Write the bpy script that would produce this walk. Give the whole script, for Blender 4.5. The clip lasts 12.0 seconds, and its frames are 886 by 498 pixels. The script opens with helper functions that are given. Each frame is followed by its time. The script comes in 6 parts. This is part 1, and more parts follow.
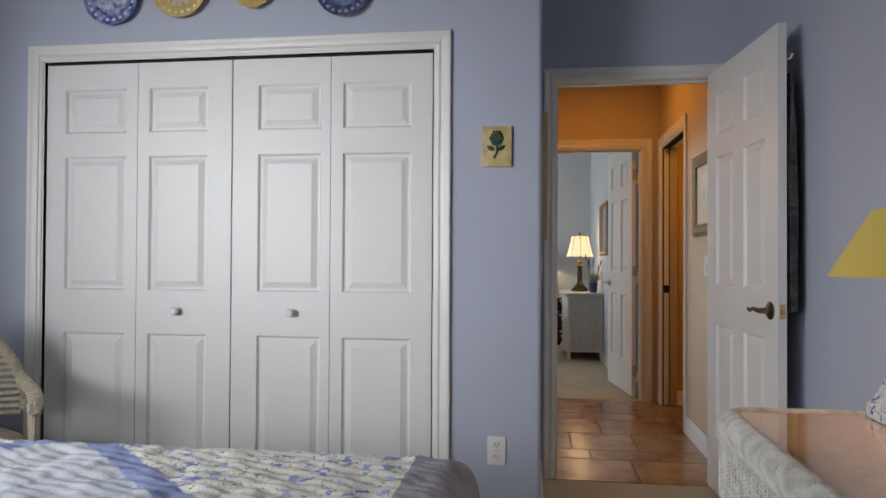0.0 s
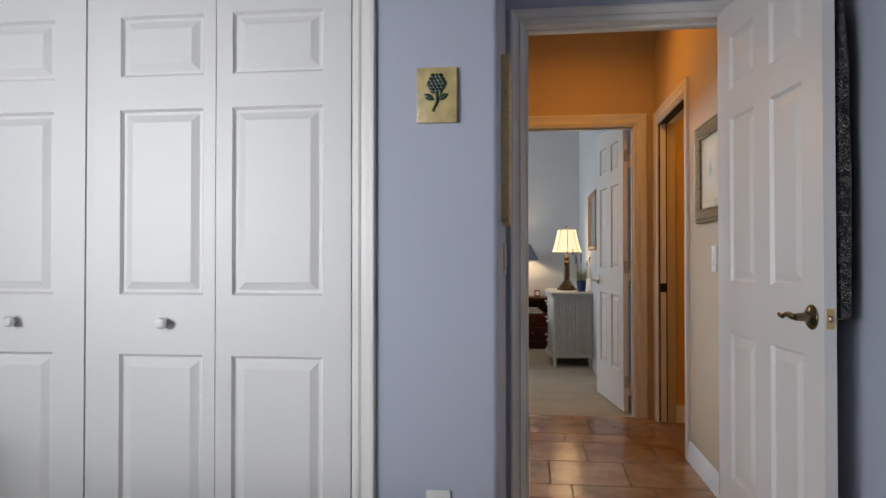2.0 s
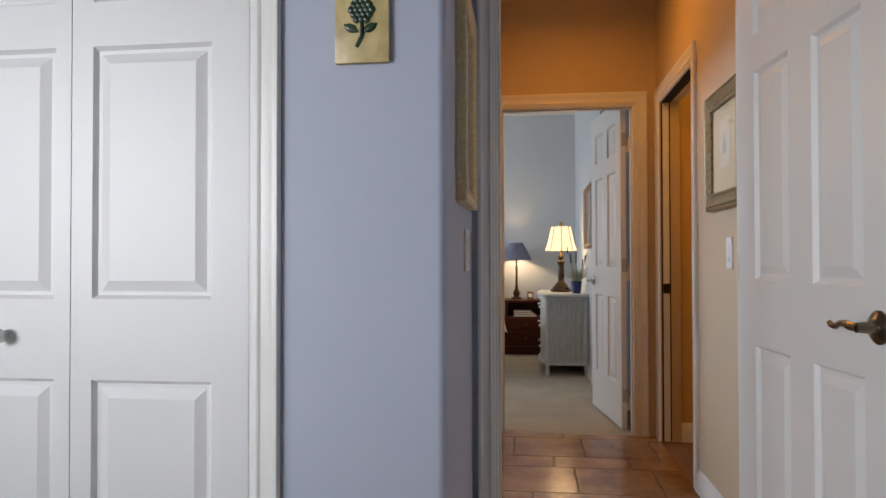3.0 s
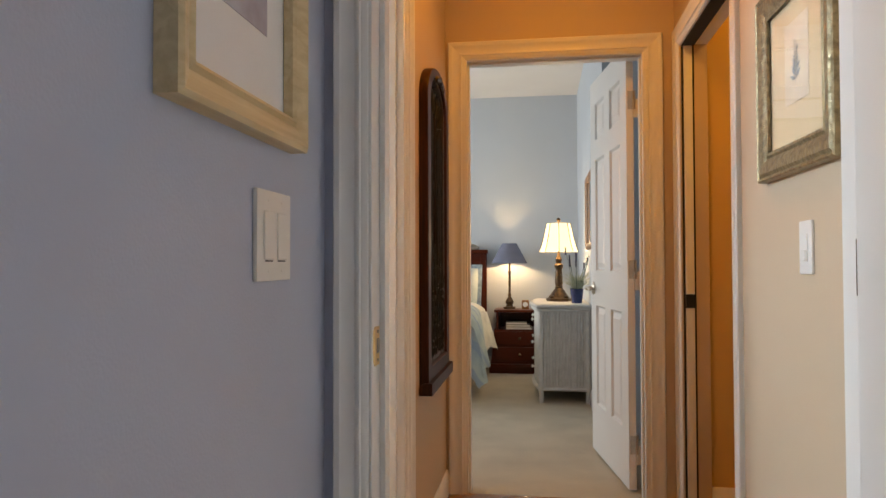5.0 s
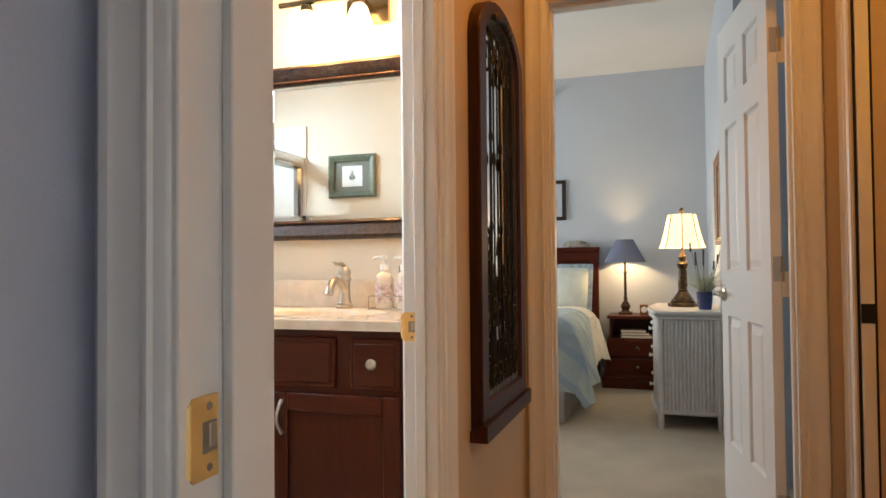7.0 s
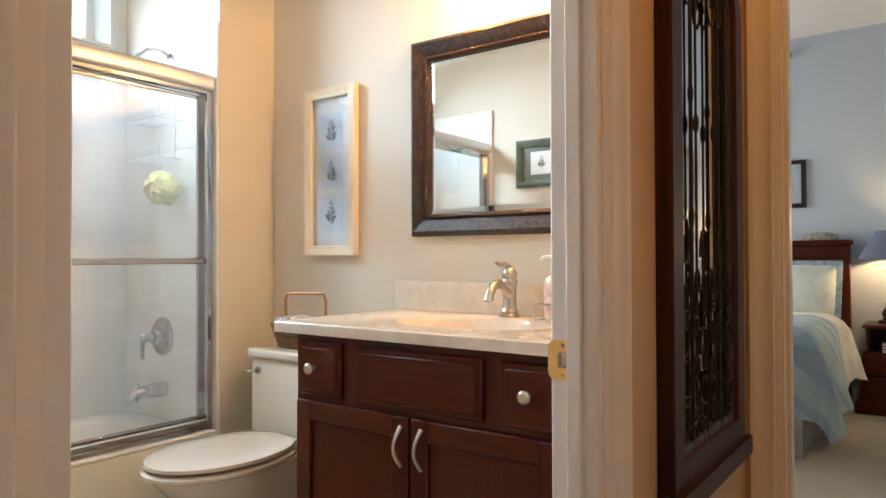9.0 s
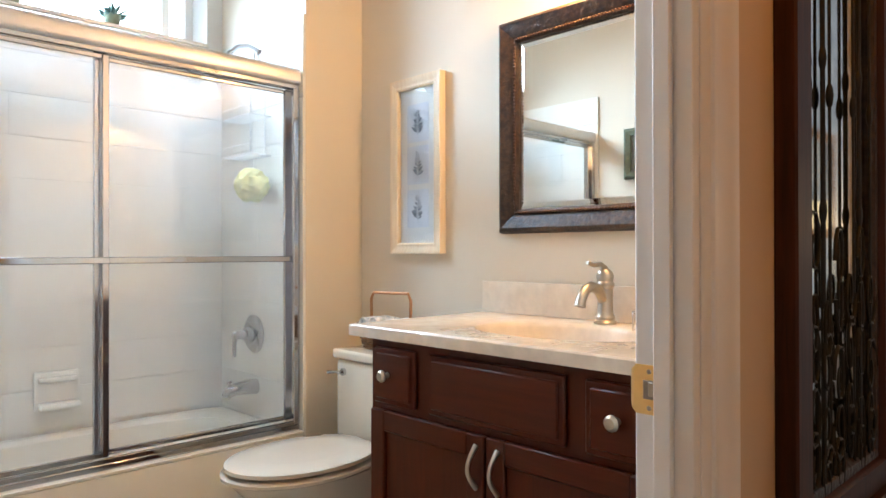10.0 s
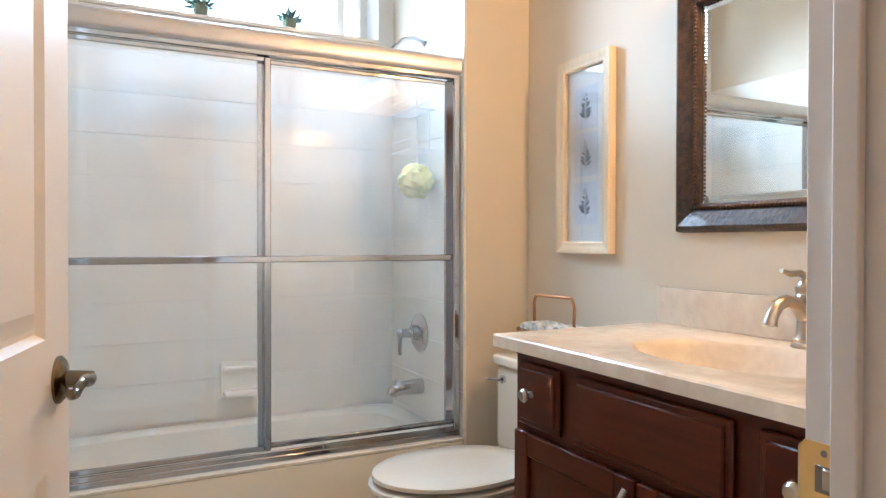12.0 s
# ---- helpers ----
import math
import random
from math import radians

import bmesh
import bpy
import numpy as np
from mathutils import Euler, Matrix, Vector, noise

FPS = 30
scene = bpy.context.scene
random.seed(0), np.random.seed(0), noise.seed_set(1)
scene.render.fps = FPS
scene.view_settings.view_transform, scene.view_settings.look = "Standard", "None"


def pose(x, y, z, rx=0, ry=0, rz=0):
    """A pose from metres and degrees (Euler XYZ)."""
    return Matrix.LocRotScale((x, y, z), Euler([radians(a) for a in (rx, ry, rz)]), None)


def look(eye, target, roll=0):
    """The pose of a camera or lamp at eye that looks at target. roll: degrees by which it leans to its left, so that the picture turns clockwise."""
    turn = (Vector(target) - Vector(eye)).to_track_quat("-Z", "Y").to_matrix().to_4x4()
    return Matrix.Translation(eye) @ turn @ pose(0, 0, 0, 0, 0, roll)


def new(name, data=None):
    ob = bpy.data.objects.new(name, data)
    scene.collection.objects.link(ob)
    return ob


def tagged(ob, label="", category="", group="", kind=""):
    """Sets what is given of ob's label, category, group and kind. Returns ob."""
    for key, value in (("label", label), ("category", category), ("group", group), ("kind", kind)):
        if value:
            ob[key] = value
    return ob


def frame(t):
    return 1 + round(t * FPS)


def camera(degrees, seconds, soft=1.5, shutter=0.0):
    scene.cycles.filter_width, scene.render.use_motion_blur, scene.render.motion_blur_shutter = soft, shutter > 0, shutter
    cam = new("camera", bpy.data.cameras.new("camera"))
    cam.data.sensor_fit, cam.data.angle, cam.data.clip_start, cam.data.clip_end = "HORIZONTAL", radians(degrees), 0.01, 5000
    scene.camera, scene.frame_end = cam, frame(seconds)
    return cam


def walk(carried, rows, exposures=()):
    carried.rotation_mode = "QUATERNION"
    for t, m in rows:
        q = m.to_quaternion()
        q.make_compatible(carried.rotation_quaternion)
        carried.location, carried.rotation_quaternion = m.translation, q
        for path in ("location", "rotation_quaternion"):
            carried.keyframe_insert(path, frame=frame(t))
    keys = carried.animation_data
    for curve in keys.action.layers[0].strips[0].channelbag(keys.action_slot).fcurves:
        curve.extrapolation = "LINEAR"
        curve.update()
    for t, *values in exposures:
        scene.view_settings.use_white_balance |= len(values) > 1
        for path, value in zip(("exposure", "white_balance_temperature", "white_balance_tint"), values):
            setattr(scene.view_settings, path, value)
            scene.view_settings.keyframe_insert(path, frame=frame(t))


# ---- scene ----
cam = camera(66.2, 12.0, soft=1.5)
PATH = [
    (0, (0.083, -0.174, 1.134), (-0.179, 1.808, 1.161), 0.3),
    (0.5, (0.119, -0.047, 1.128), (-0.121, 1.938, 1.155), 0.2),
    (1, (0.164, 0.144, 1.116), (-0.073, 2.13, 1.145), 0.1),
    (1.5, (0.194, 0.354, 1.101), (-0.047, 2.339, 1.127), 0.0),
    (2, (0.206, 0.623, 1.103), (-0.037, 2.608, 1.128), -0.0),
    (2.5, (0.259, 0.924, 1.094), (0.021, 2.91, 1.123), -0.0),
    (3, (0.303, 1.208, 1.073), (0.059, 3.193, 1.104), -0.1),
    (3.5, (0.33, 1.515, 1.072), (0.077, 3.499, 1.107), -0.1),
    (5.5, (0.54, 2.579, 1.056), (0.223, 4.554, 1.105), -0.3),
    (6, (0.568, 2.764, 1.054), (0.174, 4.724, 1.107), -0.3),
    (6.5, (0.578, 2.919, 1.055), (0.071, 4.853, 1.107), -0.5),
    (8.5, (0.51, 3.431, 1.071), (-0.536, 5.136, 1.1), -0.1),
    (9, (0.502, 3.532, 1.083), (-0.683, 5.144, 1.11), -0.2),
    (9.5, (0.493, 3.63, 1.087), (-0.822, 5.137, 1.108), -0.1),
    (10, (0.457, 3.726, 1.099), (-0.98, 5.118, 1.109), -0.1),
    (10.5, (0.421, 3.803, 1.108), (-1.123, 5.075, 1.111), -0.1),
    (11, (0.402, 3.879, 1.116), (-1.241, 5.021, 1.113), -0.1),
    (11.5, (0.403, 3.931, 1.125), (-1.318, 4.95, 1.112), -0.0),
    (12, (0.389, 3.971, 1.133), (-1.396, 4.874, 1.112), 0.1),
]
walk(cam, [(t, look(eye, target, roll)) for t, eye, target, roll in PATH],
     exposures=[(0, -0.43, 6650, 12), (2.5, -0.25, 6550, 13), (3.5, -0.13, 6600, 13), (5.5, 0.36, 7050, 11), (6.5, 0.3, 6950, 11), (8.5, 0.0, 6850, 11), (10.0, 0.02, 6480, 11), (12, 0.0, 6220, 12)])

# ---- world and large lights ----
world = bpy.data.worlds.new("world")
scene.world = world
world.use_nodes = True
wn = world.node_tree.nodes
sky = wn.new("ShaderNodeTexSky")
sky.sky_type, sky.sun_disc = "NISHITA", False
sky.sun_elevation, sky.sun_rotation = radians(50), radians(200)
wn["Background"].inputs["Strength"].default_value = 0.12
world.node_tree.links.new(sky.outputs[0], wn["Background"].inputs["Color"])


def area(name, m, w, h, power, colour):
    d = bpy.data.lights.new(name, "AREA")
    d.shape, d.size, d.size_y, d.energy, d.color = "RECTANGLE", w, h, power, colour
    ob = new(name, d)
    ob.matrix_world = m
    return ob


def bulb(name, at, power, colour, r=0.03):
    d = bpy.data.lights.new(name, "POINT")
    d.energy, d.color, d.shadow_soft_size = power, colour, r
    ob = new(name, d)
    ob.location = at
    return ob


DAY, WARM = (0.93, 0.965, 1.0), (1.0, 0.39, 0.03)
area("bedroom_window_light", look((-2.70, -0.70, 1.65), (-0.98, 2.745, 1.45)), 1.4, 1.3, 17.5, DAY).data.spread = radians(66)
area("bedroom_low_window_light", look((-2.70, 0.62, 1.35), (1.17, 1.75, 0.50)), 1.1, 1.1, 10, DAY).data.spread = radians(72)
# weak fill added from behind; no window is known on that side
area("bedroom_back_fill_light", look((-1.9, -2.15, 1.2), (-1.3, 2, 0.7)), 1.2, 1.3, 4, DAY).data.spread = radians(130)
area("bath_window_light", look((-2.68, 4.50, 2.33), (-1.6, 4.5, 1.5)), 0.75, 0.46, 38, (0.54, 0.765, 1.0)).data.spread = radians(105)
area("guest_window_light", look((-2.95, 8.4, 1.5), (0, 8.3, 0.8)), 1.6, 1.5, 64, DAY)
area("hall_lamp_light", look((0.58, 4.75, 2.60), (0.581, 4.75, 0)), 0.22, 0.22, 7.4, WARM)
bulb("side_room_lamp_bulb", (1.9, 4.85, 2.5), 8, (1.0, 0.54, 0.08), 0.08)
for n, at, power in (("dresser_lamp_bulb", (0.655, 8.3, 1.27), 7), ("nightstand_lamp_bulb", (0.183, 9.40, 1.16), 14)):
    bulb(n, at, power, (1.0, 0.66, 0.33), 0.03)
# warm fill added inside the unlit desk lamp to brighten the desk top
bulb("desk_fill_light", (0.948, 1.50, 1.16), 1.6, (1.0, 0.70, 0.38), 0.03)
for k in range(3):
    bulb("vanity_bulb", (-0.74 + 0.22 * k, 5.36, 1.985), 7.0, (1.0, 0.56, 0.22), 0.03)

# ---- materials ----


def mat(name, base, rough=0.5, metal=0.0, var=0.06, scale=8.0, bump=0.0, bump_scale=60.0, fine=0.0,
        fine_scale=150.0, tint=None, spec=0.5, coat=0.0, **extra):
    """A surface with two scales of variation in colour and a fine relief."""
    m = bpy.data.materials.new(name)
    m.use_nodes = True
    nt, p = m.node_tree, m.node_tree.nodes["Principled BSDF"]
    L = nt.links.new
    co = nt.nodes.new("ShaderNodeTexCoord")
    n1 = nt.nodes.new("ShaderNodeTexNoise")
    n1.inputs["Scale"].default_value, n1.inputs["Detail"].default_value = scale, 5
    L(co.outputs["Object"], n1.inputs["Vector"])
    ramp = nt.nodes.new("ShaderNodeValToRGB")
    t = tint or [c * (1 - 2.2 * var) for c in base]
    ramp.color_ramp.elements[0].color, ramp.color_ramp.elements[1].color = (*t, 1), (*base, 1)
    ramp.color_ramp.elements[0].position, ramp.color_ramp.elements[1].position = 0.32, 0.62
    L(n1.outputs["Fac"], ramp.inputs["Fac"])
    n2 = nt.nodes.new("ShaderNodeTexNoise")
    n2.inputs["Scale"].default_value, n2.inputs["Detail"].default_value = bump_scale, 3
    L(co.outputs["Object"], n2.inputs["Vector"])
    col = ramp.outputs["Color"]
    if fine:
        mix = nt.nodes.new("ShaderNodeMixRGB")
        mix.blend_type, mix.inputs["Fac"].default_value = "MULTIPLY", fine
        n3 = nt.nodes.new("ShaderNodeTexNoise")
        n3.inputs["Scale"].default_value = fine_scale
        L(co.outputs["Object"], n3.inputs["Vector"])
        r3 = nt.nodes.new("ShaderNodeValToRGB")
        r3.color_ramp.elements[0].position, r3.color_ramp.elements[1].position = 0.35, 0.65
        L(n3.outputs["Fac"], r3.inputs["Fac"])
        L(col, mix.inputs["Color1"])
        L(r3.outputs["Color"], mix.inputs["Color2"])
        col = mix.outputs["Color"]
    L(col, p.inputs["Base Color"])
    mr = nt.nodes.new("ShaderNodeMapRange")
    mr.inputs["To Min"].default_value, mr.inputs["To Max"].default_value = max(0.02, rough - 0.06), min(1, rough + 0.06)
    L(n1.outputs["Fac"], mr.inputs["Value"])
    L(mr.outputs["Result"], p.inputs["Roughness"])
    p.inputs["Metallic"].default_value = metal
    p.inputs["Specular IOR Level"].default_value = spec
    p.inputs["Coat Weight"].default_value = coat
    if bump:
        b = nt.nodes.new("ShaderNodeBump")
        b.inputs["Strength"].default_value, b.inputs["Distance"].default_value = bump, 0.004
        L(n2.outputs["Fac"], b.inputs["Height"])
        L(b.outputs["Normal"], p.inputs["Normal"])
    for k, v in extra.items():
        p.inputs[k.replace("_", " ")].default_value = v
    return m


def wood(name, dark, light, rough=0.35, axis=2, stretch=14.0, scale=5.0, coat=0.15):
    """Grain that runs along one axis (0, 1, 2)."""
    m = bpy.data.materials.new(name)
    m.use_nodes = True
    nt, p = m.node_tree, m.node_tree.nodes["Principled BSDF"]
    L = nt.links.new
    co, mp = nt.nodes.new("ShaderNodeTexCoord"), nt.nodes.new("ShaderNodeMapping")
    s = [stretch] * 3
    s[axis] = 1.0
    mp.inputs["Scale"].default_value = s
    L(co.outputs["Object"], mp.inputs["Vector"])
    n = nt.nodes.new("ShaderNodeTexNoise")
    n.inputs["Scale"].default_value, n.inputs["Detail"].default_value, n.inputs["Distortion"].default_value = scale, 8, 0.6
    L(mp.outputs["Vector"], n.inputs["Vector"])
    r = nt.nodes.new("ShaderNodeValToRGB")
    r.color_ramp.elements[0].color, r.color_ramp.elements[1].color = (*dark, 1), (*light, 1)
    r.color_ramp.elements[0].position, r.color_ramp.elements[1].position = 0.3, 0.7
    L(n.outputs["Fac"], r.inputs["Fac"])
    L(r.outputs["Color"], p.inputs["Base Color"])
    b = nt.nodes.new("ShaderNodeBump")
    b.inputs["Strength"].default_value, b.inputs["Distance"].default_value = 0.12, 0.003
    L(n.outputs["Fac"], b.inputs["Height"])
    L(b.outputs["Normal"], p.inputs["Normal"])
    p.inputs["Roughness"].default_value, p.inputs["Coat Weight"].default_value = rough, coat
    p.inputs["Specular IOR Level"].default_value = 0.25
    return m


def glowing(name, base, colour, strength):
    m = mat(name, base, 0.6)
    p = m.node_tree.nodes["Principled BSDF"]
    p.inputs["Emission Color"].default_value = (*colour, 1)
    p.inputs["Emission Strength"].default_value = strength
    return m


def glass(name, rough=0.0, colour=(1, 1, 1), ior=1.45):
    m = bpy.data.materials.new(name)
    m.use_nodes = True
    p = m.node_tree.nodes["Principled BSDF"]
    p.inputs["Transmission Weight"].default_value, p.inputs["IOR"].default_value = 1.0, ior
    p.inputs["Roughness"].default_value, p.inputs["Base Color"].default_value = rough, (*colour, 1)
    return m


BLUE = mat("blue_wall_paint", (0.475, 0.510, 0.615), 0.6, var=0.02, scale=1.5, bump=0.10, bump_scale=240)
TRIM = mat("white_trim_paint", (0.80, 0.79, 0.76), 0.36, var=0.02, scale=3, bump=0.02, bump_scale=90)
DOORW = mat("white_door_paint", (0.80, 0.80, 0.79), 0.41, var=0.015, scale=2, bump=0.05, bump_scale=300)
CEIL = mat("ceiling_paint", (0.72, 0.71, 0.68), 0.8, var=0.02, scale=2, bump=0.2, bump_scale=120)
TAN = mat("tan_wall_paint", (0.585, 0.458, 0.315), 0.6, var=0.02, scale=1.5, bump=0.10, bump_scale=240)
# ochre base holds much of the side room's orange lamplight
OCHRE = mat("ochre_lamplit_wall", (0.64, 0.42, 0.14), 0.6, var=0.02, scale=1.5, bump=0.10, bump_scale=240)
BATHP = mat("cream_wall_paint", (0.73, 0.64, 0.51), 0.55, var=0.02, scale=1.5, bump=0.10, bump_scale=240)
PALE = mat("pale_blue_wall_paint", (0.50, 0.56, 0.62), 0.6, var=0.02, scale=1.5, bump=0.08, bump_scale=240)
CARPET = mat("beige_carpet", (0.66, 0.60, 0.48), 0.95, var=0.06, scale=4, bump=0.9, bump_scale=420, fine=0.35, fine_scale=500, spec=0.1)
GROUT = mat("grout", (0.22, 0.125, 0.065), 0.9, bump=0.3, bump_scale=200)
TRAV = mat("travertine_tile", (0.42, 0.235, 0.108), 0.19, var=0.12, scale=5, bump=0.18, bump_scale=24, fine=0.14, fine_scale=22, tint=(0.27, 0.14, 0.062))
BRONZE = mat("antique_brass", (0.24, 0.19, 0.125), 0.22, metal=1.0, var=0.1, scale=20)
BRASS = mat("polished_brass", (0.88, 0.64, 0.28), 0.34, metal=1.0, var=0.05, scale=20)
NICKEL = mat("brushed_nickel", (0.52, 0.47, 0.40), 0.30, metal=1.0, var=0.05, scale=30)
CHROME = mat("polished_chrome", (0.56, 0.56, 0.58), 0.07, metal=1.0, var=0.02, scale=20)
BLACK = mat("dark_gap", (0.012, 0.011, 0.010), 0.8)
MIRROR = bpy.data.materials.new("mirror_silver")
MIRROR.use_nodes = True
for key, value in (("Base Color", (0.82, 0.84, 0.82, 1)), ("Metallic", 1.0), ("Roughness", 0.008)):
    MIRROR.node_tree.nodes["Principled BSDF"].inputs[key].default_value = value

# ---- mesh helpers ----


def bx(lo, hi, b=0.0, seg=1):
    """A box from corner to corner with bevelled edges."""
    bm = bmesh.new()
    bmesh.ops.create_cube(bm, size=1.0)
    for v in bm.verts:
        v.co = Vector([(lo[i] + hi[i]) / 2 + v.co[i] * (hi[i] - lo[i]) for i in range(3)])
    if b:
        bmesh.ops.bevel(bm, geom=bm.edges[:], offset=b, segments=seg, affect="EDGES", profile=0.6)
    return bm


def joined(*bms):
    out = bmesh.new()
    for b in bms:
        me = bpy.data.meshes.new("t")
        b.to_mesh(me)
        b.free()
        out.from_mesh(me)
        bpy.data.meshes.remove(me)
    return out


def moved(bm, m):
    bmesh.ops.transform(bm, matrix=m, verts=bm.verts)
    return bm


def lathe(profile, n=24, at=(0, 0, 0), cap=True):
    """A turned form: (radius, height) pairs round the z axis."""
    bm = bmesh.new()
    rings = []
    for r, z in profile:
        rings.append([bm.verts.new((r * math.cos(2 * math.pi * i / n) + at[0], r * math.sin(2 * math.pi * i / n) + at[1], z + at[2])) for i in range(n)])
    for a, c in zip(rings, rings[1:]):
        for i in range(n):
            bm.faces.new((a[i], a[(i + 1) % n], c[(i + 1) % n], c[i]))
    if cap:
        bm.faces.new(rings[0][::-1])
        bm.faces.new(rings[-1])
    bmesh.ops.recalc_face_normals(bm, faces=bm.faces)
    return bm


def tube(points, r, n=8, closed=False):
    """A round bar along points; r may be a number or one radius per point."""
    bm = bmesh.new()
    pts = [Vector(p) for p in points]
    rad = r if isinstance(r, (list, tuple)) else [r] * len(pts)
    rings, last = [], None
    for i, p in enumerate(pts):
        a = pts[(i - 1) % len(pts)] if closed or i else p
        b = pts[(i + 1) % len(pts)] if closed or i < len(pts) - 1 else p
        d = (b - a).normalized()
        if last is None:
            last = d.orthogonal().normalized()
        u = (last - d * last.dot(d)).normalized()
        last = u
        v = d.cross(u)
        rings.append([bm.verts.new(p + (u * math.cos(2 * math.pi * k / n) + v * math.sin(2 * math.pi * k / n)) * rad[i]) for k in range(n)])
    pairs = list(zip(rings, rings[1:])) + ([(rings[-1], rings[0])] if closed else [])
    for a, b in pairs:
        for k in range(n):
            bm.faces.new((a[k], a[(k + 1) % n], b[(k + 1) % n], b[k]))
    if not closed:
        bm.faces.new(rings[0][::-1])
        bm.faces.new(rings[-1])
    bmesh.ops.recalc_face_normals(bm, faces=bm.faces)
    return bm


def prism(poly, z0, z1):
    """An upright prism over a plan outline."""
    bm = bmesh.new()
    lo = [bm.verts.new((x, y, z0)) for x, y in poly]
    hi = [bm.verts.new((x, y, z1)) for x, y in poly]
    bm.faces.new(lo[::-1])
    bm.faces.new(hi)
    for i in range(len(poly)):
        j = (i + 1) % len(poly)
        bm.faces.new((lo[i], lo[j], hi[j], hi[i]))
    bmesh.ops.recalc_face_normals(bm, faces=bm.faces)
    return bm


def bar(profile, origin, along, out, up, length, m0=0.0, m1=0.0):
    """A moulding: profile points (u, h) swept along a line; m0, m1 lengthen the ends by u (mitres)."""
    o, a, u, h = Vector(origin), Vector(along), Vector(out), Vector(up)
    bm = bmesh.new()
    s = [bm.verts.new(o + a * (-m0 * p) + u * p + h * q) for p, q in profile]
    e = [bm.verts.new(o + a * (length + m1 * p) + u * p + h * q) for p, q in profile]
    n = len(profile)
    for i in range(n):
        j = (i + 1) % n
        bm.faces.new((s[i], s[j], e[j], e[i]))
    bm.faces.new(s[::-1])
    bm.faces.new(e)
    bmesh.ops.recalc_face_normals(bm, faces=bm.faces)
    return bm


def smooth(bm, angle=40):
    for f in bm.faces:
        f.smooth = True
    for e in bm.edges:
        e.smooth = len(e.link_faces) == 2 and e.calc_face_angle(0) < radians(angle)
    return bm


def part(name, bm, material, parent=None, label="", soft=True):
    if soft:
        smooth(bm)
    me = bpy.data.meshes.new(name)
    bm.to_mesh(me)
    bm.free()
    me.materials.append(material)
    ob = new(name, me)
    if parent is not None:
        ob.parent = parent
    if label:
        ob["label"] = label
    return ob


def thing(name, label, category, group="", kind="", at=(0, 0, 0), rz=0.0):
    ob = new(name)
    ob.matrix_world = pose(at[0], at[1], at[2], 0, 0, rz)
    return tagged(ob, label, category, group, kind)


def structure(name, bm, material, label, category, soft=True):
    return tagged(part(name, bm, material, None, "", soft), label, category, "", "structure")


def slab(axis, t0, t1, a0, a1, z0, z1, holes=()):
    """A wall slab: axis 'x' lies at x = t0..t1 and runs along y, 'y' the other way; holes are (a0, a1, z0, z1)."""
    z0 = z0 or FL
    holes = [(h0, h1, b0 or FL, b1) for h0, h1, b0, b1 in holes]

    def piece(p, q, r, s):
        return bx((t0, p, r), (t1, q, s)) if axis == "x" else bx((p, t0, r), (q, t1, s))
    out, a = [], a0
    for h0, h1, b0, b1 in sorted(holes):
        if h0 > a:
            out.append(piece(a, h0, z0, z1))
        if b0 > z0:
            out.append(piece(h0, h1, z0, b0))
        if b1 < z1:
            out.append(piece(h0, h1, b1, z1))
        a = h1
    if a < a1:
        out.append(piece(a, a1, z0, z1))
    return joined(*out)


# ---- the rooms ----
FL = -0.035                          # floor level in all the rooms
# HB lifts the unseen bedroom ceiling so less bounce reaches the upper walls
H, HG, HB = 2.75, 2.84, 3.5
CW, DW, HF = 2.745, 3.502, 5.60      # closet wall, entry wall, far wall of the hall
CL0, CL1, CLH = -2.199, -0.347, 2.045
E0, E1, EH = 0.205, 1.018, 2.083    # entry opening
G0, G1, GH = 0.148, 0.970, 2.04     # guest bedroom opening
B0, B1, BH = 3.745, 4.578, 2.04       # bathroom opening
P0, P1, PH = 4.66, 5.475, 2.03      # pocket door opening
HL, HR = 0.045, 1.114               # hall walls
BB, BN, BL = 5.458, 3.66, -1.817    # bathroom: back, near and left strip
TE, TB = 5.185, -2.52               # tub alcove end wall and back wall
FAR, GR = 9.6, 0.89                 # guest bedroom far and right walls

arc = [(0.12 - 0.02 + 0.02 * math.sin(a), CW + 0.02 - 0.02 * math.cos(a)) for a in [radians(15 * i) for i in range(7)]]
closet_wall = joined(
    slab("y", CW, CW + 0.115, -2.75, CL1, 0, HB, [(CL0, CL1, 0, CLH)]),
    prism([(CL1, CW)] + arc + [(0.12, DW), (0.0, DW), (0.0, CW + 0.115), (CL1, CW + 0.115)], FL, HB))
structure("wall_closet", closet_wall, BLUE, "smooth blue-lavender painted wall around the closet", "wall")
structure("wall_entry", slab("y", DW, 3.57, 0.0, 1.26, 0, HB, [(E0 - 0.02, E1 + 0.02, 0, EH + 0.02)]), BLUE, "blue-lavender painted wall around the bedroom doorway", "wall")
structure("wall_right", slab("x", 1.17, 1.26, -2.2, DW, 0, HB), BLUE, "blue-lavender painted bedroom side wall", "wall")
structure("wall_left", slab("x", -2.87, -2.75, -2.2, CW + 0.115, 0, HB, [(-1.45, 1.25, 0.75, 2.30)]), BLUE, "blue-lavender painted wall with a window", "wall")
# unseen back wall, its opening added for the fill lamp
structure("wall_back", slab("y", -2.32, -2.2, -2.87, 1.26, 0, HB, [(-2.5, -1.3, 0.55, 1.85)]), BLUE, "blue-lavender painted back wall with an added opening", "wall")
structure("ceiling_closet", bx((-2.75, CW + 0.115, H), (0.0, 3.43, H + 0.05)), CEIL, "plain white closet ceiling", "ceiling")
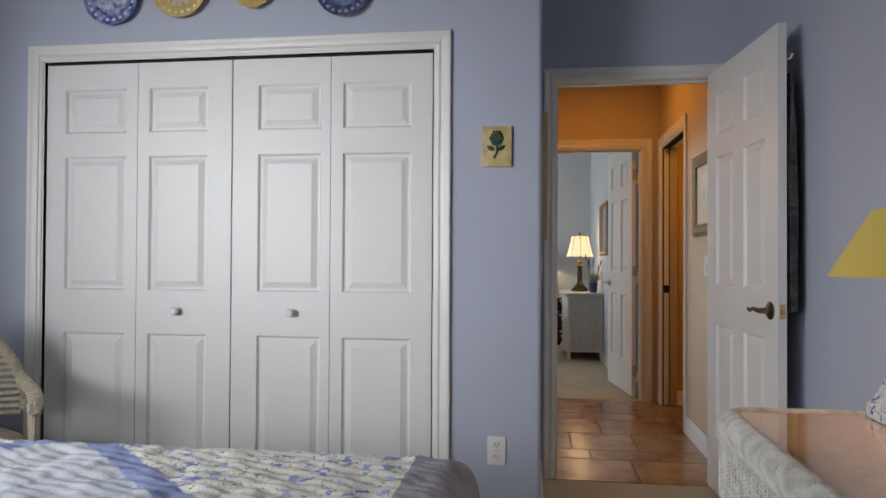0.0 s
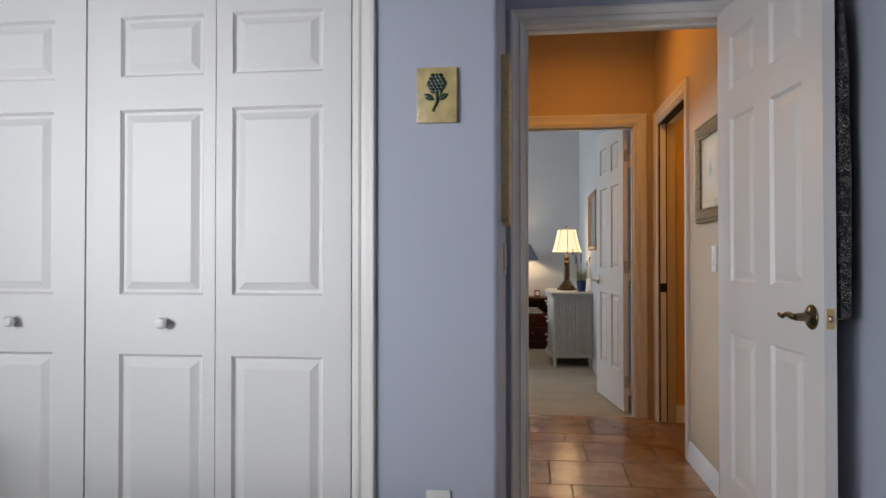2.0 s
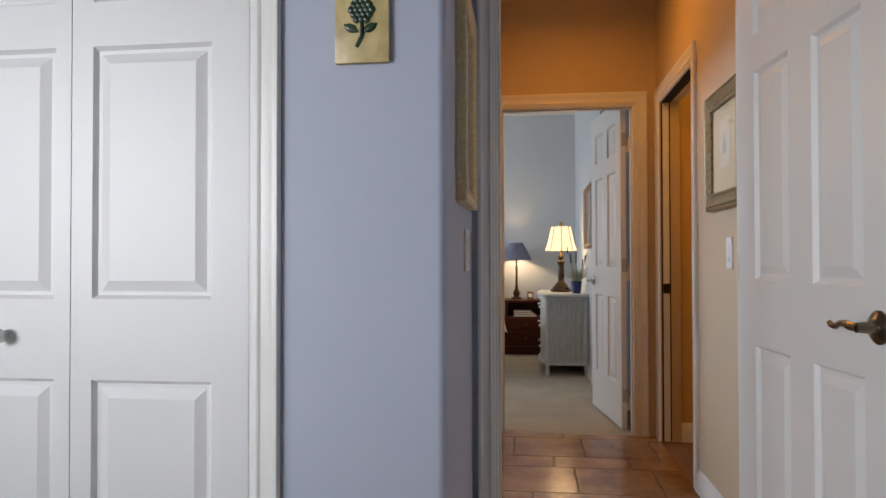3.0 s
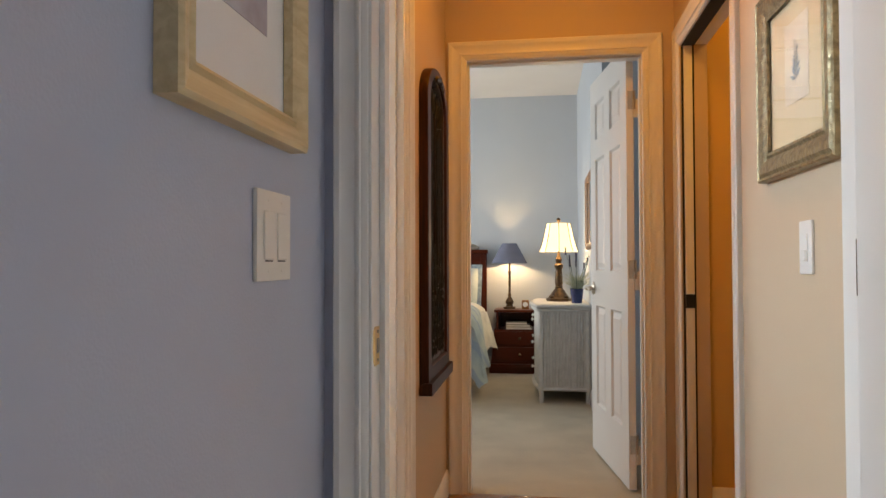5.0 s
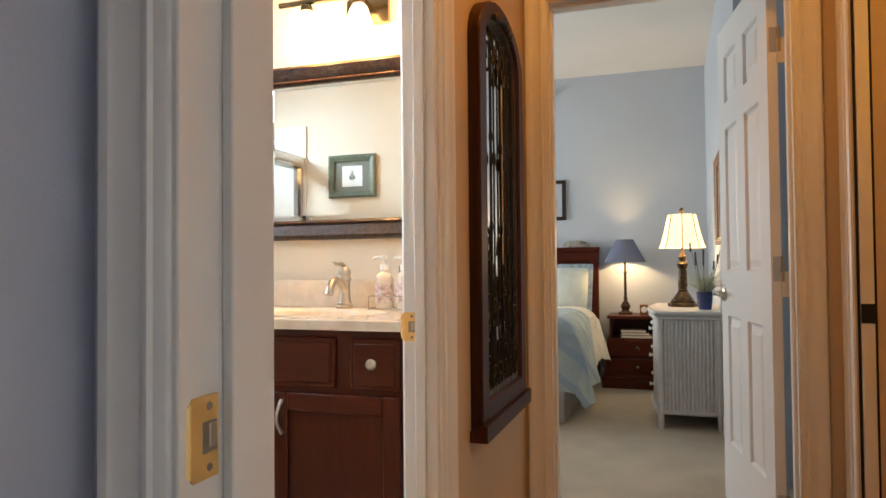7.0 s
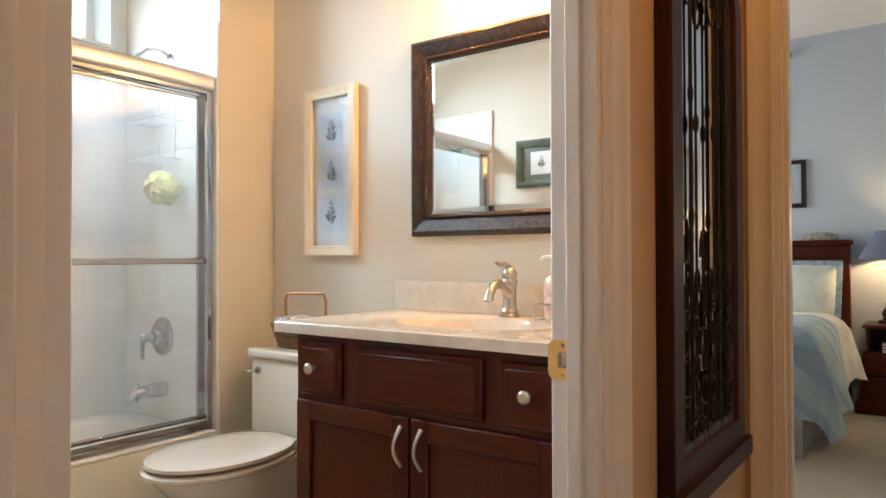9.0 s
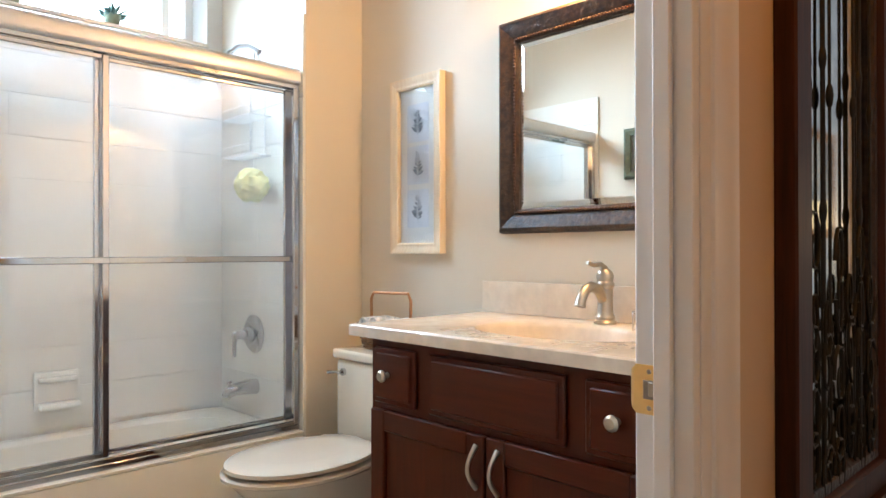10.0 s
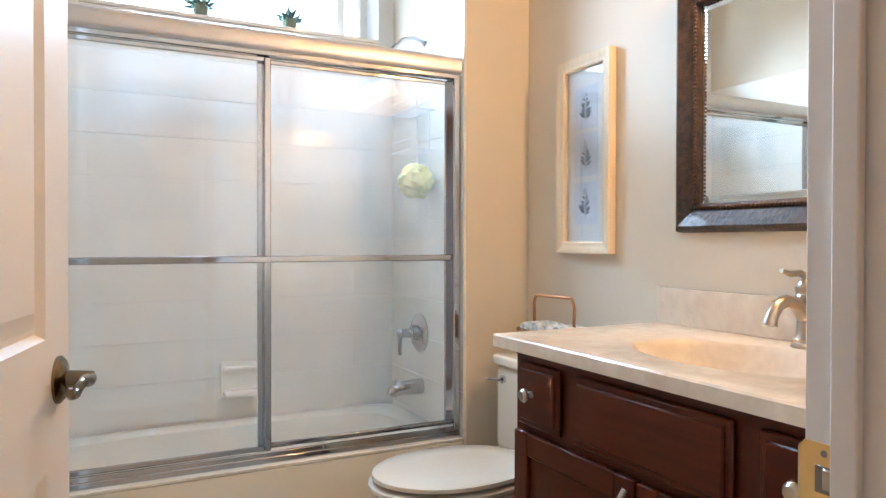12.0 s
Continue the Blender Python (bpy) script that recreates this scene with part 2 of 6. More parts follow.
structure("wall_closet_inside", joined(slab("y", 3.38, 3.43, -2.75, -0.05, 0, H), slab("x", -2.75, -2.70, CW + 0.115, 3.38, 0, H), slab("x", -0.05, 0.0, CW + 0.115, 3.38, 0, H)), CEIL, "plain white walls inside the closet", "wall")
structure("ceiling_bedroom", bx((-2.87, -2.32, HB), (1.26, 3.57, HB + 0.1)), CEIL, "flat white bedroom ceiling", "ceiling")
structure("floor_bedroom", bx((-2.87, -2.32, -0.1), (1.26, 3.485, FL)), CARPET, "beige carpet in the bedroom", "floor")

structure("wall_hall_near", slab("y", 3.57, 3.635, -0.07, 1.23, 0, H, [(E0 - 0.02, E1 + 0.02, 0, EH + 0.02)]), TAN, "warm tan painted hall wall beside the doorway", "wall")
structure("wall_hall_left", slab("x", -0.01, HL, 3.635, HF, 0, H, [(B0 - 0.02, B1 + 0.02, 0, BH + 0.02)]), TAN, "warm tan painted hall wall with the bathroom doorway", "wall")
structure("wall_hall_right", slab("x", HR, 1.23, 3.635, HF, 0, H, [(P0 - 0.015, P1, 0, PH + 0.015)]), TAN, "warm tan painted hall wall with the pocket doorway", "wall")
structure("wall_hall_far", slab("y", HF, 5.66, -0.07, 1.23, 0, H, [(G0 - 0.02, G1 + 0.02, 0, GH + 0.02)]), TAN, "warm tan painted wall above and beside the far doorway", "wall")
structure("ceiling_hall", bx((-0.07, 3.57, H), (1.23, 5.66, H + 0.1)), CEIL, "flat white hall ceiling", "ceiling")
floor_hall = structure("floor_hall", bx((-0.07, 3.485, -0.1), (1.23, 5.615, FL - 0.004)), GROUT, "travertine tiled hall floor with dark joints", "floor")

structure("wall_bath_right", slab("x", -0.035, -0.01, BN, BB, 0, H, [(B0 - 0.02, B1 + 0.02, 0, BH + 0.02)]), BATHP, "cream painted bathroom wall with the doorway", "wall")
structure("wall_bath_back", slab("y", BB, 5.56, BL, -0.01, 0, H), BATHP, "cream painted wall above the vanity and toilet", "wall")
structure("wall_bath_near", slab("y", 3.58, BN, -2.52, -0.07, 0, H), BATHP, "cream painted bathroom wall opposite the vanity", "wall")
structure("wall_bath_strip", joined(bx((-2.52, TE, FL), (BL, 5.56, H))), BATHP, "cream painted wall between the tub and the toilet", "wall")
structure("wall_bath_window", slab("x", TB - 0.2, TB, 3.58, 5.56, 0, H, [(3.90, 5.11, 2.03, 2.62)]), mat("white_wall_paint", (0.80, 0.80, 0.78), 0.5, var=0.02, bump=0.08, bump_scale=240), "white wall with a high window over the tub", "wall")
structure("ceiling_bath", bx((-2.72, 3.58, H), (-0.07, 5.56, H + 0.1)), CEIL, "flat white bathroom ceiling", "ceiling")
structure("floor_bath", bx((-2.72, 3.58, -0.1), (-0.07, 5.56, FL)), mat("beige_floor_tile", (0.50, 0.42, 0.32), 0.35, var=0.08), "beige tiled bathroom floor", "floor")

structure("wall_guest_near", slab("y", 5.66, 5.72, -3.0, 1.3, 0, HG, [(G0 - 0.02, G1 + 0.02, 0, GH + 0.02)]), PALE, "pale blue painted guest bedroom wall with the doorway", "wall")
structure("wall_guest_far", slab("y", FAR, FAR + 0.1, -3.0, 1.3, 0, HG), PALE, "pale blue painted wall behind the guest bed", "wall")
structure("wall_guest_right", joined(slab("x", GR, GR + 0.1, 6.75, FAR, 0, HG), slab("x", 1.2, 1.3, 5.72, 6.75, 0, HG), slab("y", 6.75, 6.85, GR + 0.1, 1.3, 0, HG)), PALE, "pale blue painted guest bedroom side wall", "wall")
structure("wall_guest_left", slab("x", -3.1, -3.0, 5.66, FAR + 0.1, 0, HG, [(7.6, 9.2, 0.75, 2.25)]), PALE, "pale blue painted guest bedroom wall with a window", "wall")
structure("ceiling_guest", bx((-3.1, 5.66, HG), (1.3, FAR + 0.1, HG + 0.1)), CEIL, "flat white guest bedroom ceiling", "ceiling")
structure("floor_guest", bx((-3.1, 5.615, -0.1), (1.3, FAR + 0.1, FL)), CARPET, "beige carpet in the guest bedroom", "floor")

structure("wall_pocket_room", joined(slab("y", P1 + 0.02, P1 + 0.1, 1.23, 2.6, 0, H), slab("y", 4.1, 4.2, 1.23, 2.6, 0, H), slab("x", 2.5, 2.6, 4.2, P1 + 0.02, 0, H)), OCHRE, "walls behind the pocket doorway, orange lamplight put into their colour", "wall")
structure("ceiling_pocket_room", bx((1.23, 4.1, H), (2.6, P1 + 0.1, H + 0.1)), CEIL, "flat white ceiling of the side room", "ceiling")
structure("floor_pocket_room", bx((1.23, 4.1, -0.1), (2.6, P1 + 0.1, FL)), TRAV, "travertine floor of the side room", "floor")

# door and closet frames
CASING = [(0, 0), (0.083, 0), (0.083, 0.014), (0.079, 0.0185), (0.066, 0.0185), (0.060, 0.0145), (0.031, 0.0115), (0.027, 0.0138), (0.019, 0.0138), (0.016, 0.0095), (0.003, 0.007), (0, 0.004)]


def frame_round(name, label, axis, face, sign, a0, a1, top, reveal=0.006, width=1.0):
    """Casing on one face of a wall, round an opening: two sides and a head with mitred corners."""
    run = Vector((1, 0, 0)) if axis == "y" else Vector((0, 1, 0))
    nrm = Vector((0, sign, 0)) if axis == "y" else Vector((sign, 0, 0))
    prof = [(u * width, h) for u, h in CASING]
    t = thing(name, label, "door frame", "", "structure")

    def pt(a, z):
        return (a, face, z) if axis == "y" else (face, a, z)
    a0, a1, top = a0 - reveal, a1 + reveal, top + reveal
    part("side_casing", bar(prof, pt(a0, FL), (0, 0, 1), -run, nrm, top - FL, 0, 1), TRIM, t)
    part("side_casing", bar(prof, pt(a1, FL), (0, 0, 1), run, nrm, top - FL, 0, 1), TRIM, t)
    part("head_casing", bar(prof, pt(a0, top), run, (0, 0, 1), nrm, a1 - a0, 1, 1), TRIM, t)
    return t


def jamb(parent, axis, t0, t1, a0, a1, top, stop=None):
    """The lining of an opening, with a stop bead."""
    def piece(p, q, r, s, u0=t0, u1=t1):
        return bx((u0, p, r), (u1, q, s), 0.0015) if axis == "x" else bx((p, u0, r), (q, u1, s), 0.0015)
    part("jamb", piece(a0 - 0.02, a0, FL, top + 0.02), TRIM, parent)
    part("jamb", piece(a1, a1 + 0.02, FL, top + 0.02), TRIM, parent)
    part("head_jamb", piece(a0, a1, top, top + 0.02), TRIM, parent)
    if stop:
        s0, s1 = stop
        part("stop", piece(a0, a0 + 0.011, FL, top, s0, s1), TRIM, parent)
        part("stop", piece(a1 - 0.011, a1, FL, top, s0, s1), TRIM, parent)
        part("stop", piece(a0 + 0.011, a1 - 0.011, top - 0.011, top, s0, s1), TRIM, parent)


fr = frame_round("door_frame_entry", "white painted moulded frame of the bedroom doorway", "y", DW, -1, E0, E1, EH, width=0.72)
jamb(fr, "y", DW - 0.002, 3.637, E0, E1, EH, (3.555, 3.59))
frame_round("door_frame_entry_hall", "white painted moulded frame on the hall side", "y", 3.635, 1, E0, E1, EH)
fr = frame_round("door_frame_guest", "white painted moulded frame of the guest bedroom doorway", "y", HF, -1, G0, G1, GH)
jamb(fr, "y", HF - 0.002, 5.722, G0, G1, GH, (5.63, 5.67))
fr = frame_round("door_frame_bath", "white painted moulded frame of the bathroom doorway", "x", HL, 1, B0, B1, BH, 0.018, 1.12)
jamb(fr, "x", -0.037, HL + 0.002, B0, B1, BH, (-0.005, 0.02))
frame_round("door_frame_bath_inside", "white painted frame inside the bathroom", "x", -0.035, -1, B0, B1, BH, width=0.85)
fr = frame_round("door_frame_pocket", "white painted moulded frame of the pocket doorway", "x", HR, -1, P0, P1, PH)
jamb(fr, "x", HR - 0.002, 1.232, P0, P1 + 0.02, PH)
fr = frame_round("closet_frame", "white painted moulded frame round the closet", "y", CW, -1, CL0, CL1, CLH, width=0.86)
jamb(fr, "y", CW - 0.002, CW + 0.117, CL0, CL1, CLH)

BASE = [(0, 0), (0.115, 0), (0.115, 0.004), (0.105, 0.009), (0.095, 0.010), (0.088, 0.014), (0, 0.015)]


def skirting(a, b, nrm, material=TRIM):
    a, b = Vector((a[0], a[1], FL)), Vector((b[0], b[1], FL))
    d = (b - a).normalized()
    return tagged(part("baseboard", bar(BASE, a, d, (0, 0, 1), nrm, (b - a).length), material), "white painted moulded baseboard", "baseboard", "", "structure")


for a, b, n in [((CL1 + 0.09, CW, 0), (0.10, CW, 0), (0, -1, 0)), ((0.12, CW + 0.02, 0), (0.12, DW - 0.02, 0), (1, 0, 0)), ((1.17, -2.2, 0), (1.17, DW, 0), (-1, 0, 0)),
                ((HR, 3.62, 0), (HR, P0 - 0.09, 0), (-1, 0, 0)), ((HL, B1 + 0.09, 0), (HL, HF, 0), (1, 0, 0)), ((1.23, P1 + 0.02, 0), (2.5, P1 + 0.02, 0), (0, -1, 0)),
                ((-0.5, FAR, 0), (GR, FAR, 0), (0, -1, 0)), ((GR, 6.86, 0), (GR, FAR, 0), (-1, 0, 0)), ((-2.75, CW, 0), (CL0 - 0.09, CW, 0), (0, -1, 0)), ((BL, TE + 0.01, 0), (BL, BB, 0), (1, 0, 0)), ((BL, BB, 0), (-1.06, BB, 0), (0, -1, 0))]:
    skirting(a, b, n)


# ---- doors ----


def panel_faces(rect, y, s, bm):
    """A moulded raised panel: nested loops that fall, run flat and rise again."""
    x0, x1, z0, z1 = rect
    loops = []
    for inset, d in ((0, 0), (0.009, 0.012), (0.018, 0.012), (0.044, 0.002)):
        loops.append([bm.verts.new((x, y + s * d, z)) for x, z in ((x0 + inset, z0 + inset), (x1 - inset, z0 + inset), (x1 - inset, z1 - inset), (x0 + inset, z1 - inset))])
    for a, b in zip(loops, loops[1:]):
        for i in range(4):
            j = (i + 1) % 4
            bm.faces.new((a[i], a[j], b[j], b[i]))
    bm.faces.new(loops[-1])


def leaf(name, parent, w, h, t, rects, label="", low=-0.034):
    """A door leaf: stiles and rails as one slab, and every moulded panel a mesh of its own. Hinge edge at x = 0, front at y = 0, back at y = t; it reaches down to low."""
    xs = sorted({0, w, *[r[0] for r in rects], *[r[1] for r in rects]})
    zs = sorted({low, h, *[r[2] for r in rects], *[r[3] for r in rects]})
    bm = bmesh.new()
    for y, s in ((0, 1), (t, -1)):
        for xa, xb in zip(xs, xs[1:]):
            for za, zb in zip(zs, zs[1:]):
                mx, mz = (xa + xb) / 2, (za + zb) / 2
                if not any(r[0] < mx < r[1] and r[2] < mz < r[3] for r in rects):
                    bm.faces.new([bm.verts.new(p) for p in ((xa, y, za), (xb, y, za), (xb, y, zb), (xa, y, zb))])
    bmesh.ops.remove_doubles(bm, verts=bm.verts, dist=1e-5)
    for x in (0, w):
        bm.faces.new([bm.verts.new(p) for p in ((x, 0, low), (x, t, low), (x, t, h), (x, 0, h))])
    for z in (low, h):
        bm.faces.new([bm.verts.new(p) for p in ((0, 0, z), (0, t, z), (w, t, z), (w, 0, z))])
    bmesh.ops.remove_doubles(bm, verts=bm.verts, dist=1e-5)
    bmesh.ops.recalc_face_normals(bm, faces=bm.faces)
    ob = part(name, bm, DOORW, parent, label, soft=False)
    for r in rects:
        pb = bmesh.new()
        panel_faces(r, 0, 1, pb)
        panel_faces(r, t, -1, pb)
        bmesh.ops.recalc_face_normals(pb, faces=pb.faces)
        for f in pb.faces:
            if (f.normal.y > 0) == (f.calc_center_median().y < t / 2):
                f.normal_flip()
        part("panel", pb, DOORW, ob, soft=False)
    return ob


def six(w, h):
    st = 0.115 * w / 0.76
    pw = (w - 3 * st) / 2
    cols = ((st, st + pw), (2 * st + pw, 2 * st + 2 * pw))
    k = h / 2.03
    return [(a, b, z0 * k, z1 * k) for a, b in cols for z0, z1 in ((0.235, 0.785), (0.98, 1.60), (1.71, 1.915))]


def lever(parent, x, z, y, s, material=BRONZE):
    """A scrolled lever on a turned rose; s is the side that it stands out to."""
    rose = moved(lathe([(0.001, 0.0), (0.037, 0.0), (0.037, 0.004), (0.030, 0.010), (0.014, 0.014), (0.011, 0.05), (0.001, 0.052)], 24), pose(x, y, z, -90 * s if s > 0 else 90, 0, 0))
    part("rose", rose, material, parent, "turned antique brass rose")
    pts = [(x, y + s * 0.046, z)]
    for i in range(1, 13):
        u = i / 12
        pts.append((x - 0.012 - 0.105 * u, y + s * (0.048 - 0.004 * u), z + 0.012 * math.sin(u * 5.2) * u + (0.012 * max(0, u - 0.75) * 4)))
    part("lever", tube(pts, [0.009, 0.010, 0.010, 0.0095, 0.009, 0.0085, 0.008, 0.0075, 0.007, 0.007, 0.007, 0.0075, 0.006], 10), material, parent, "scrolled antique brass lever")


def hinges(parent, t, h, material, y=-0.004):
    for z in (0.18, h / 2, h - 0.2):
        part("hinge", joined(tube([(-0.004, y, z - 0.045), (-0.004, y, z + 0.045)], 0.006, 10), bx((-0.003, 0.0, z - 0.044), (-0.001, t * 0.8, z + 0.044))), material, parent, "small door hinge")


# entry door: opens into the bedroom past square
LW = 0.806
door = thing("door_1", "white six-panel wooden door standing open against the wall", "door", "", "structure")
door.matrix_world = pose(0.978, DW - 0.014, 0.012, 0, 0, -84.8)
leaf("leaf", door, LW, EH - 0.012, 0.035, six(LW, EH - 0.015))
lever(door, LW - 0.066, 0.915, 0.0, -1)
lever(door, LW - 0.066, 0.915, 0.035, 1)
part("latch_plate", bx((LW, 0.006, 0.885), (LW + 0.0015, 0.029, 0.945), 0.0005), BRASS, door, "small brass latch plate")
part("latch", bx((LW, 0.011, 0.905), (LW + 0.010, 0.023, 0.925), 0.003), NICKEL, door, "worn steel latch")
hinges(door, 0.035, EH, BRONZE, 0.039)

# guest door: opens into the far bedroom
GW = G1 - G0 - 0.006
door = thing("door_2", "white six-panel wooden door standing ajar in the guest bedroom", "door", "", "structure")
door.matrix_world = pose(0.945, 5.728, 0.012, 0, 0, 98.6)
leaf("leaf", door, 0.765, GH + 0.070, 0.035, six(0.765, GH + 0.05))
lever(door, 0.705, 0.905, 0.035, 1, NICKEL)
hinges(door, 0.035, GH, NICKEL)
for z in (0.13, 0.965, 1.80):
    part("hinge_leaf", bx((-0.006, -0.027, z - 0.045), (-0.001, 0.004, z + 0.045), 0.001), TRIM, door, "painted hinge leaf across the gap")

# bathroom door: opens into the bathroom, hinged at the near jamb
door = thing("door_3", "white six-panel wooden door standing open into the bathroom", "door", "", "structure")
door.matrix_world = pose(-0.045, 3.762, 0.012, 0, 0, 168.8)
leaf("leaf", door, 0.845, BH - 0.015, 0.035, six(0.845, BH - 0.015))
lever(door, 0.78, 0.908, 0.0, -1, BRONZE)
part("latch_plate", bx((0.845, 0.006, 0.895), (0.8465, 0.029, 0.955), 0.0005), BRASS, door, "small brass latch plate")

# closet: two pairs of folding leaves, closed
CLW = (CL1 - CL0 - 0.012) / 4
for k in range(2):
    pair = thing("bifold_door", "white moulded three-panel folding closet doors, closed", "closet door", "folding closet doors")
    for i in range(2):
        x = CL0 + 0.004 + (2 * k + i) * CLW + (0.004 if k else 0)
        lw = CLW - 0.003
        ml, mr_ = ((0.095, 0.055), (0.056, 0.115), (0.120, 0.042), (0.055, 0.092))[2 * k + i]
        ob = leaf("leaf", pair, lw, 2.021, 0.032, [(ml, lw - mr_, 0.17, 0.768), (ml, lw - mr_, 0.966, 1.588), (ml, lw - mr_, 1.698, 1.903)])
        ob.location = (x, CW + 0.014, 0.012)
    kx = (-1.535, -0.988)[k]
    part("knob", moved(lathe([(0.001, 0), (0.011, 0), (0.009, 0.012), (0.012, 0.016), (0.019, 0.022), (0.020, 0.030), (0.014, 0.037), (0.001, 0.039)], 20), pose(kx, CW + 0.014, 0.887, 90, 0, 0)), DOORW, pair, "round white knob")
part("closet_track", bx((CL0, CW + 0.020, CLH - 0.016), (CL1, CW + 0.040, CLH), 0.001), BLACK)
tagged(bpy.data.objects["closet_track"], "dark metal track above the closet doors", "track", "", "structure")

# ---- more materials ----
CHERRY = wood("cherry_stained_wood", (0.055, 0.0080, 0.0019), (0.078, 0.0125, 0.0033), 0.30, axis=0, coat=0.0)
CHERRYV = wood("cherry_stained_wood_upright", (0.054, 0.0078, 0.0019), (0.076, 0.0122, 0.0033), 0.30, axis=2, coat=0.0)
MAHOG = wood("dark_mahogany", (0.018, 0.0045, 0.0018), (0.066, 0.015, 0.0055), 0.45, axis=2, coat=0.0)
PALEWOOD = wood("pale_maple_frame", (0.78, 0.62, 0.43), (0.85, 0.72, 0.53), 0.45, axis=2)
MARBLE = mat("cream_marble", (0.78, 0.69, 0.57), 0.16, var=0.1, scale=16, bump=0.0, fine=0.08, fine_scale=40, tint=(0.73, 0.62, 0.50), coat=0.3)
PORC = mat("white_porcelain", (0.73, 0.65, 0.53), 0.10, var=0.01, coat=0.5)
TUBW = mat("white_enamel", (0.86, 0.83, 0.74), 0.16, var=0.01, coat=0.3)
TILEW = mat("white_glazed_tile", (0.86, 0.83, 0.75), 0.14, var=0.02, scale=3, coat=0.3)
TILEG = mat("pale_grout", (0.85, 0.82, 0.75), 0.6)
PLASTIC = mat("white_plastic", (0.80, 0.79, 0.76), 0.3, var=0.01)
IVORY = mat("ivory_plastic", (0.80, 0.77, 0.70), 0.35, var=0.01)
PAPER = mat("white_mat_board", (0.82, 0.81, 0.78), 0.8, var=0.02, bump=0.05, bump_scale=300)
CREAMP = mat("cream_mat_board", (0.56, 0.44, 0.27), 0.8, var=0.03, bump=0.05, bump_scale=300)
INK = mat("grey_blue_print", (0.24, 0.28, 0.34), 0.8, var=0.2, scale=40)
GREENP = mat("green_print", (0.14, 0.20, 0.10), 0.8, var=0.2, scale=40)
DKFRAME = mat("dark_bronze_carved_frame", (0.050, 0.024, 0.012), 0.42, var=0.25, scale=60, bump=1.0, bump_scale=70, tint=(0.010, 0.005, 0.0035), coat=0.1)
GOLDF = mat("antique_gold_carved_frame", (0.40, 0.31, 0.17), 0.38, metal=0.5, var=0.25, scale=70, bump=1.0, bump_scale=80, tint=(0.20, 0.15, 0.08))
GREENF = mat("green_stained_frame", (0.15, 0.18, 0.125), 0.35, var=0.15, scale=30)
IRON = mat("wrought_iron", (0.022, 0.021, 0.020), 0.5, metal=0.4, var=0.1)


def filmed_glass(name):
    """Clear glass under an uneven, streaky soap film that scatters a little light."""
    m = glass(name, 0.02, (0.97, 0.98, 0.99))
    nt = m.node_tree
    L = nt.links.new
    p, out = nt.nodes["Principled BSDF"], nt.nodes["Material Output"]
    co, mp, n = nt.nodes.new("ShaderNodeTexCoord"), nt.nodes.new("ShaderNodeMapping"), nt.nodes.new("ShaderNodeTexNoise")
    mp.inputs["Scale"].default_value = (1.0, 1.6, 1.1)
    n.inputs["Scale"].default_value, n.inputs["Detail"].default_value = 1.6, 4
    film, blur = nt.nodes.new("ShaderNodeMapRange"), nt.nodes.new("ShaderNodeMapRange")
    film.inputs["From Min"].default_value, film.inputs["From Max"].default_value = 0.35, 0.68
    film.inputs["To Min"].default_value, film.inputs["To Max"].default_value = 0.015, 0.085
    blur.inputs["From Min"].default_value, blur.inputs["From Max"].default_value = 0.40, 0.70
    blur.inputs["To Min"].default_value, blur.inputs["To Max"].default_value = 0.008, 0.024
    tr, mix = nt.nodes.new("ShaderNodeBsdfTranslucent"), nt.nodes.new("ShaderNodeMixShader")
    tr.inputs["Color"].default_value = (0.88, 0.94, 1.0, 1)
    L(co.outputs["Object"], mp.inputs["Vector"])
    L(mp.outputs["Vector"], n.inputs["Vector"])
    L(n.outputs["Fac"], film.inputs["Value"])
    L(n.outputs["Fac"], blur.inputs["Value"])
    L(blur.outputs["Result"], p.inputs["Roughness"])
    L(film.outputs["Result"], mix.inputs["Fac"])
    L(p.outputs["BSDF"], mix.inputs[1])
    L(tr.outputs["BSDF"], mix.inputs[2])
    L(mix.outputs["Shader"], out.inputs["Surface"])
    return m


SHGLASS = filmed_glass("soap_filmed_shower_glass")
PANE = glass("clear_glass", 0.0)
LEAFG = mat("succulent_leaf", (0.05, 0.12, 0.10), 0.5, var=0.25, scale=60)
SKYGLOW = glowing("bright_sky", (0.9, 0.95, 1.0), (0.90, 0.96, 1.0), 2.0)
OPAL = glowing("lit_opal_glass", (0.9, 0.85, 0.75), (1.0, 0.78, 0.46), 3.4)


def ring_frame(name, prof, axis, face, sign, a0, a1, z0, z1, material, parent, label=""):
    """Four mitred mouldings round a picture or a mirror; prof runs outwards from the sight edge."""
    run = Vector((1, 0, 0)) if axis == "y" else Vector((0, 1, 0))
    nrm = Vector((0, sign, 0)) if axis == "y" else Vector((sign, 0, 0))

    def pt(a, z):
        return (a, face, z) if axis == "y" else (face, a, z)
    up = Vector((0, 0, 1))
    for o, d, u, ln in ((pt(a0, z0), up, -run, z1 - z0), (pt(a1, z0), up, run, z1 - z0), (pt(a0, z0), run, -up, a1 - a0), (pt(a0, z1), run, up, a1 - a0)):
        part(name, bar(prof, o, d, u, nrm, ln, 1, 1), material, parent, label)


def flat(axis, face, sign, a0, a1, z0, z1, t=0.003):
    lo, hi = sorted((face, face + sign * t))
    return bx((a0, lo, z0), (a1, hi, z1)) if axis == "y" else bx((lo, a0, z0), (hi, a1, z1))


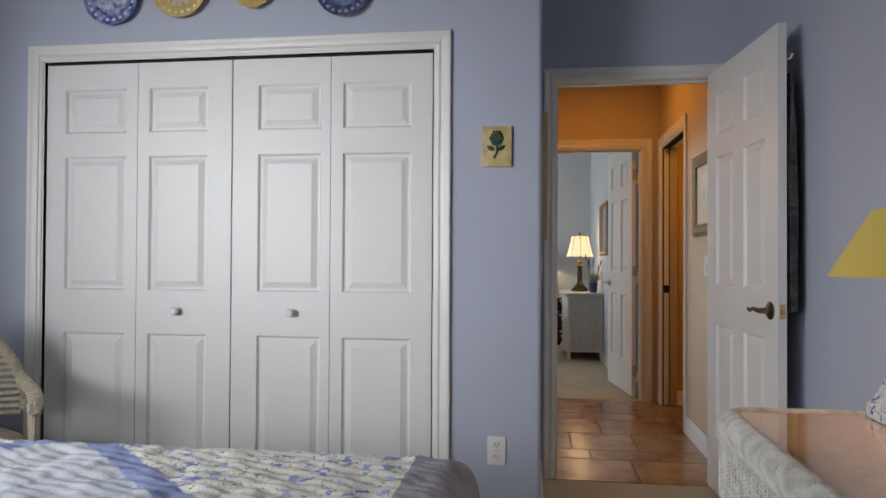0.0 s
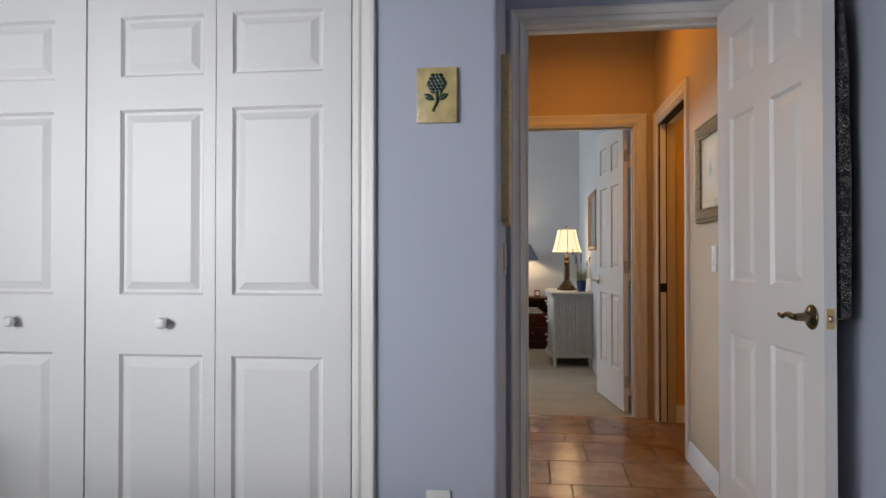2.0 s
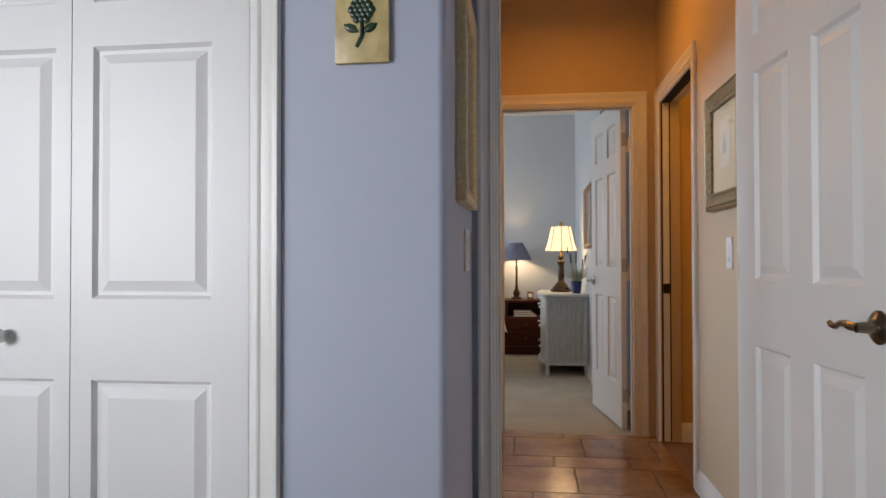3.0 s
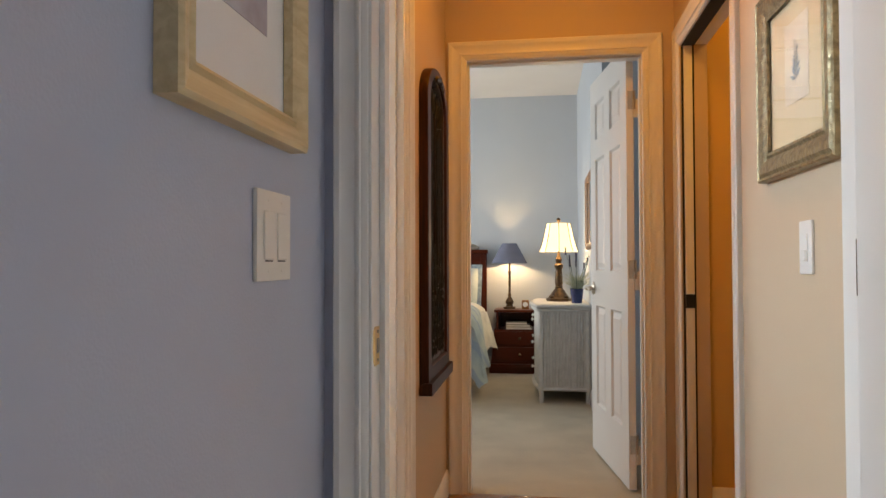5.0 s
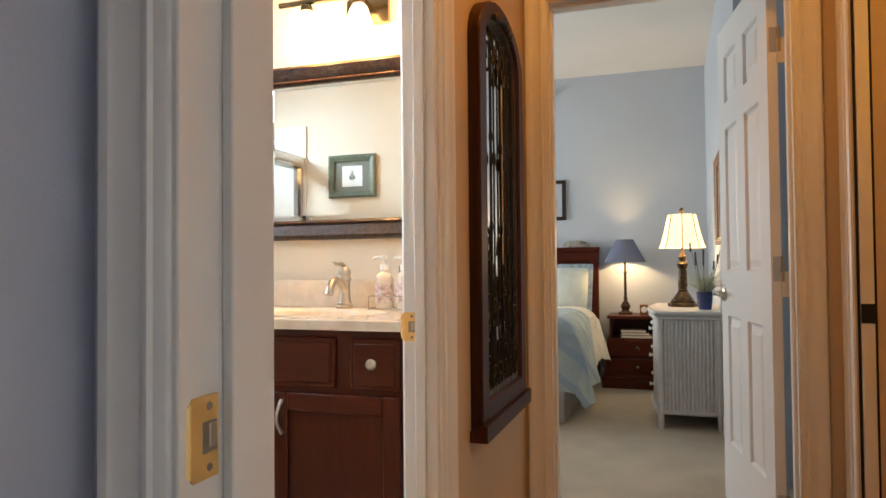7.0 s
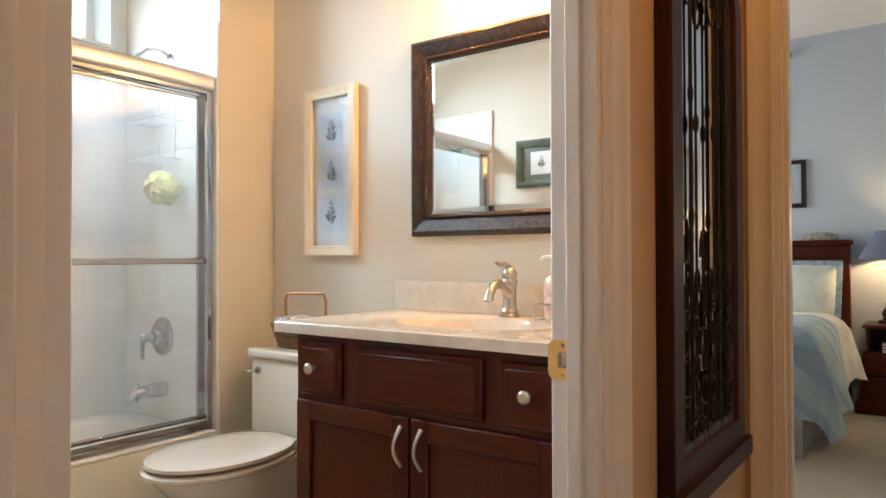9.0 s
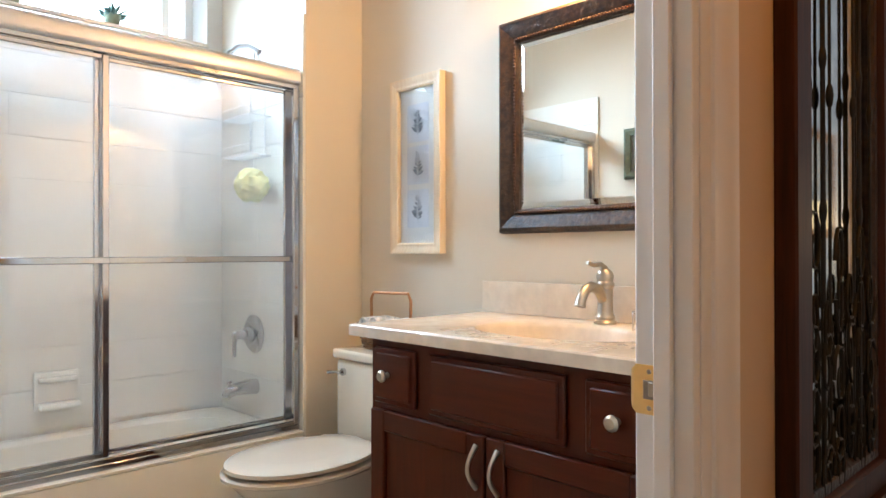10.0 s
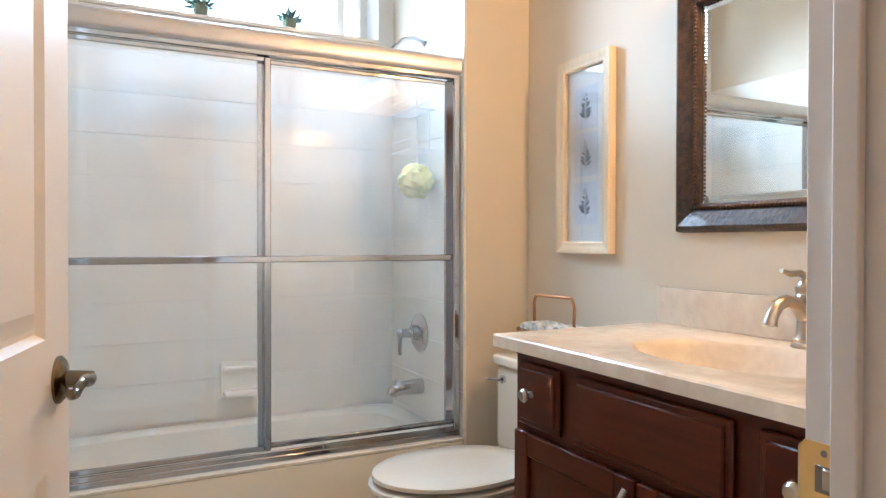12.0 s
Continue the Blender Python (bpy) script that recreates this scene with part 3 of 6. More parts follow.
def sprig(axis, face, sign, a, z, h, seed, t=0.0012):
    """A printed plant: a stem and a fan of thin leaf shapes."""
    rnd = random.Random(seed)
    bm = bmesh.new()

    def tri(p, q, w):
        d = Vector((q[0] - p[0], q[1] - p[1]))
        n = Vector((-d.y, d.x)).normalized() * w
        mid = (p[0] + d.x * 0.45, p[1] + d.y * 0.45)
        pts = [p, (mid[0] + n.x, mid[1] + n.y), q, (mid[0] - n.x, mid[1] - n.y)]
        vs = [bm.verts.new((u, face + sign * t, v) if axis == "y" else (face + sign * t, u, v)) for u, v in pts]
        bm.faces.new(vs)
    tri((a, z - h / 2), (a + 0.004, z + h / 2), 0.0016)
    for i in range(11):
        f = i / 10
        y0 = z - h * 0.3 + h * 0.75 * f
        for s in (-1, 1):
            ln = h * (0.30 - 0.22 * f) * rnd.uniform(0.7, 1.2)
            tri((a, y0), (a + s * ln, y0 + ln * rnd.uniform(0.3, 0.9)), ln * 0.16)
    return bm


# ---- bathroom ----
# tub alcove: glazed tiles on three walls
T = 0.165
tile_mesh = {}


def tile_object(name, size, material, parent, m, b=0.0008):
    key = (name, tuple(round(v, 4) for v in size), material.name)
    if key not in tile_mesh:
        bm = bx((0, 0, 0), size, b)
        me = bpy.data.meshes.new(name)
        bm.to_mesh(me)
        bm.free()
        me.materials.append(material)
        tile_mesh[key] = me
    ob = new(name, tile_mesh[key])
    ob.parent = parent
    ob.matrix_local = m
    return ob


tw_back = structure("wall_tub_back", bx((TB, BN, 0.3), (TB + 0.006, TE, 2.03)), TILEG, "white glazed tile wall behind the tub", "wall")
tw_end = structure("wall_tub_end", bx((TB + 0.006, TE - 0.006, 0.3), (BL - 0.002, TE, 2.03)), TILEG, "white glazed tile wall at the tap end of the tub", "wall")
tw_near = structure("wall_tub_near", bx((TB + 0.006, BN, 0.3), (BL - 0.002, BN + 0.006, 2.03)), TILEG, "white glazed tile wall at the near end of the tub", "wall")
tub = thing("bathtub", "white enamelled built-in bathtub behind sliding glass doors", "bathtub")
bm = bmesh.new()
TX0, TX1, TY0, TY1, TZ = TB + 0.012, BL - 0.005, BN + 0.012, TE - 0.012, 0.40
rings = []
for k, (ins, z) in enumerate([(0.0, FL), (0.0, TZ - 0.012), (0.008, TZ), (0.06, TZ), (0.075, TZ - 0.012), (0.10, 0.16), (0.16, 0.08)]):
    n, pts = 32, []
    for i in range(n):
        a = 2 * math.pi * (i + 0.5) / n
        c, sn = math.cos(a), math.sin(a)
        e = 0.18 if k < 4 else 0.42
        u, v = math.copysign(abs(c) ** e, c), math.copysign(abs(sn) ** e, sn)
        pts.append(bm.verts.new(((TX0 + TX1) / 2 + u * ((TX1 - TX0) / 2 - ins), (TY0 + TY1) / 2 + v * ((TY1 - TY0) / 2 - ins * 1.3), z)))
    rings.append(pts)
for a, b in zip(rings, rings[1:]):
    for i in range(32):
        bm.faces.new((a[i], a[(i + 1) % 32], b[(i + 1) % 32], b[i]))
bm.faces.new(rings[-1])
bmesh.ops.recalc_face_normals(bm, faces=bm.faces)
part("basin", bm, TUBW, tub)
part("apron", bx((TX1 - 0.004, TY0, FL), (BL + 0.0, TY1, TZ - 0.004), 0.006, 2), TUBW, tub)
part("rim", bx((TX1 - 0.07, TY0, TZ - 0.003), (BL + 0.001, TY1, TZ + 0.008), 0.005, 2), TUBW, tub)
part("overflow", moved(lathe([(0.001, 0), (0.036, 0), (0.036, 0.004), (0.026, 0.010), (0.001, 0.012)], 24), pose(-2.19, TE - 0.098, 0.346, 90, 0, 0)), CHROME, tub, "round chrome overflow plate")

# sliding shower doors
sd = thing("shower_door", "sliding glass shower doors in a bright aluminium frame", "shower door")
SX = -1.875
hdr = [(0.030 * abs(math.cos(radians(a))) ** 0.5, math.copysign(0.034 * abs(math.sin(radians(a))) ** 0.6, a)) for a in range(-90, 91, 15)]
bm = bmesh.new()
s0 = [bm.verts.new((SX + 0.012 + u, BN + 0.012, 1.786 + v)) for u, v in hdr] + [bm.verts.new((SX - 0.03, BN + 0.012, 1.82)), bm.verts.new((SX - 0.03, BN + 0.012, 1.752))]
s1 = [bm.verts.new((v.co.x, TE - 0.012, v.co.z)) for v in s0]
for i in range(len(s0)):
    j = (i + 1) % len(s0)
    bm.faces.new((s0[i], s0[j], s1[j], s1[i]))
bm.faces.new(s0[::-1])
bm.faces.new(s1)
bmesh.ops.recalc_face_normals(bm, faces=bm.faces)
part("header", bm, mat("satin_aluminium", (0.74, 0.72, 0.72), 0.40, metal=1.0, var=0.02, scale=30), sd, "rounded satin aluminium header")
part("header_lip", bx((SX - 0.02, BN + 0.013, 1.738), (SX + 0.03, TE - 0.013, 1.754), 0.002), CHROME, sd)
part("sill", joined(bx((SX - 0.03, BN + 0.012, TZ + 0.006), (SX + 0.035, TE - 0.012, TZ + 0.03), 0.004), bx((SX + 0.020, BN + 0.013, TZ + 0.028), (SX + 0.032, TE - 0.013, TZ + 0.045), 0.002)), CHROME, sd, "bright aluminium bottom track")
for y0 in (BN + 0.012, TE - 0.040):
    part("wall_jamb", bx((SX - 0.03, y0, TZ + 0.03), (SX + 0.035, y0 + 0.028, 1.74), 0.003), CHROME, sd)
for x, y0, y1 in ((SX + 0.012, 3.70, 4.475), (SX - 0.012, 4.435, 5.15)):
    pn = part("sliding_panel", joined(bx((x - 0.008, y0, 0.445), (x + 0.008, y0 + 0.022, 1.735), 0.003), bx((x - 0.008, y1 - 0.022, 0.445), (x + 0.008, y1, 1.735), 0.003),
                                      bx((x - 0.007, y0 + 0.022, 0.445), (x + 0.007, y1 - 0.022, 0.462), 0.002), bx((x - 0.007, y0 + 0.022, 1.720), (x + 0.007, y1 - 0.022, 1.735), 0.002)), CHROME, sd, "bright aluminium sash")
    g = part("glass_pane", bx((x - 0.003, y0 + 0.015, 0.455), (x + 0.003, y1 - 0.015, 1.727)), SHGLASS, pn, "slightly hazy clear glass", soft=False)
    g.visible_shadow = False
    part("towel_bar", joined(bx((x + 0.020, y0 + 0.004, 1.064), (x + 0.030, y1 - 0.004, 1.086), 0.003), bx((x + 0.006, y0 + 0.004, 1.068), (x + 0.022, y0 + 0.018, 1.082), 0.002), bx((x + 0.006, y1 - 0.018, 1.068), (x + 0.022, y1 - 0.004, 1.082), 0.002)), CHROME, pn, "flat bright towel bar")

# taps
valve = thing("shower_valve", "chrome single-lever shower valve on white tile", "tap")
part("escutcheon", moved(lathe([(0.001, 0), (0.082, 0), (0.082, 0.003), (0.070, 0.012), (0.034, 0.016), (0.030, 0.045), (0.001, 0.048)], 32), pose(-2.20, TE - 0.013, 0.752, 90, 0, 0)), CHROME, valve)
part("hub", moved(lathe([(0.001, 0), (0.020, 0), (0.018, 0.040), (0.020, 0.046), (0.014, 0.056), (0.001, 0.058)], 20), pose(-2.20, TE - 0.058, 0.752, 90, 0, 0)), CHROME, valve)
part("lever", tube([(-2.20, TE - 0.098, 0.750), (-2.198, TE - 0.104, 0.735), (-2.196, TE - 0.108, 0.705), (-2.196, TE - 0.106, 0.665)], [0.012, 0.010, 0.009, 0.008], 12), CHROME, valve)
sp = thing("tub_spout", "chrome tub spout on white tile", "tap")
part("spout", tube([(-2.19, TE - 0.012, 0.530), (-2.19, TE - 0.055, 0.531), (-2.19, TE - 0.105, 0.528), (-2.19, TE - 0.138, 0.520), (-2.19, TE - 0.150, 0.500)], [0.034, 0.031, 0.027, 0.024, 0.019], 20), CHROME, sp)
part("diverter_knob", lathe([(0.001, 0), (0.005, 0), (0.005, 0.012), (0.010, 0.016), (0.010, 0.024), (0.001, 0.027)], 14, (-2.19, TE - 0.132, 0.542)), CHROME, sp)
sh = thing("shower_arm_set", "chrome shower spray on a bent wall arm", "shower")
part("arm", tube([(-2.16, TE - 0.005, 1.955), (-2.16, TE - 0.06, 1.97), (-2.16, TE - 0.11, 1.955), (-2.16, TE - 0.14, 1.925)], 0.009, 10), CHROME, sh)
part("head", moved(lathe([(0.010, 0), (0.014, -0.02), (0.030, -0.05), (0.034, -0.062), (0.001, -0.064)], 20), pose(-2.16, TE - 0.14, 1.93, -30, 0, 0)), CHROME, sh)
part("flange", moved(lathe([(0.001, 0), (0.028, 0), (0.022, 0.008), (0.001, 0.010)], 20), pose(-2.16, TE - 0.002, 1.955, 90, 0, 0)), CHROME, sh)
cad = thing("shower_caddy", "white wire caddy hanging under the shower head", "rack")
for z in (1.66, 1.50):
    part("wire_shelf", joined(tube([(-2.27, TE - 0.02, z), (-2.27, TE - 0.12, z), (-2.05, TE - 0.12, z), (-2.05, TE - 0.02, z)], 0.0028, 6, True), tube([(-2.27, TE - 0.12, z + 0.04), (-2.05, TE - 0.12, z + 0.04)], 0.0024, 6),
                              *[tube([(-2.27 + 0.022 * i, TE - 0.02, z), (-2.27 + 0.022 * i, TE - 0.12, z)], 0.0016, 5) for i in range(1, 10)]), PLASTIC, cad)
part("hanger", joined(tube([(-2.16, TE - 0.03, 1.96), (-2.10, TE - 0.02, 1.84), (-2.10, TE - 0.02, 1.50)], 0.0028, 6), tube([(-2.16, TE - 0.03, 1.96), (-2.22, TE - 0.02, 1.84), (-2.22, TE - 0.02, 1.50)], 0.0028, 6)), PLASTIC, cad)
loofah = thing("bath_pouf", "pale yellow mesh bath pouf hanging in the shower", "sponge")
bm = bmesh.new()
bmesh.ops.create_icosphere(bm, subdivisions=4, radius=0.068)
for v in bm.verts:
    v.co *= 1 + 0.22 * noise.noise(v.co * 38) + 0.1 * noise.noise(v.co * 90)
part("puff", moved(bm, pose(-2.09, TE - 0.085, 1.375)), mat("yellow_mesh", (0.78, 0.74, 0.34), 0.8, var=0.1, scale=50), loofah)
part("cord", tube([(-2.09, TE - 0.08, 1.43), (-2.10, TE - 0.07, 1.50)], 0.002, 6), PLASTIC, loofah)
dish = thing("soap_dish", "white ceramic soap dish set in the tile", "soap dish")
part("dish", joined(bx((TB + 0.008, 4.41, 0.49), (TB + 0.03, 4.57, 0.64), 0.008, 2), bx((TB + 0.02, 4.42, 0.50), (TB + 0.085, 4.56, 0.525), 0.01, 2), bx((TB + 0.02, 4.42, 0.60), (TB + 0.05, 4.56, 0.62), 0.008, 2)), TILEW, dish)

# bathroom window
win = thing("window_1", "high window over the tub, bright with daylight", "window", "", "structure")
ring_frame("window_frame", [(0, 0), (0.035, 0), (0.035, 0.04), (0, 0.04)], "x", TB - 0.19, 1, 3.935, 5.075, 2.065, 2.585, TRIM, win)
part("mullion", bx((TB - 0.188, 4.965, 2.066), (TB - 0.152, 5.0, 2.584), 0.003), TRIM, win)
for y0, y1 in ((3.936, 4.965), (5.0, 5.074)):
    g = part("pane", bx((TB - 0.175, y0, 2.066), (TB - 0.171, y1, 2.584)), PANE, win, soft=False)
    g.visible_shadow = False
part("window_sill", bx((TB - 0.188, 3.902, 2.0305), (TB + 0.025, 5.108, 2.046), 0.005, 2), TILEW, win)
bd = structure("backdrop", bx((TB - 0.9, 2.6, 1.2), (TB - 0.88, 6.2, 4.2)), SKYGLOW, "bright hazy sky outside the bathroom window", "sky")
bd.visible_shadow = False

for k, (y, h) in enumerate(((4.345, 1.0), (4.71, 0.95))):
    pl = thing("succulent_plant", "small green succulent in a glass jar on the sill", "plant", "plants on the window sill")
    x = TB - 0.03
    part("pot", lathe([(0.001, 0), (0.028, 0), (0.034, 0.05), (0.031, 0.05), (0.026, 0.006), (0.001, 0.006)], 20, (x, y, 2.047), cap=False), GREENF, pl, "dark glazed pot")
    rnd = random.Random(7 + k)
    bm = bmesh.new()
    for i in range(26):
        a, e, ln = rnd.uniform(0, 6.28), rnd.uniform(0.1, 1.3), rnd.uniform(0.05, 0.10) * h
        d = Vector((math.cos(a) * math.cos(e), math.sin(a) * math.cos(e), math.sin(e)))
        o = Vector((x, y, 2.085))
        sd_ = d.orthogonal().normalized()
        up = d.cross(sd_)
        base = [bm.verts.new(o + d * 0.008 + (sd_ * math.cos(q) + up * math.sin(q) * 0.5) * 0.007) for q in (0, 1.57, 3.14, 4.71)]
        midr = [bm.verts.new(o + d * ln * 0.6 + (sd_ * math.cos(q) + up * math.sin(q) * 0.5) * 0.009) for q in (0, 1.57, 3.14, 4.71)]
        tip = bm.verts.new(o + d * ln)
        for q in range(4):
            bm.faces.new((base[q], base[(q + 1) % 4], midr[(q + 1) % 4], midr[q]))
            bm.faces.new((midr[q], midr[(q + 1) % 4], tip))
    part("leaves", bm, LEAFG, pl)

# vanity
VX0, VX1, VY = -1.045, -0.037, 4.905
van = thing("vanity_cabinet", "dark cherry vanity cabinet with panelled doors and drawers", "cabinet")
part("side_panel", bx((VX0, VY + 0.018, 0.09), (VX0 + 0.018, BB - 0.002, 0.862), 0.002), CHERRYV, van)
part("side_panel", bx((VX1 - 0.018, VY + 0.018, 0.09), (VX1, BB - 0.002, 0.862), 0.002), CHERRYV, van)
part("face_frame", bx((VX0, VY, 0.09), (VX1, VY + 0.018, 0.862), 0.002), CHERRYV, van)
part("bottom_panel", bx((VX0 + 0.018, VY + 0.018, 0.09), (VX1 - 0.018, BB - 0.002, 0.108)), CHERRYV, van)
part("kick_board", bx((VX0 + 0.01, VY + 0.06, FL), (VX1, BB - 0.002, 0.09)), CHERRYV, van)


def front(name, x0, x1, z0, z1, panel=False):
    if panel:
        ob = part(name, bx((x0, VY - 0.018, z0), (x0 + 0.055, VY - 0.001, z1), 0.003), CHERRYV, van)
        part("stile", bx((x1 - 0.055, VY - 0.018, z0), (x1, VY - 0.001, z1), 0.003), CHERRYV, ob)
        part("rail", bx((x0 + 0.055, VY - 0.0175, z0), (x1 - 0.055, VY - 0.001, z0 + 0.055), 0.003), CHERRY, ob)
        part("rail", bx((x0 + 0.055, VY - 0.0175, z1 - 0.055), (x1 - 0.055, VY - 0.001, z1), 0.003), CHERRY, ob)
        part("panel", bx((x0 + 0.055, VY - 0.008, z0 + 0.055), (x1 - 0.055, VY - 0.001, z1 - 0.055), 0.002), CHERRYV, ob)
    else:
        ob = part(name, joined(bx((x0, VY - 0.013, z0), (x1, VY - 0.001, z1), 0.004), bx((x0 + 0.014, VY - 0.019, z0 + 0.014), (x1 - 0.014, VY - 0.012, z1 - 0.014), 0.004)), CHERRY, van)
    return ob


KNOB = [(0.001, 0), (0.009, 0), (0.006, 0.010), (0.008, 0.014), (0.016, 0.019), (0.0165, 0.024), (0.011, 0.030), (0.001, 0.031)]
for x0, x1, kx in ((-1.022, -0.855, -0.955), (-0.335, -0.175, -0.256)):
    d = front("drawer", x0, x1, 0.69, 0.842)
    part("knob", moved(lathe(KNOB, 20), pose(kx, VY - 0.018, 0.77, 90, 0, 0)), NICKEL, d, "round satin nickel knob")
front("false_drawer", -0.803, -0.385, 0.69, 0.842)
for x0, x1, hx in ((-1.030, -0.610, -0.632), (-0.602, -0.175, -0.565)):
    d = front("door", x0, x1, 0.125, 0.672, True)
    pts = [(hx, VY - 0.018 - 0.03 * math.sin(math.pi * i / 10), 0.648 - 0.1 * i / 10) for i in range(11)]
    part("handle", tube(pts, [0.007, 0.006, 0.0055, 0.005, 0.005, 0.005, 0.005, 0.005, 0.0055, 0.006, 0.007], 10), NICKEL, d, "curved satin nickel handle")

# worktop with an oval basin
top = thing("vanity_worktop", "cream marble vanity top with an integral oval basin", "countertop")
CX, CY, RA, RB, CZ = -0.595, 5.165, 0.255, 0.170, 0.897
X0, X1, Y0, Y1 = -1.118, -0.037, 4.878, BB - 0.002
bm = bmesh.new()
n = 48
angs = [2 * math.pi * i / n for i in range(n)]


def edge_point(a):
    c, sn = math.cos(a), math.sin(a)
    k = min(((X1 if c > 0 else X0) - CX) / c if abs(c) > 1e-6 else 9, ((Y1 if sn > 0 else Y0) - CY) / sn if abs(sn) > 1e-6 else 9)
    return CX + c * k, CY + sn * k


corner = [math.atan2(y - CY, x - CX) % (2 * math.pi) for x in (X0, X1) for y in (Y0, Y1)]
angs = sorted(set([round(a, 5) for a in angs + corner]))
n = len(angs)
outer = [edge_point(a) for a in angs]
loops = [[bm.verts.new((x, y, CZ - 0.032)) for x, y in outer], [bm.verts.new((x, y, CZ - 0.004)) for x, y in outer]]
loops.append([bm.verts.new((x + (0.004 if x < X0 + 1e-4 else 0), y + (0.004 if y < Y0 + 1e-4 else 0), CZ)) for x, y in outer])
for f, z in ((1.03, CZ), (1.0, CZ - 0.004), (0.97, CZ - 0.014), (0.90, CZ - 0.06), (0.75, CZ - 0.105), (0.45, CZ - 0.128), (0.08, CZ - 0.135)):
    loops.append([bm.verts.new((CX + RA * f * math.cos(a), CY + RB * f * math.sin(a), z)) for a in angs])
for a, b in zip(loops, loops[1:]):
    for i in range(n):
        bm.faces.new((a[i], a[(i + 1) % n], b[(i + 1) % n], b[i]))
bm.faces.new(loops[-1])
bmesh.ops.recalc_face_normals(bm, faces=bm.faces)
part("slab", bm, MARBLE, top)
part("backsplash", bx((X0 + 0.002, BB - 0.022, CZ + 0.0005), (X1, BB - 0.002, 1.002), 0.003, 2), MARBLE, top)
part("drain", lathe([(0.001, 0.0), (0.022, 0.0), (0.022, 0.003), (0.001, 0.004)], 20, (CX, CY, CZ - 0.134)), NICKEL, top)

# tap
tap = thing("basin_tap", "brushed nickel basin tap with a scrolled lever", "tap")
FX, FY = -0.60, 5.385
part("body", lathe([(0.001, 0), (0.032, 0), (0.033, 0.006), (0.026, 0.012), (0.028, 0.02), (0.022, 0.03), (0.021, 0.10), (0.026, 0.106), (0.026, 0.114), (0.022, 0.12), (0.025, 0.135), (0.019, 0.15), (0.010, 0.156), (0.001, 0.158)], 24, (FX, FY, CZ)), NICKEL, tap)
part("spout", tube([(FX, FY - 0.01, CZ + 0.07), (FX, FY - 0.035, CZ + 0.098), (FX, FY - 0.07, CZ + 0.108), (FX, FY - 0.10, CZ + 0.098), (FX, FY - 0.118, CZ + 0.075), (FX, FY - 0.124, CZ + 0.055)], [0.016, 0.015, 0.014, 0.014, 0.014, 0.016], 16), NICKEL, tap)
part("lever", tube([(FX, FY, CZ + 0.155), (FX - 0.004, FY - 0.02, CZ + 0.168), (FX - 0.006, FY - 0.05, CZ + 0.166), (FX - 0.008, FY - 0.075, CZ + 0.174)], [0.010, 0.008, 0.007, 0.005], 12), NICKEL, tap)
for k, x in enumerate((-0.412, -0.332)):
    bt = thing("soap_bottle", "clear pump bottle of white soap with a printed label", "bottle", "soap bottles in the caddy", "", (x, 5.33, CZ + 0.006))
    part("body", lathe([(0.001, 0), (0.030, 0), (0.033, 0.006), (0.033, 0.105), (0.026, 0.122), (0.013, 0.130), (0.013, 0.138), (0.001, 0.138)], 24), mat("pearly_soap", (0.76, 0.66, 0.54), 0.22, var=0.04, coat=0.3), bt)
    part("label", lathe([(0.0336, 0.02), (0.0336, 0.09)], 24, cap=False), mat("printed_label", (0.74, 0.66, 0.62), 0.6, var=0.2, scale=70, tint=(0.45, 0.25, 0.22)), bt, "pale printed label")
    part("pump", joined(lathe([(0.001, 0.138), (0.015, 0.138), (0.015, 0.156), (0.005, 0.158), (0.005, 0.176), (0.012, 0.178), (0.012, 0.19), (0.001, 0.191)], 16), tube([(0, 0, 0.184), (-0.035, -0.008, 0.182), (-0.042, -0.01, 0.174)], [0.006, 0.005, 0.004], 8)), PLASTIC, bt, "white pump")
rack = thing("soap_caddy", "chrome wire caddy round the soap bottles", "rack")
for z in (CZ + 0.004, CZ + 0.05):
    part("wire", tube([(-0.455, 5.285, z), (-0.455, 5.375, z), (-0.288, 5.375, z), (-0.288, 5.285, z)], 0.0025, 6, True), CHROME, rack)
for x, y in ((-0.455, 5.285), (-0.455, 5.375), (-0.288, 5.375), (-0.288, 5.285)):
    part("post", tube([(x, y, CZ), (x, y, CZ + 0.05)], 0.0025, 6), CHROME, rack)
part("handle", tube([(-0.372, 5.375, CZ + 0.05), (-0.372, 5.378, CZ + 0.16)], 0.0025, 6), CHROME, rack)

# mirror, light and pictures
mir = thing("bathroom_mirror", "wall mirror in a carved dark bronze frame", "mirror")
MP = [(0, 0), (0.0, 0.010), (0.010, 0.018), (0.016, 0.014), (0.024, 0.020), (0.046, 0.028), (0.060, 0.034), (0.068, 0.030), (0.074, 0.022), (0.078, 0.0)]
ring_frame("frame_side", MP, "y", BB - 0.002, -1, -0.962, -0.262, 1.238, 1.782, DKFRAME, mir, "carved dark bronze moulding")
bm = bmesh.new()
MX0, MX1, MZ0, MZ1, MY = -0.964, -0.260, 1.236, 1.784, BB - 0.010
for ins, y in ((0, MY + 0.004), (0.022, MY)):
    for x, z in ((MX0 + ins, MZ0 + ins), (MX1 - ins, MZ0 + ins), (MX1 - ins, MZ1 - ins), (MX0 + ins, MZ1 - ins)):
        bm.verts.new((x, y, z))
bm.verts.ensure_lookup_table()
for i in range(4):
    j = (i + 1) % 4
    bm.faces.new([bm.verts[q] for q in (i, j, 4 + j, 4 + i)])
bm.faces.new([bm.verts[q] for q in (4, 5, 6, 7)])
bmesh.ops.recalc_face_normals(bm, faces=bm.faces)
beads = []
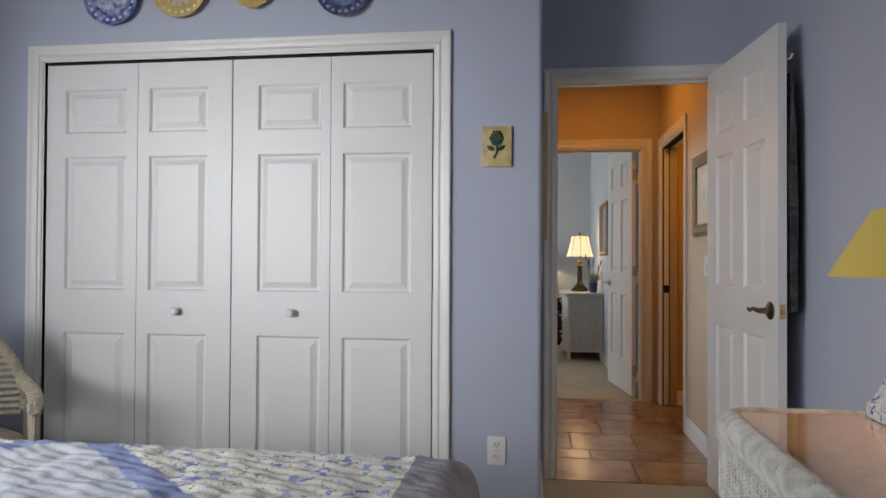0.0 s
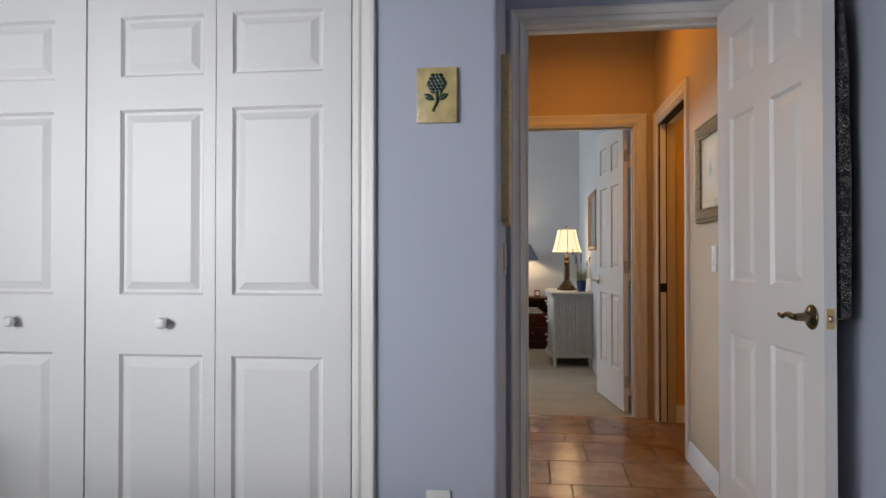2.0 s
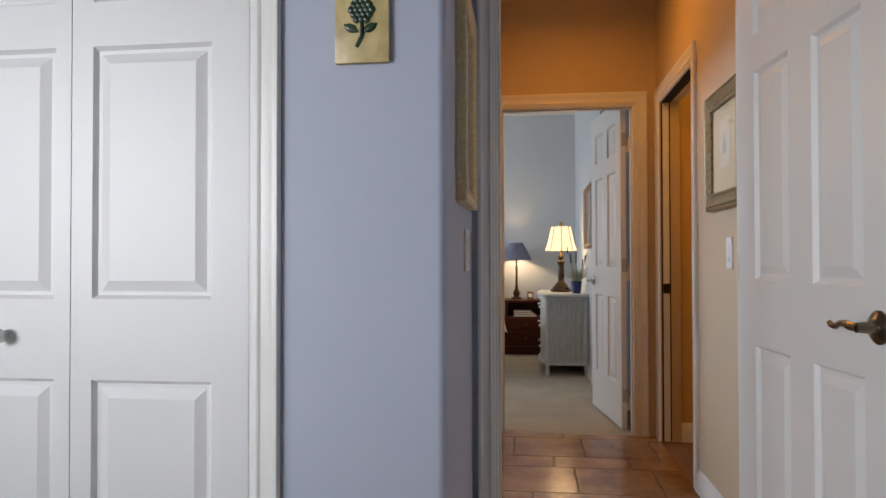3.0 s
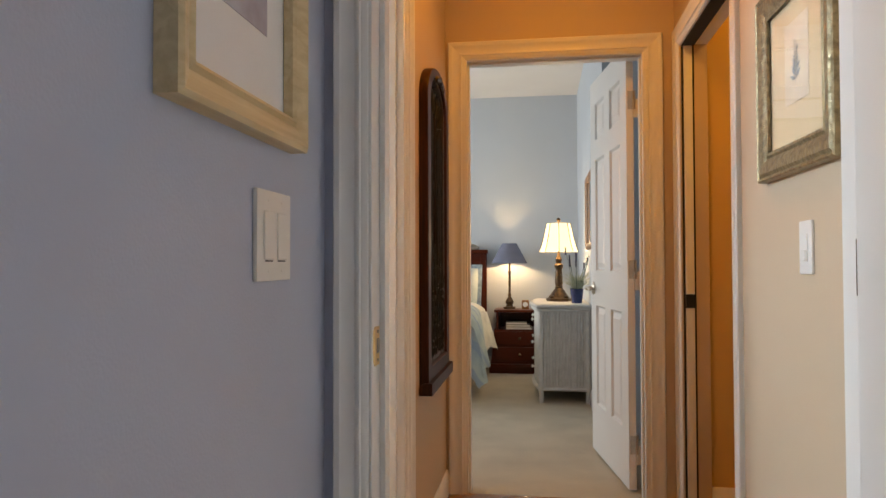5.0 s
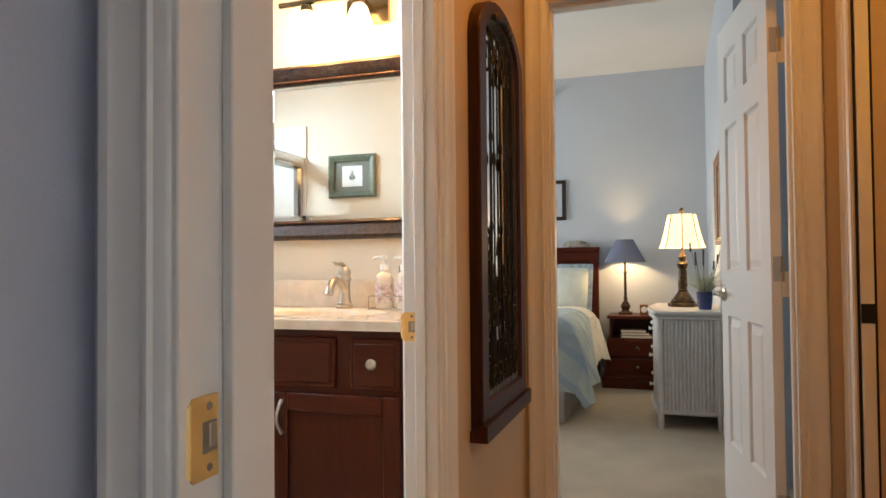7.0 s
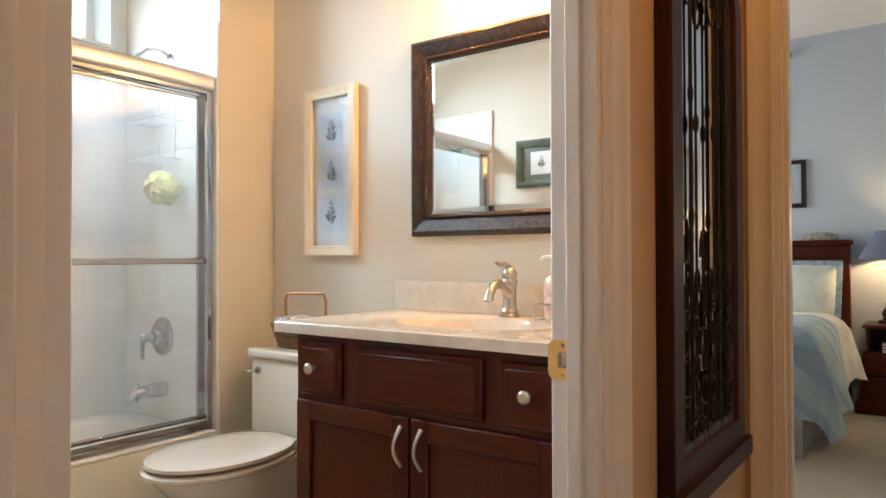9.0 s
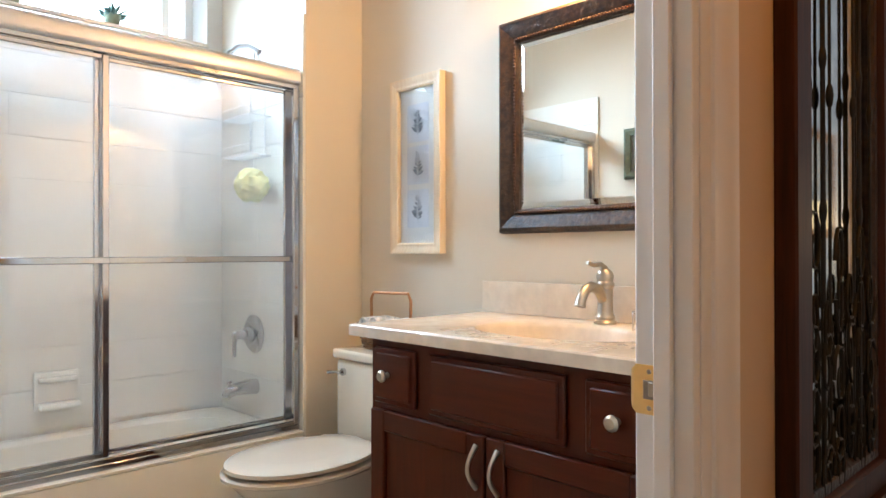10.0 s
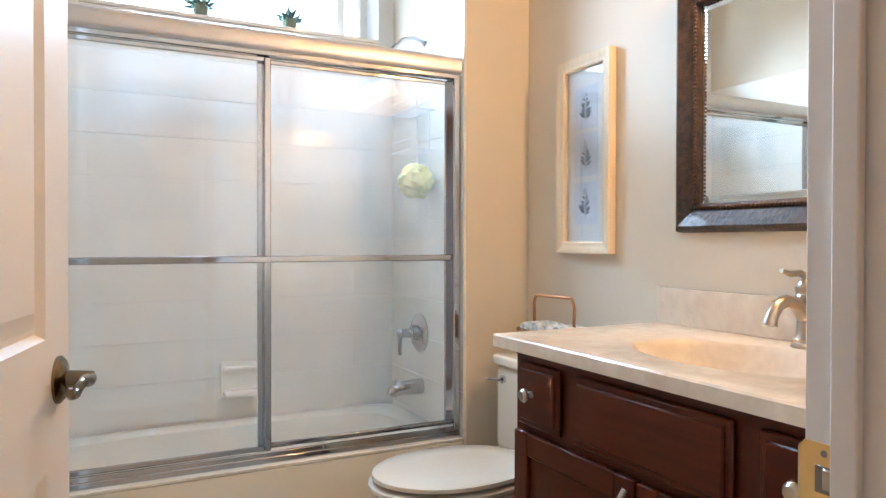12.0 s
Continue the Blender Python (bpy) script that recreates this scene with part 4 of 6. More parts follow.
for i in range(64):
    for z in (1.227, 1.793):
        beads.append(moved(bx((-0.0036, -0.006, -0.004), (0.0036, 0.004, 0.004), 0.0018), pose(-0.958 + i * 0.011, BB - 0.0195, z)))
for i in range(50):
    for x in (-0.973, -0.251):
        beads.append(moved(bx((-0.004, -0.006, -0.0036), (0.004, 0.004, 0.0036), 0.0018), pose(x, BB - 0.0195, 1.240 + i * 0.011)))
tagged(part("beading", joined(*beads), mat("reddish_gilt_beading", (0.085, 0.034, 0.016), 0.4, metal=0.5, var=0.2), mir, "beaded reddish gilt inner edge"), kind="stuff")
part("mirror_glass", bm, MIRROR, mir, "bevelled silvered glass", soft=False)

vl = thing("vanity_light", "bronze vanity light with three lit bell shades", "wall lamp")
part("back_plate", bx((-0.61, BB - 0.03, 1.985), (-0.43, BB - 0.002, 2.09), 0.012, 2), BRONZE, vl)
part("arm", tube([(-0.52, BB - 0.02, 2.06), (-0.52, BB - 0.10, 2.072)], 0.010, 10), BRONZE, vl)
part("bar", tube([(-0.86, BB - 0.10, 2.072), (-0.18, BB - 0.10, 2.072)], 0.011, 12), BRONZE, vl)
for k in range(3):
    x = -0.74 + 0.22 * k
    part("socket", lathe([(0.012, 0.0), (0.024, -0.01), (0.026, -0.03), (0.02, -0.035)], 16, (x, BB - 0.10, 2.066)), BRONZE, vl)
    b = part("shade", lathe([(0.022, -0.03), (0.034, -0.05), (0.045, -0.085), (0.058, -0.125), (0.060, -0.135)], 24, (x, BB - 0.10, 2.066), cap=False), OPAL, vl, "lit opal glass bell shade")
    b.visible_shadow = False

pic = thing("botanical_picture", "narrow pale wooden frame with three plant prints", "picture")
ring_frame("frame_side", [(0, 0.012), (0, 0.022), (0.006, 0.026), (0.018, 0.024), (0.034, 0.030), (0.040, 0.030), (0.040, 0.0), (0.0, 0.0)], "y", BB - 0.002, -1, -1.555, -1.355, 1.135, 1.722, PALEWOOD, pic, "pale maple moulding")
part("mat_board", flat("y", BB - 0.002, -1, -1.557, -1.353, 1.133, 1.724, 0.008), PAPER, pic)
for i, z in enumerate((1.59, 1.43, 1.265)):
    part("print", flat("y", BB - 0.010, -1, -1.515, -1.395, z - 0.072, z + 0.072, 0.001), mat("print_paper", (0.74, 0.77, 0.82), 0.8, var=0.05), pic)
    part("plant_drawing", sprig("y", BB - 0.0112, -1, -1.455, z - 0.005, 0.11, i), INK, pic, "grey-blue fern drawing")
g = part("glass_pane", flat("y", BB - 0.0135, -1, -1.556, -1.354, 1.134, 1.723, 0.0015), PANE, pic, soft=False)
g.visible_shadow = False
for k, (z0, z1) in enumerate(((1.565, 1.765), (1.12, 1.345))):
    gp = thing("green_framed_picture", "small grape print in a green wooden frame", "picture", "pictures opposite the vanity")
    ring_frame("frame_side", [(0, 0.010), (0.004, 0.018), (0.03, 0.026), (0.045, 0.018), (0.045, 0)], "y", BN + 0.001, 1, -1.595, -1.335, z0, z1, GREENF, gp)
    part("mat_board", flat("y", BN + 0.001, 1, -1.596, -1.334, z0 - 0.001, z1 + 0.001, 0.007), mat("grey_green_mat", (0.20, 0.22, 0.18), 0.8), gp)
    part("print", flat("y", BN + 0.008, 1, -1.54, -1.39, z0 + 0.03, z1 - 0.03, 0.001), PAPER, gp)
    part("drawing", sprig("y", BN + 0.0093, 1, -1.465, (z0 + z1) / 2, 0.09, 5 + k), GREENP, gp)

# toilet
wc = thing("toilet", "white porcelain toilet with its lid closed", "toilet")
WX, WY = -1.475, 5.44


def oval(y0, y1, w, z, n=32, back=0.0):
    cy, ry = (y0 + y1) / 2, (y1 - y0) / 2
    out = []
    for i in range(n):
        a = 2 * math.pi * i / n
        sx, sy = math.cos(a), math.sin(a)
        e = 0.75 if sy > 0 else 1.0
        out.append((WX + math.copysign(abs(sx) ** e, sx) * w / 2, cy + sy * ry, z))
    return out


def lofted(rings):
    bm = bmesh.new()
    vs = [[bm.verts.new(p) for p in r] for r in rings]
    n = len(vs[0])
    for a, b in zip(vs, vs[1:]):
        for i in range(n):
            bm.faces.new((a[i], a[(i + 1) % n], b[(i + 1) % n], b[i]))
    bm.faces.new(vs[0][::-1])
    bm.faces.new(vs[-1])
    bmesh.ops.recalc_face_normals(bm, faces=bm.faces)
    return bm


part("bowl", lofted([oval(4.95, 5.40, 0.24, FL), oval(4.97, 5.38, 0.22, 0.08), oval(4.92, 5.36, 0.24, 0.2), oval(4.76, 5.30, 0.34, 0.32), oval(4.715, 5.25, 0.37, 0.375), oval(4.71, 5.25, 0.375, 0.392)]), PORC, wc)
part("seat", lofted([oval(4.69, 5.20, 0.385, 0.394), oval(4.680, 5.205, 0.402, 0.399), oval(4.680, 5.205, 0.402, 0.409), oval(4.69, 5.20, 0.388, 0.413)]), PORC, wc)
part("lid", lofted([oval(4.72, 5.19, 0.340, 0.421), oval(4.690, 5.205, 0.388, 0.426), oval(4.692, 5.205, 0.386, 0.437), oval(4.72, 5.19, 0.35, 0.443), oval(4.80, 5.12, 0.22, 0.446)]), PORC, wc)
part("tank", bx((WX - 0.215, 5.235, 0.40), (WX + 0.215, WY, 0.697), 0.022, 3), PORC, wc)
part("tank_lid", bx((WX - 0.225, 5.225, 0.698), (WX + 0.225, WY + 0.002, 0.734), 0.012, 3), PORC, wc)
part("flush_lever", joined(moved(lathe([(0.001, 0), (0.014, 0), (0.014, 0.01), (0.001, 0.012)], 16), pose(WX - 0.16, 5.235, 0.652, 90, 0, 0)), tube([(WX - 0.16, 5.218, 0.652), (WX - 0.20, 5.208, 0.650), (WX - 0.225, 5.208, 0.646)], [0.006, 0.006, 0.008], 8)), CHROME, wc, "chrome flush lever")
part("hinge_cap", bx((WX - 0.09, 5.19, 0.40), (WX - 0.05, 5.225, 0.43), 0.006, 2), PORC, wc)
part("hinge_cap", bx((WX + 0.05, 5.19, 0.40), (WX + 0.09, 5.225, 0.43), 0.006, 2), PORC, wc)

# basket on the tank
bk = thing("wicker_basket", "brown wicker basket of rolled cloths on the toilet tank", "basket")
RATTAN = wood("brown_rattan", (0.08, 0.04, 0.018), (0.30, 0.16, 0.075), 0.5, axis=0, stretch=3, scale=60)
bx0, bx1, by0, by1, bz = -1.645, -1.345, 5.27, 5.41, 0.735


def rr(ins, z, n=40, wob=0.0, ph=0.0):
    cx, cy, rx, ry = (bx0 + bx1) / 2, (by0 + by1) / 2, (bx1 - bx0) / 2 - ins, (by1 - by0) / 2 - ins
    pts = []
    for i in range(n):
        a = 2 * math.pi * i / n
        c, sn = math.cos(a), math.sin(a)
        w = wob * math.sin(10 * a + ph)
        pts.append((cx + math.copysign(abs(c) ** 0.45, c) * (rx + w), cy + math.copysign(abs(sn) ** 0.45, sn) * (ry + w), z))
    return pts


part("base", prism([(x, y) for x, y, z in rr(0.03, 0)], bz, bz + 0.008), RATTAN, bk)
for k in range(9):
    part("weave", tube(rr(0.030 - 0.003 * k, bz + 0.010 + 0.0105 * k, 40, 0.003, math.pi * k), 0.006, 6, True), RATTAN, bk)
part("handle", tube([(-1.60, 5.34, bz + 0.06), (-1.604, 5.34, bz + 0.188), (-1.59, 5.34, bz + 0.212), (-1.39, 5.34, bz + 0.215), (-1.376, 5.34, bz + 0.188), (-1.38, 5.34, bz + 0.06)], 0.0055, 8), mat("coppery_wire", (0.50, 0.24, 0.11), 0.35, metal=0.7, var=0.1), bk, "copper-coloured hoop handle")
CLOTH = mat("printed_cloth", (0.72, 0.70, 0.64), 0.9, var=0.25, scale=60, tint=(0.30, 0.33, 0.34), bump=0.5, bump_scale=90)
for k in range(4):
    ct = thing("rolled_cloth", "rolled pale patterned cloth lying in the basket", "cloth", "rolled cloths in the basket")
    x = -1.585 + 0.063 * k
    bm = tube([(x, 5.285, bz + 0.09 + 0.006 * (k % 2)), (x + 0.004, 5.34, bz + 0.095 + 0.006 * (k % 2)), (x, 5.395, bz + 0.09)], 0.029, 14)
    for v in bm.verts:
        v.co += v.normal * 0.0 + Vector([0.003 * noise.noise(v.co * 60 + Vector((i * 9, 0, 0))) for i in range(3)])
    part("roll", bm, CLOTH, ct)

# strike plates: a plate in the jamb with a lip that curls round its edge
STEEL = mat("dark_steel", (0.30, 0.29, 0.27), 0.4, metal=1.0)
for m in (pose(E0, 3.526, 0.9165), pose(-0.026, B1, 0.910, 0, 0, -90)):
    st = thing("strike_plate", "worn brass strike plate let into the door jamb", "strike plate", "strike plates")
    st.matrix_world = m
    flip = Matrix(((0, 0, 1, 0), (1, 0, 0, 0), (0, 1, 0, 0), (0, 0, 0, 1)))
    h = 0.034
    edge = [(0.022, -h), (0.022, h), (-0.010, h), (-0.013, h - 0.004), (-0.013, -h + 0.004), (-0.010, -h)]
    part("plate", moved(prism(edge, 0.0, 0.0018), flip), BRASS, st)
    bm = bmesh.new()
    rows = []
    for k in range(7):
        f = k / 6
        u, out, hh = -0.012 - 0.0105 * f, 0.0018 - 0.009 * f * f, (h - 0.004) - 0.014 * f ** 2.2
        rows.append([bm.verts.new((out, u, -hh + 2 * hh * q / 8)) for q in range(9)])
        rows[-1] += [bm.verts.new((out - 0.0016, u, hh - 2 * hh * q / 8)) for q in range(9)]
    for a, b in zip(rows, rows[1:]):
        for q in range(18):
            bm.faces.new((a[q], a[(q + 1) % 18], b[(q + 1) % 18], b[q]))
    bm.faces.new(rows[-1])
    bmesh.ops.recalc_face_normals(bm, faces=bm.faces)
    part("lip", bm, BRASS, st, "curved brass lip")
    part("latch_hole", bx((0.0012, 0.001, -0.013), (0.0022, 0.020, 0.013), 0.0004), STEEL, st, "dark latch hole")
    part("tongue", bx((0.0014, 0.009, -0.009), (0.0034, 0.019, 0.011), 0.001), NICKEL, st)
    for z in (-0.025, 0.025):
        part("screw", moved(lathe([(0.001, 0), (0.0036, 0), (0.003, 0.001), (0.001, 0.0012)], 10), pose(0.0017, 0.010, z, 0, 90, 0)), STEEL, st)

# ---- bedroom and hall ----
WICK = mat("white_painted_wicker", (0.78, 0.75, 0.69), 0.55, var=0.14, scale=30, bump=0.6, bump_scale=140)
WICKT = mat("cream_painted_wicker", (0.62, 0.55, 0.42), 0.55, var=0.14, scale=30, bump=0.6, bump_scale=140)
TINT = glass("smoky_table_glass", 0.0, (0.97, 0.95, 0.92))


def braid(points, r, n=3, turns=40, closed=False):
    """Strands twisted round one line, as a braided rim."""
    pts = [Vector(p) for p in points]
    lens = [0.0]
    for a, b in zip(pts, pts[1:]):
        lens.append(lens[-1] + (b - a).length)
    total, out = lens[-1], []
    steps = max(24, int(total / 0.006))
    for k in range(n):
        line = []
        for i in range(steps + 1):
            d = total * i / steps
            j = max(q for q in range(len(lens)) if lens[q] <= d + 1e-9)
            j = min(j, len(pts) - 2)
            f = (d - lens[j]) / max(1e-9, lens[j + 1] - lens[j])
            p = pts[j].lerp(pts[j + 1], f)
            t = (pts[j + 1] - pts[j]).normalized()
            u = t.cross(Vector((0, 0, 1)))
            u = u.normalized() if u.length > 0.1 else Vector((1, 0, 0))
            w = t.cross(u)
            a = 2 * math.pi * (turns * d + k / n)
            line.append(p + (u * math.cos(a) + w * math.sin(a)) * r * 0.55)
        out.append(tube(line, r * 0.55, 6))
    return joined(*out)


# closet wall: plates, plaque, socket
PLATES = [(-1.848, 2.335, 0.134, (0.06, 0.10, 0.32), (0.62, 0.66, 0.78), "blue and white patterned china plate on the wall"),
          (-1.514, 2.355, 0.133, (0.72, 0.52, 0.20), (0.78, 0.74, 0.64), "yellow-rimmed china plate with a fruit centre on the wall"),
          (-1.163, 2.345, 0.095, (0.72, 0.50, 0.17), (0.70, 0.52, 0.20), "small yellow scalloped plate on the wall"),
          (-0.748, 2.320, 0.124, (0.03, 0.04, 0.12), (0.30, 0.34, 0.48), "dark blue patterned china plate on the wall")]
for k, (x, z, r, rim, mid, lab) in enumerate(PLATES):
    pl = thing("wall_plate", lab, "plate", "plates above the closet")
    m = pose(x, CW - 0.012, z, 90, 0, 0)
    bm = lathe([(0.001, 0.0), (r * 0.55, 0.0), (r * 0.62, 0.006), (r * 0.68, 0.011), (r, 0.020), (r, 0.024), (r * 0.66, 0.015), (r * 0.58, 0.008), (0.001, 0.007)], 48)
    if k == 2:
        for v in bm.verts:
            a, d = math.atan2(v.co.y, v.co.x), math.hypot(v.co.x, v.co.y)
            v.co.x, v.co.y = v.co.x * (1 + 0.03 * math.cos(14 * a) * d / r), v.co.y * (1 + 0.03 * math.cos(14 * a) * d / r)
    part("dish", moved(bm, m), mat("plate_glaze", rim, 0.12, var=0.5, scale=34, tint=[min(0.8, (0.35 if k == 0 else 0.10) + c) for c in rim] if k in (0, 3) else [c * 0.8 for c in rim], coat=0.5), pl)
    part("centre", moved(lathe([(r * 0.60, 0.0125), (r * 0.56, 0.0085), (0.001, 0.0078)], 40, cap=False), m), mat("plate_centre", mid, 0.12, var=0.5, scale=40, tint=(0.08, 0.12, 0.34) if k in (0, 3) else (0.45, 0.22, 0.08), coat=0.5), pl, "patterned centre")
    rnd = random.Random(k)
    if k != 2:
        for i in range(22):
            a = 2 * math.pi * i / 22
            q = moved(lathe([(0.001, 0.0), (0.006 + 0.004 * rnd.random(), 0.0), (0.001, 0.0012)], 7), m @ pose(0.84 * r * math.cos(a), 0.84 * r * math.sin(a), 0.0206))
            part("rim_motif", q, mat("rim_motif", mid if k != 1 else (0.80, 0.74, 0.60), 0.15) if i == 0 else bpy.data.materials["rim_motif" if k == 0 else ("rim_motif.%03d" % (1 if k == 1 else 2))], pl)

pq = thing("artichoke_plaque", "square cream tile plaque with a green artichoke relief", "wall plaque")
bm = bx((-0.136, CW - 0.016, 1.526), (-0.008, CW - 0.001, 1.700), 0.004, 2)
part("tile", bm, mat("yellowed_cream_glaze", (0.66, 0.52, 0.24), 0.35, var=0.18, scale=18, bump=0.3, bump_scale=40), pq)
GREENG = mat("dark_green_glaze", (0.03, 0.07, 0.035), 0.3, var=0.3, scale=50)
for row in range(5):
    for i in range(5 - abs(row - 2)):
        bract = bmesh.new()
        bmesh.ops.create_icosphere(bract, subdivisions=1, radius=0.009)
        moved(bract, pose(-0.072 + (i - (4 - abs(row - 2)) / 2) * 0.012, CW - 0.018, 1.626 + row * 0.011) @ Matrix.Diagonal((1, 0.6, 1.25, 1)))
        part("bract", bract, GREENG, pq)
part("stem", tube([(-0.072, CW - 0.017, 1.625), (-0.070, CW - 0.018, 1.59), (-0.084, CW - 0.017, 1.562)], 0.0045, 8), GREENG, pq)
for sx in (-1, 1):
    part("leaf", moved(lathe([(0.001, -0.02), (0.010, -0.005), (0.009, 0.008), (0.001, 0.02)], 10), pose(-0.074 + sx * 0.022, CW - 0.017, 1.606, 0, sx * 62, 0) @ Matrix.Diagonal((1, 0.35, 1, 1))), GREENG, pq)

sk = thing("wall_socket", "ivory double power socket on the blue wall", "socket")
part("cover", bx((-0.107, CW - 0.007, 0.254), (-0.029, CW - 0.0005, 0.375), 0.004, 2), PLASTIC, sk)
for z in (0.288, 0.341):
    o = part("outlet", moved(bx((-0.086, CW - 0.009, z - 0.017), (-0.050, CW - 0.006, z + 0.017), 0.002), Matrix.Identity(4)), PLASTIC, sk)
    for dx in (-0.0075, 0.0075):
        part("slot", bx((-0.068 + dx - 0.0014, CW - 0.0096, z - 0.004), (-0.068 + dx + 0.0014, CW - 0.0088, z + 0.009)), BLACK, o)
    part("slot", bx((-0.0705, CW - 0.0096, z - 0.012), (-0.0655, CW - 0.0088, z - 0.008)), BLACK, o)
part("screw", moved(lathe([(0.001, 0), (0.003, 0), (0.001, 0.001)], 10), pose(-0.068, CW - 0.007, 0.3145, 90, 0, 0)), NICKEL, sk)

# return wall: double rocker switch and framed picture
sw = thing("light_switch", "ivory double rocker light switch on the blue wall", "light switch")
part("cover", bx((0.1205, 3.199, 1.038), (0.1275, 3.319, 1.162), 0.003, 2), IVORY, sw)
for k, y in enumerate((3.236, 3.282)):
    part("rocker", bx((0.1265, y - 0.017, 1.067), (0.1300, y + 0.017, 1.133), 0.0015), IVORY, sw)
    # thin black strip paints the shade line below the rocker
    part("painted_shadow_line", bx((0.127, y - 0.013, 1.0645), (0.1283, y + 0.013, 1.0662)), BLACK, sw)
    for z in (1.052, 1.148):
        part("screw", moved(lathe([(0.001, 0), (0.003, 0), (0.001, 0.001)], 8), pose(0.1275, y, z, 0, 90, 0)), IVORY, sw)
sw = thing("light_switch", "white dimmer light switch on the tan hall wall", "light switch")
part("cover", bx((HR - 0.007, 4.012, 1.034), (HR - 0.0005, 4.088, 1.160), 0.003, 2), PLASTIC, sw)
part("slide", bx((HR - 0.0095, 4.034, 1.063), (HR - 0.0065, 4.066, 1.130), 0.001), PLASTIC, sw)
part("paddle", bx((HR - 0.013, 4.037, 1.066), (HR - 0.009, 4.063, 1.090), 0.0015), PLASTIC, sw)

wp = thing("framed_picture", "watercolour in a wide pale wooden frame", "picture")
ring_frame("frame_side", [(0, 0.006), (0, 0.020), (0.006, 0.024), (0.012, 0.020), (0.024, 0.026), (0.038, 0.030), (0.044, 0.026), (0.044, 0)], "x", 0.121, 1, 3.010, 3.290, 1.271, 1.76, wood("pale_oak", (0.60, 0.46, 0.25), (0.74, 0.60, 0.36), 0.5, axis=1), wp, "wide pale oak moulding")
part("mat_board", flat("x", 0.121, 1, 3.008, 3.292, 1.269, 1.762, 0.005), PAPER, wp)
part("painting", flat("x", 0.126, 1, 3.07, 3.23, 1.37, 1.69, 0.001), mat("watercolour", (0.50, 0.50, 0.55), 0.8, var=0.5, scale=9, tint=(0.30, 0.24, 0.28)), wp, "loose grey watercolour")

# hall picture
hp = thing("framed_picture", "flower print in a carved antique gold frame", "picture")
ring_frame("frame_side", [(0, 0.010), (0.0, 0.018), (0.008, 0.020), (0.014, 0.015), (0.030, 0.024), (0.052, 0.026), (0.060, 0.020), (0.068, 0.026), (0.072, 0.022), (0.072, 0)], "x", HR - 0.001, -1, 3.912, 4.262, 1.352, 1.705, GOLDF, hp, "carved gold moulding")
part("mat_board", flat("x", HR - 0.001, -1, 3.910, 4.264, 1.350, 1.707, 0.006), CREAMP, hp)
part("print", flat("x", HR - 0.007, -1, 4.010, 4.160, 1.450, 1.650, 0.001), mat("aged_print_paper", (0.64, 0.55, 0.42), 0.8, var=0.08, scale=12), hp)
part("flower_drawing", sprig("x", HR - 0.0081, -1, 4.085, 1.54, 0.12, 12), mat("faded_flower_ink", (0.30, 0.34, 0.36), 0.8, var=0.2, scale=60), hp)
g = part("glass_pane", flat("x", HR - 0.010, -1, 3.911, 4.263, 1.351, 1.706, 0.0015), glass("coated_picture_glass", 0.0, (1, 1, 1), 1.12), hp, soft=False)
g.visible_shadow = False

# pocket door
pk = thing("door_4", "tan painted pocket door slid back into the wall", "door", "", "structure")
part("leaf", bx((1.128, P1 - 0.012, FL + 0.006), (1.164, P1 + 0.018, PH - 0.004), 0.001), TRIM, pk)
part("edge_pull", bx((1.126, P1 - 0.0145, 0.865), (1.166, P1 - 0.0115, 0.925), 0.001), IRON, pk, "dark metal edge pull")
# black strips paint the shade of the two slots; no recess is cut
part("pocket_slot_shade", bx((1.119, P1 - 0.002, FL + 0.006), (1.127, P1 + 0.002, PH - 0.004)), BLACK, pk, "black strip drawn for the shade in the slot beside the door")
part("pocket_slot_shade", bx((1.165, P1 - 0.002, FL + 0.006), (1.173, P1 + 0.002, PH - 0.004)), BLACK, pk, "black strip drawn for the shade in the slot beside the door")
part("track", bx((1.119, P0, PH - 0.006), (1.173, P1 - 0.012, PH - 0.001)), BLACK, pk, "dark overhead track")

# arched iron and glass panel on the hall wall
ap = thing("arched_wall_panel", "arched dark wood wall panel with iron scrolls over mirror", "wall mirror")
AY0, AY1, AZ0, AZS, AZ1 = 4.86, 5.44, 0.60, 1.70, 1.86
cy, half = (AY0 + AY1) / 2, (AY1 - AY0) / 2


def arch(ins, n=16):
    """The outline of the panel, set in by ins."""
    pts = [(AY0 + ins, AZ0 + ins), (AY1 - ins, AZ0 + ins)]
    h = half - ins
    for i in range(n + 1):
        a = math.pi * i / n
        pts.append((cy + h * math.cos(a), AZS + (AZ1 - AZS - ins * 0.5) * math.sin(a)))
    return pts


def arch_band(i0, i1, x0, x1):
    bm = bmesh.new()
    a, b = arch(i0), arch(i1)
    rows = [[bm.verts.new((x, y, z)) for y, z in pts] for pts, x in ((a, x0), (a, x1 - 0.004), (arch(i0 + 0.004), x1), (arch(i1 - 0.006), x1), (b, x1 - 0.008), (b, x0))]
    n = len(a)
    for r, q in zip(rows, rows[1:] + rows[:1]):
        for i in range(n):
            j = (i + 1) % n
            bm.faces.new((r[i], r[j], q[j], q[i]))
    bmesh.ops.recalc_face_normals(bm, faces=bm.faces)
    return bm


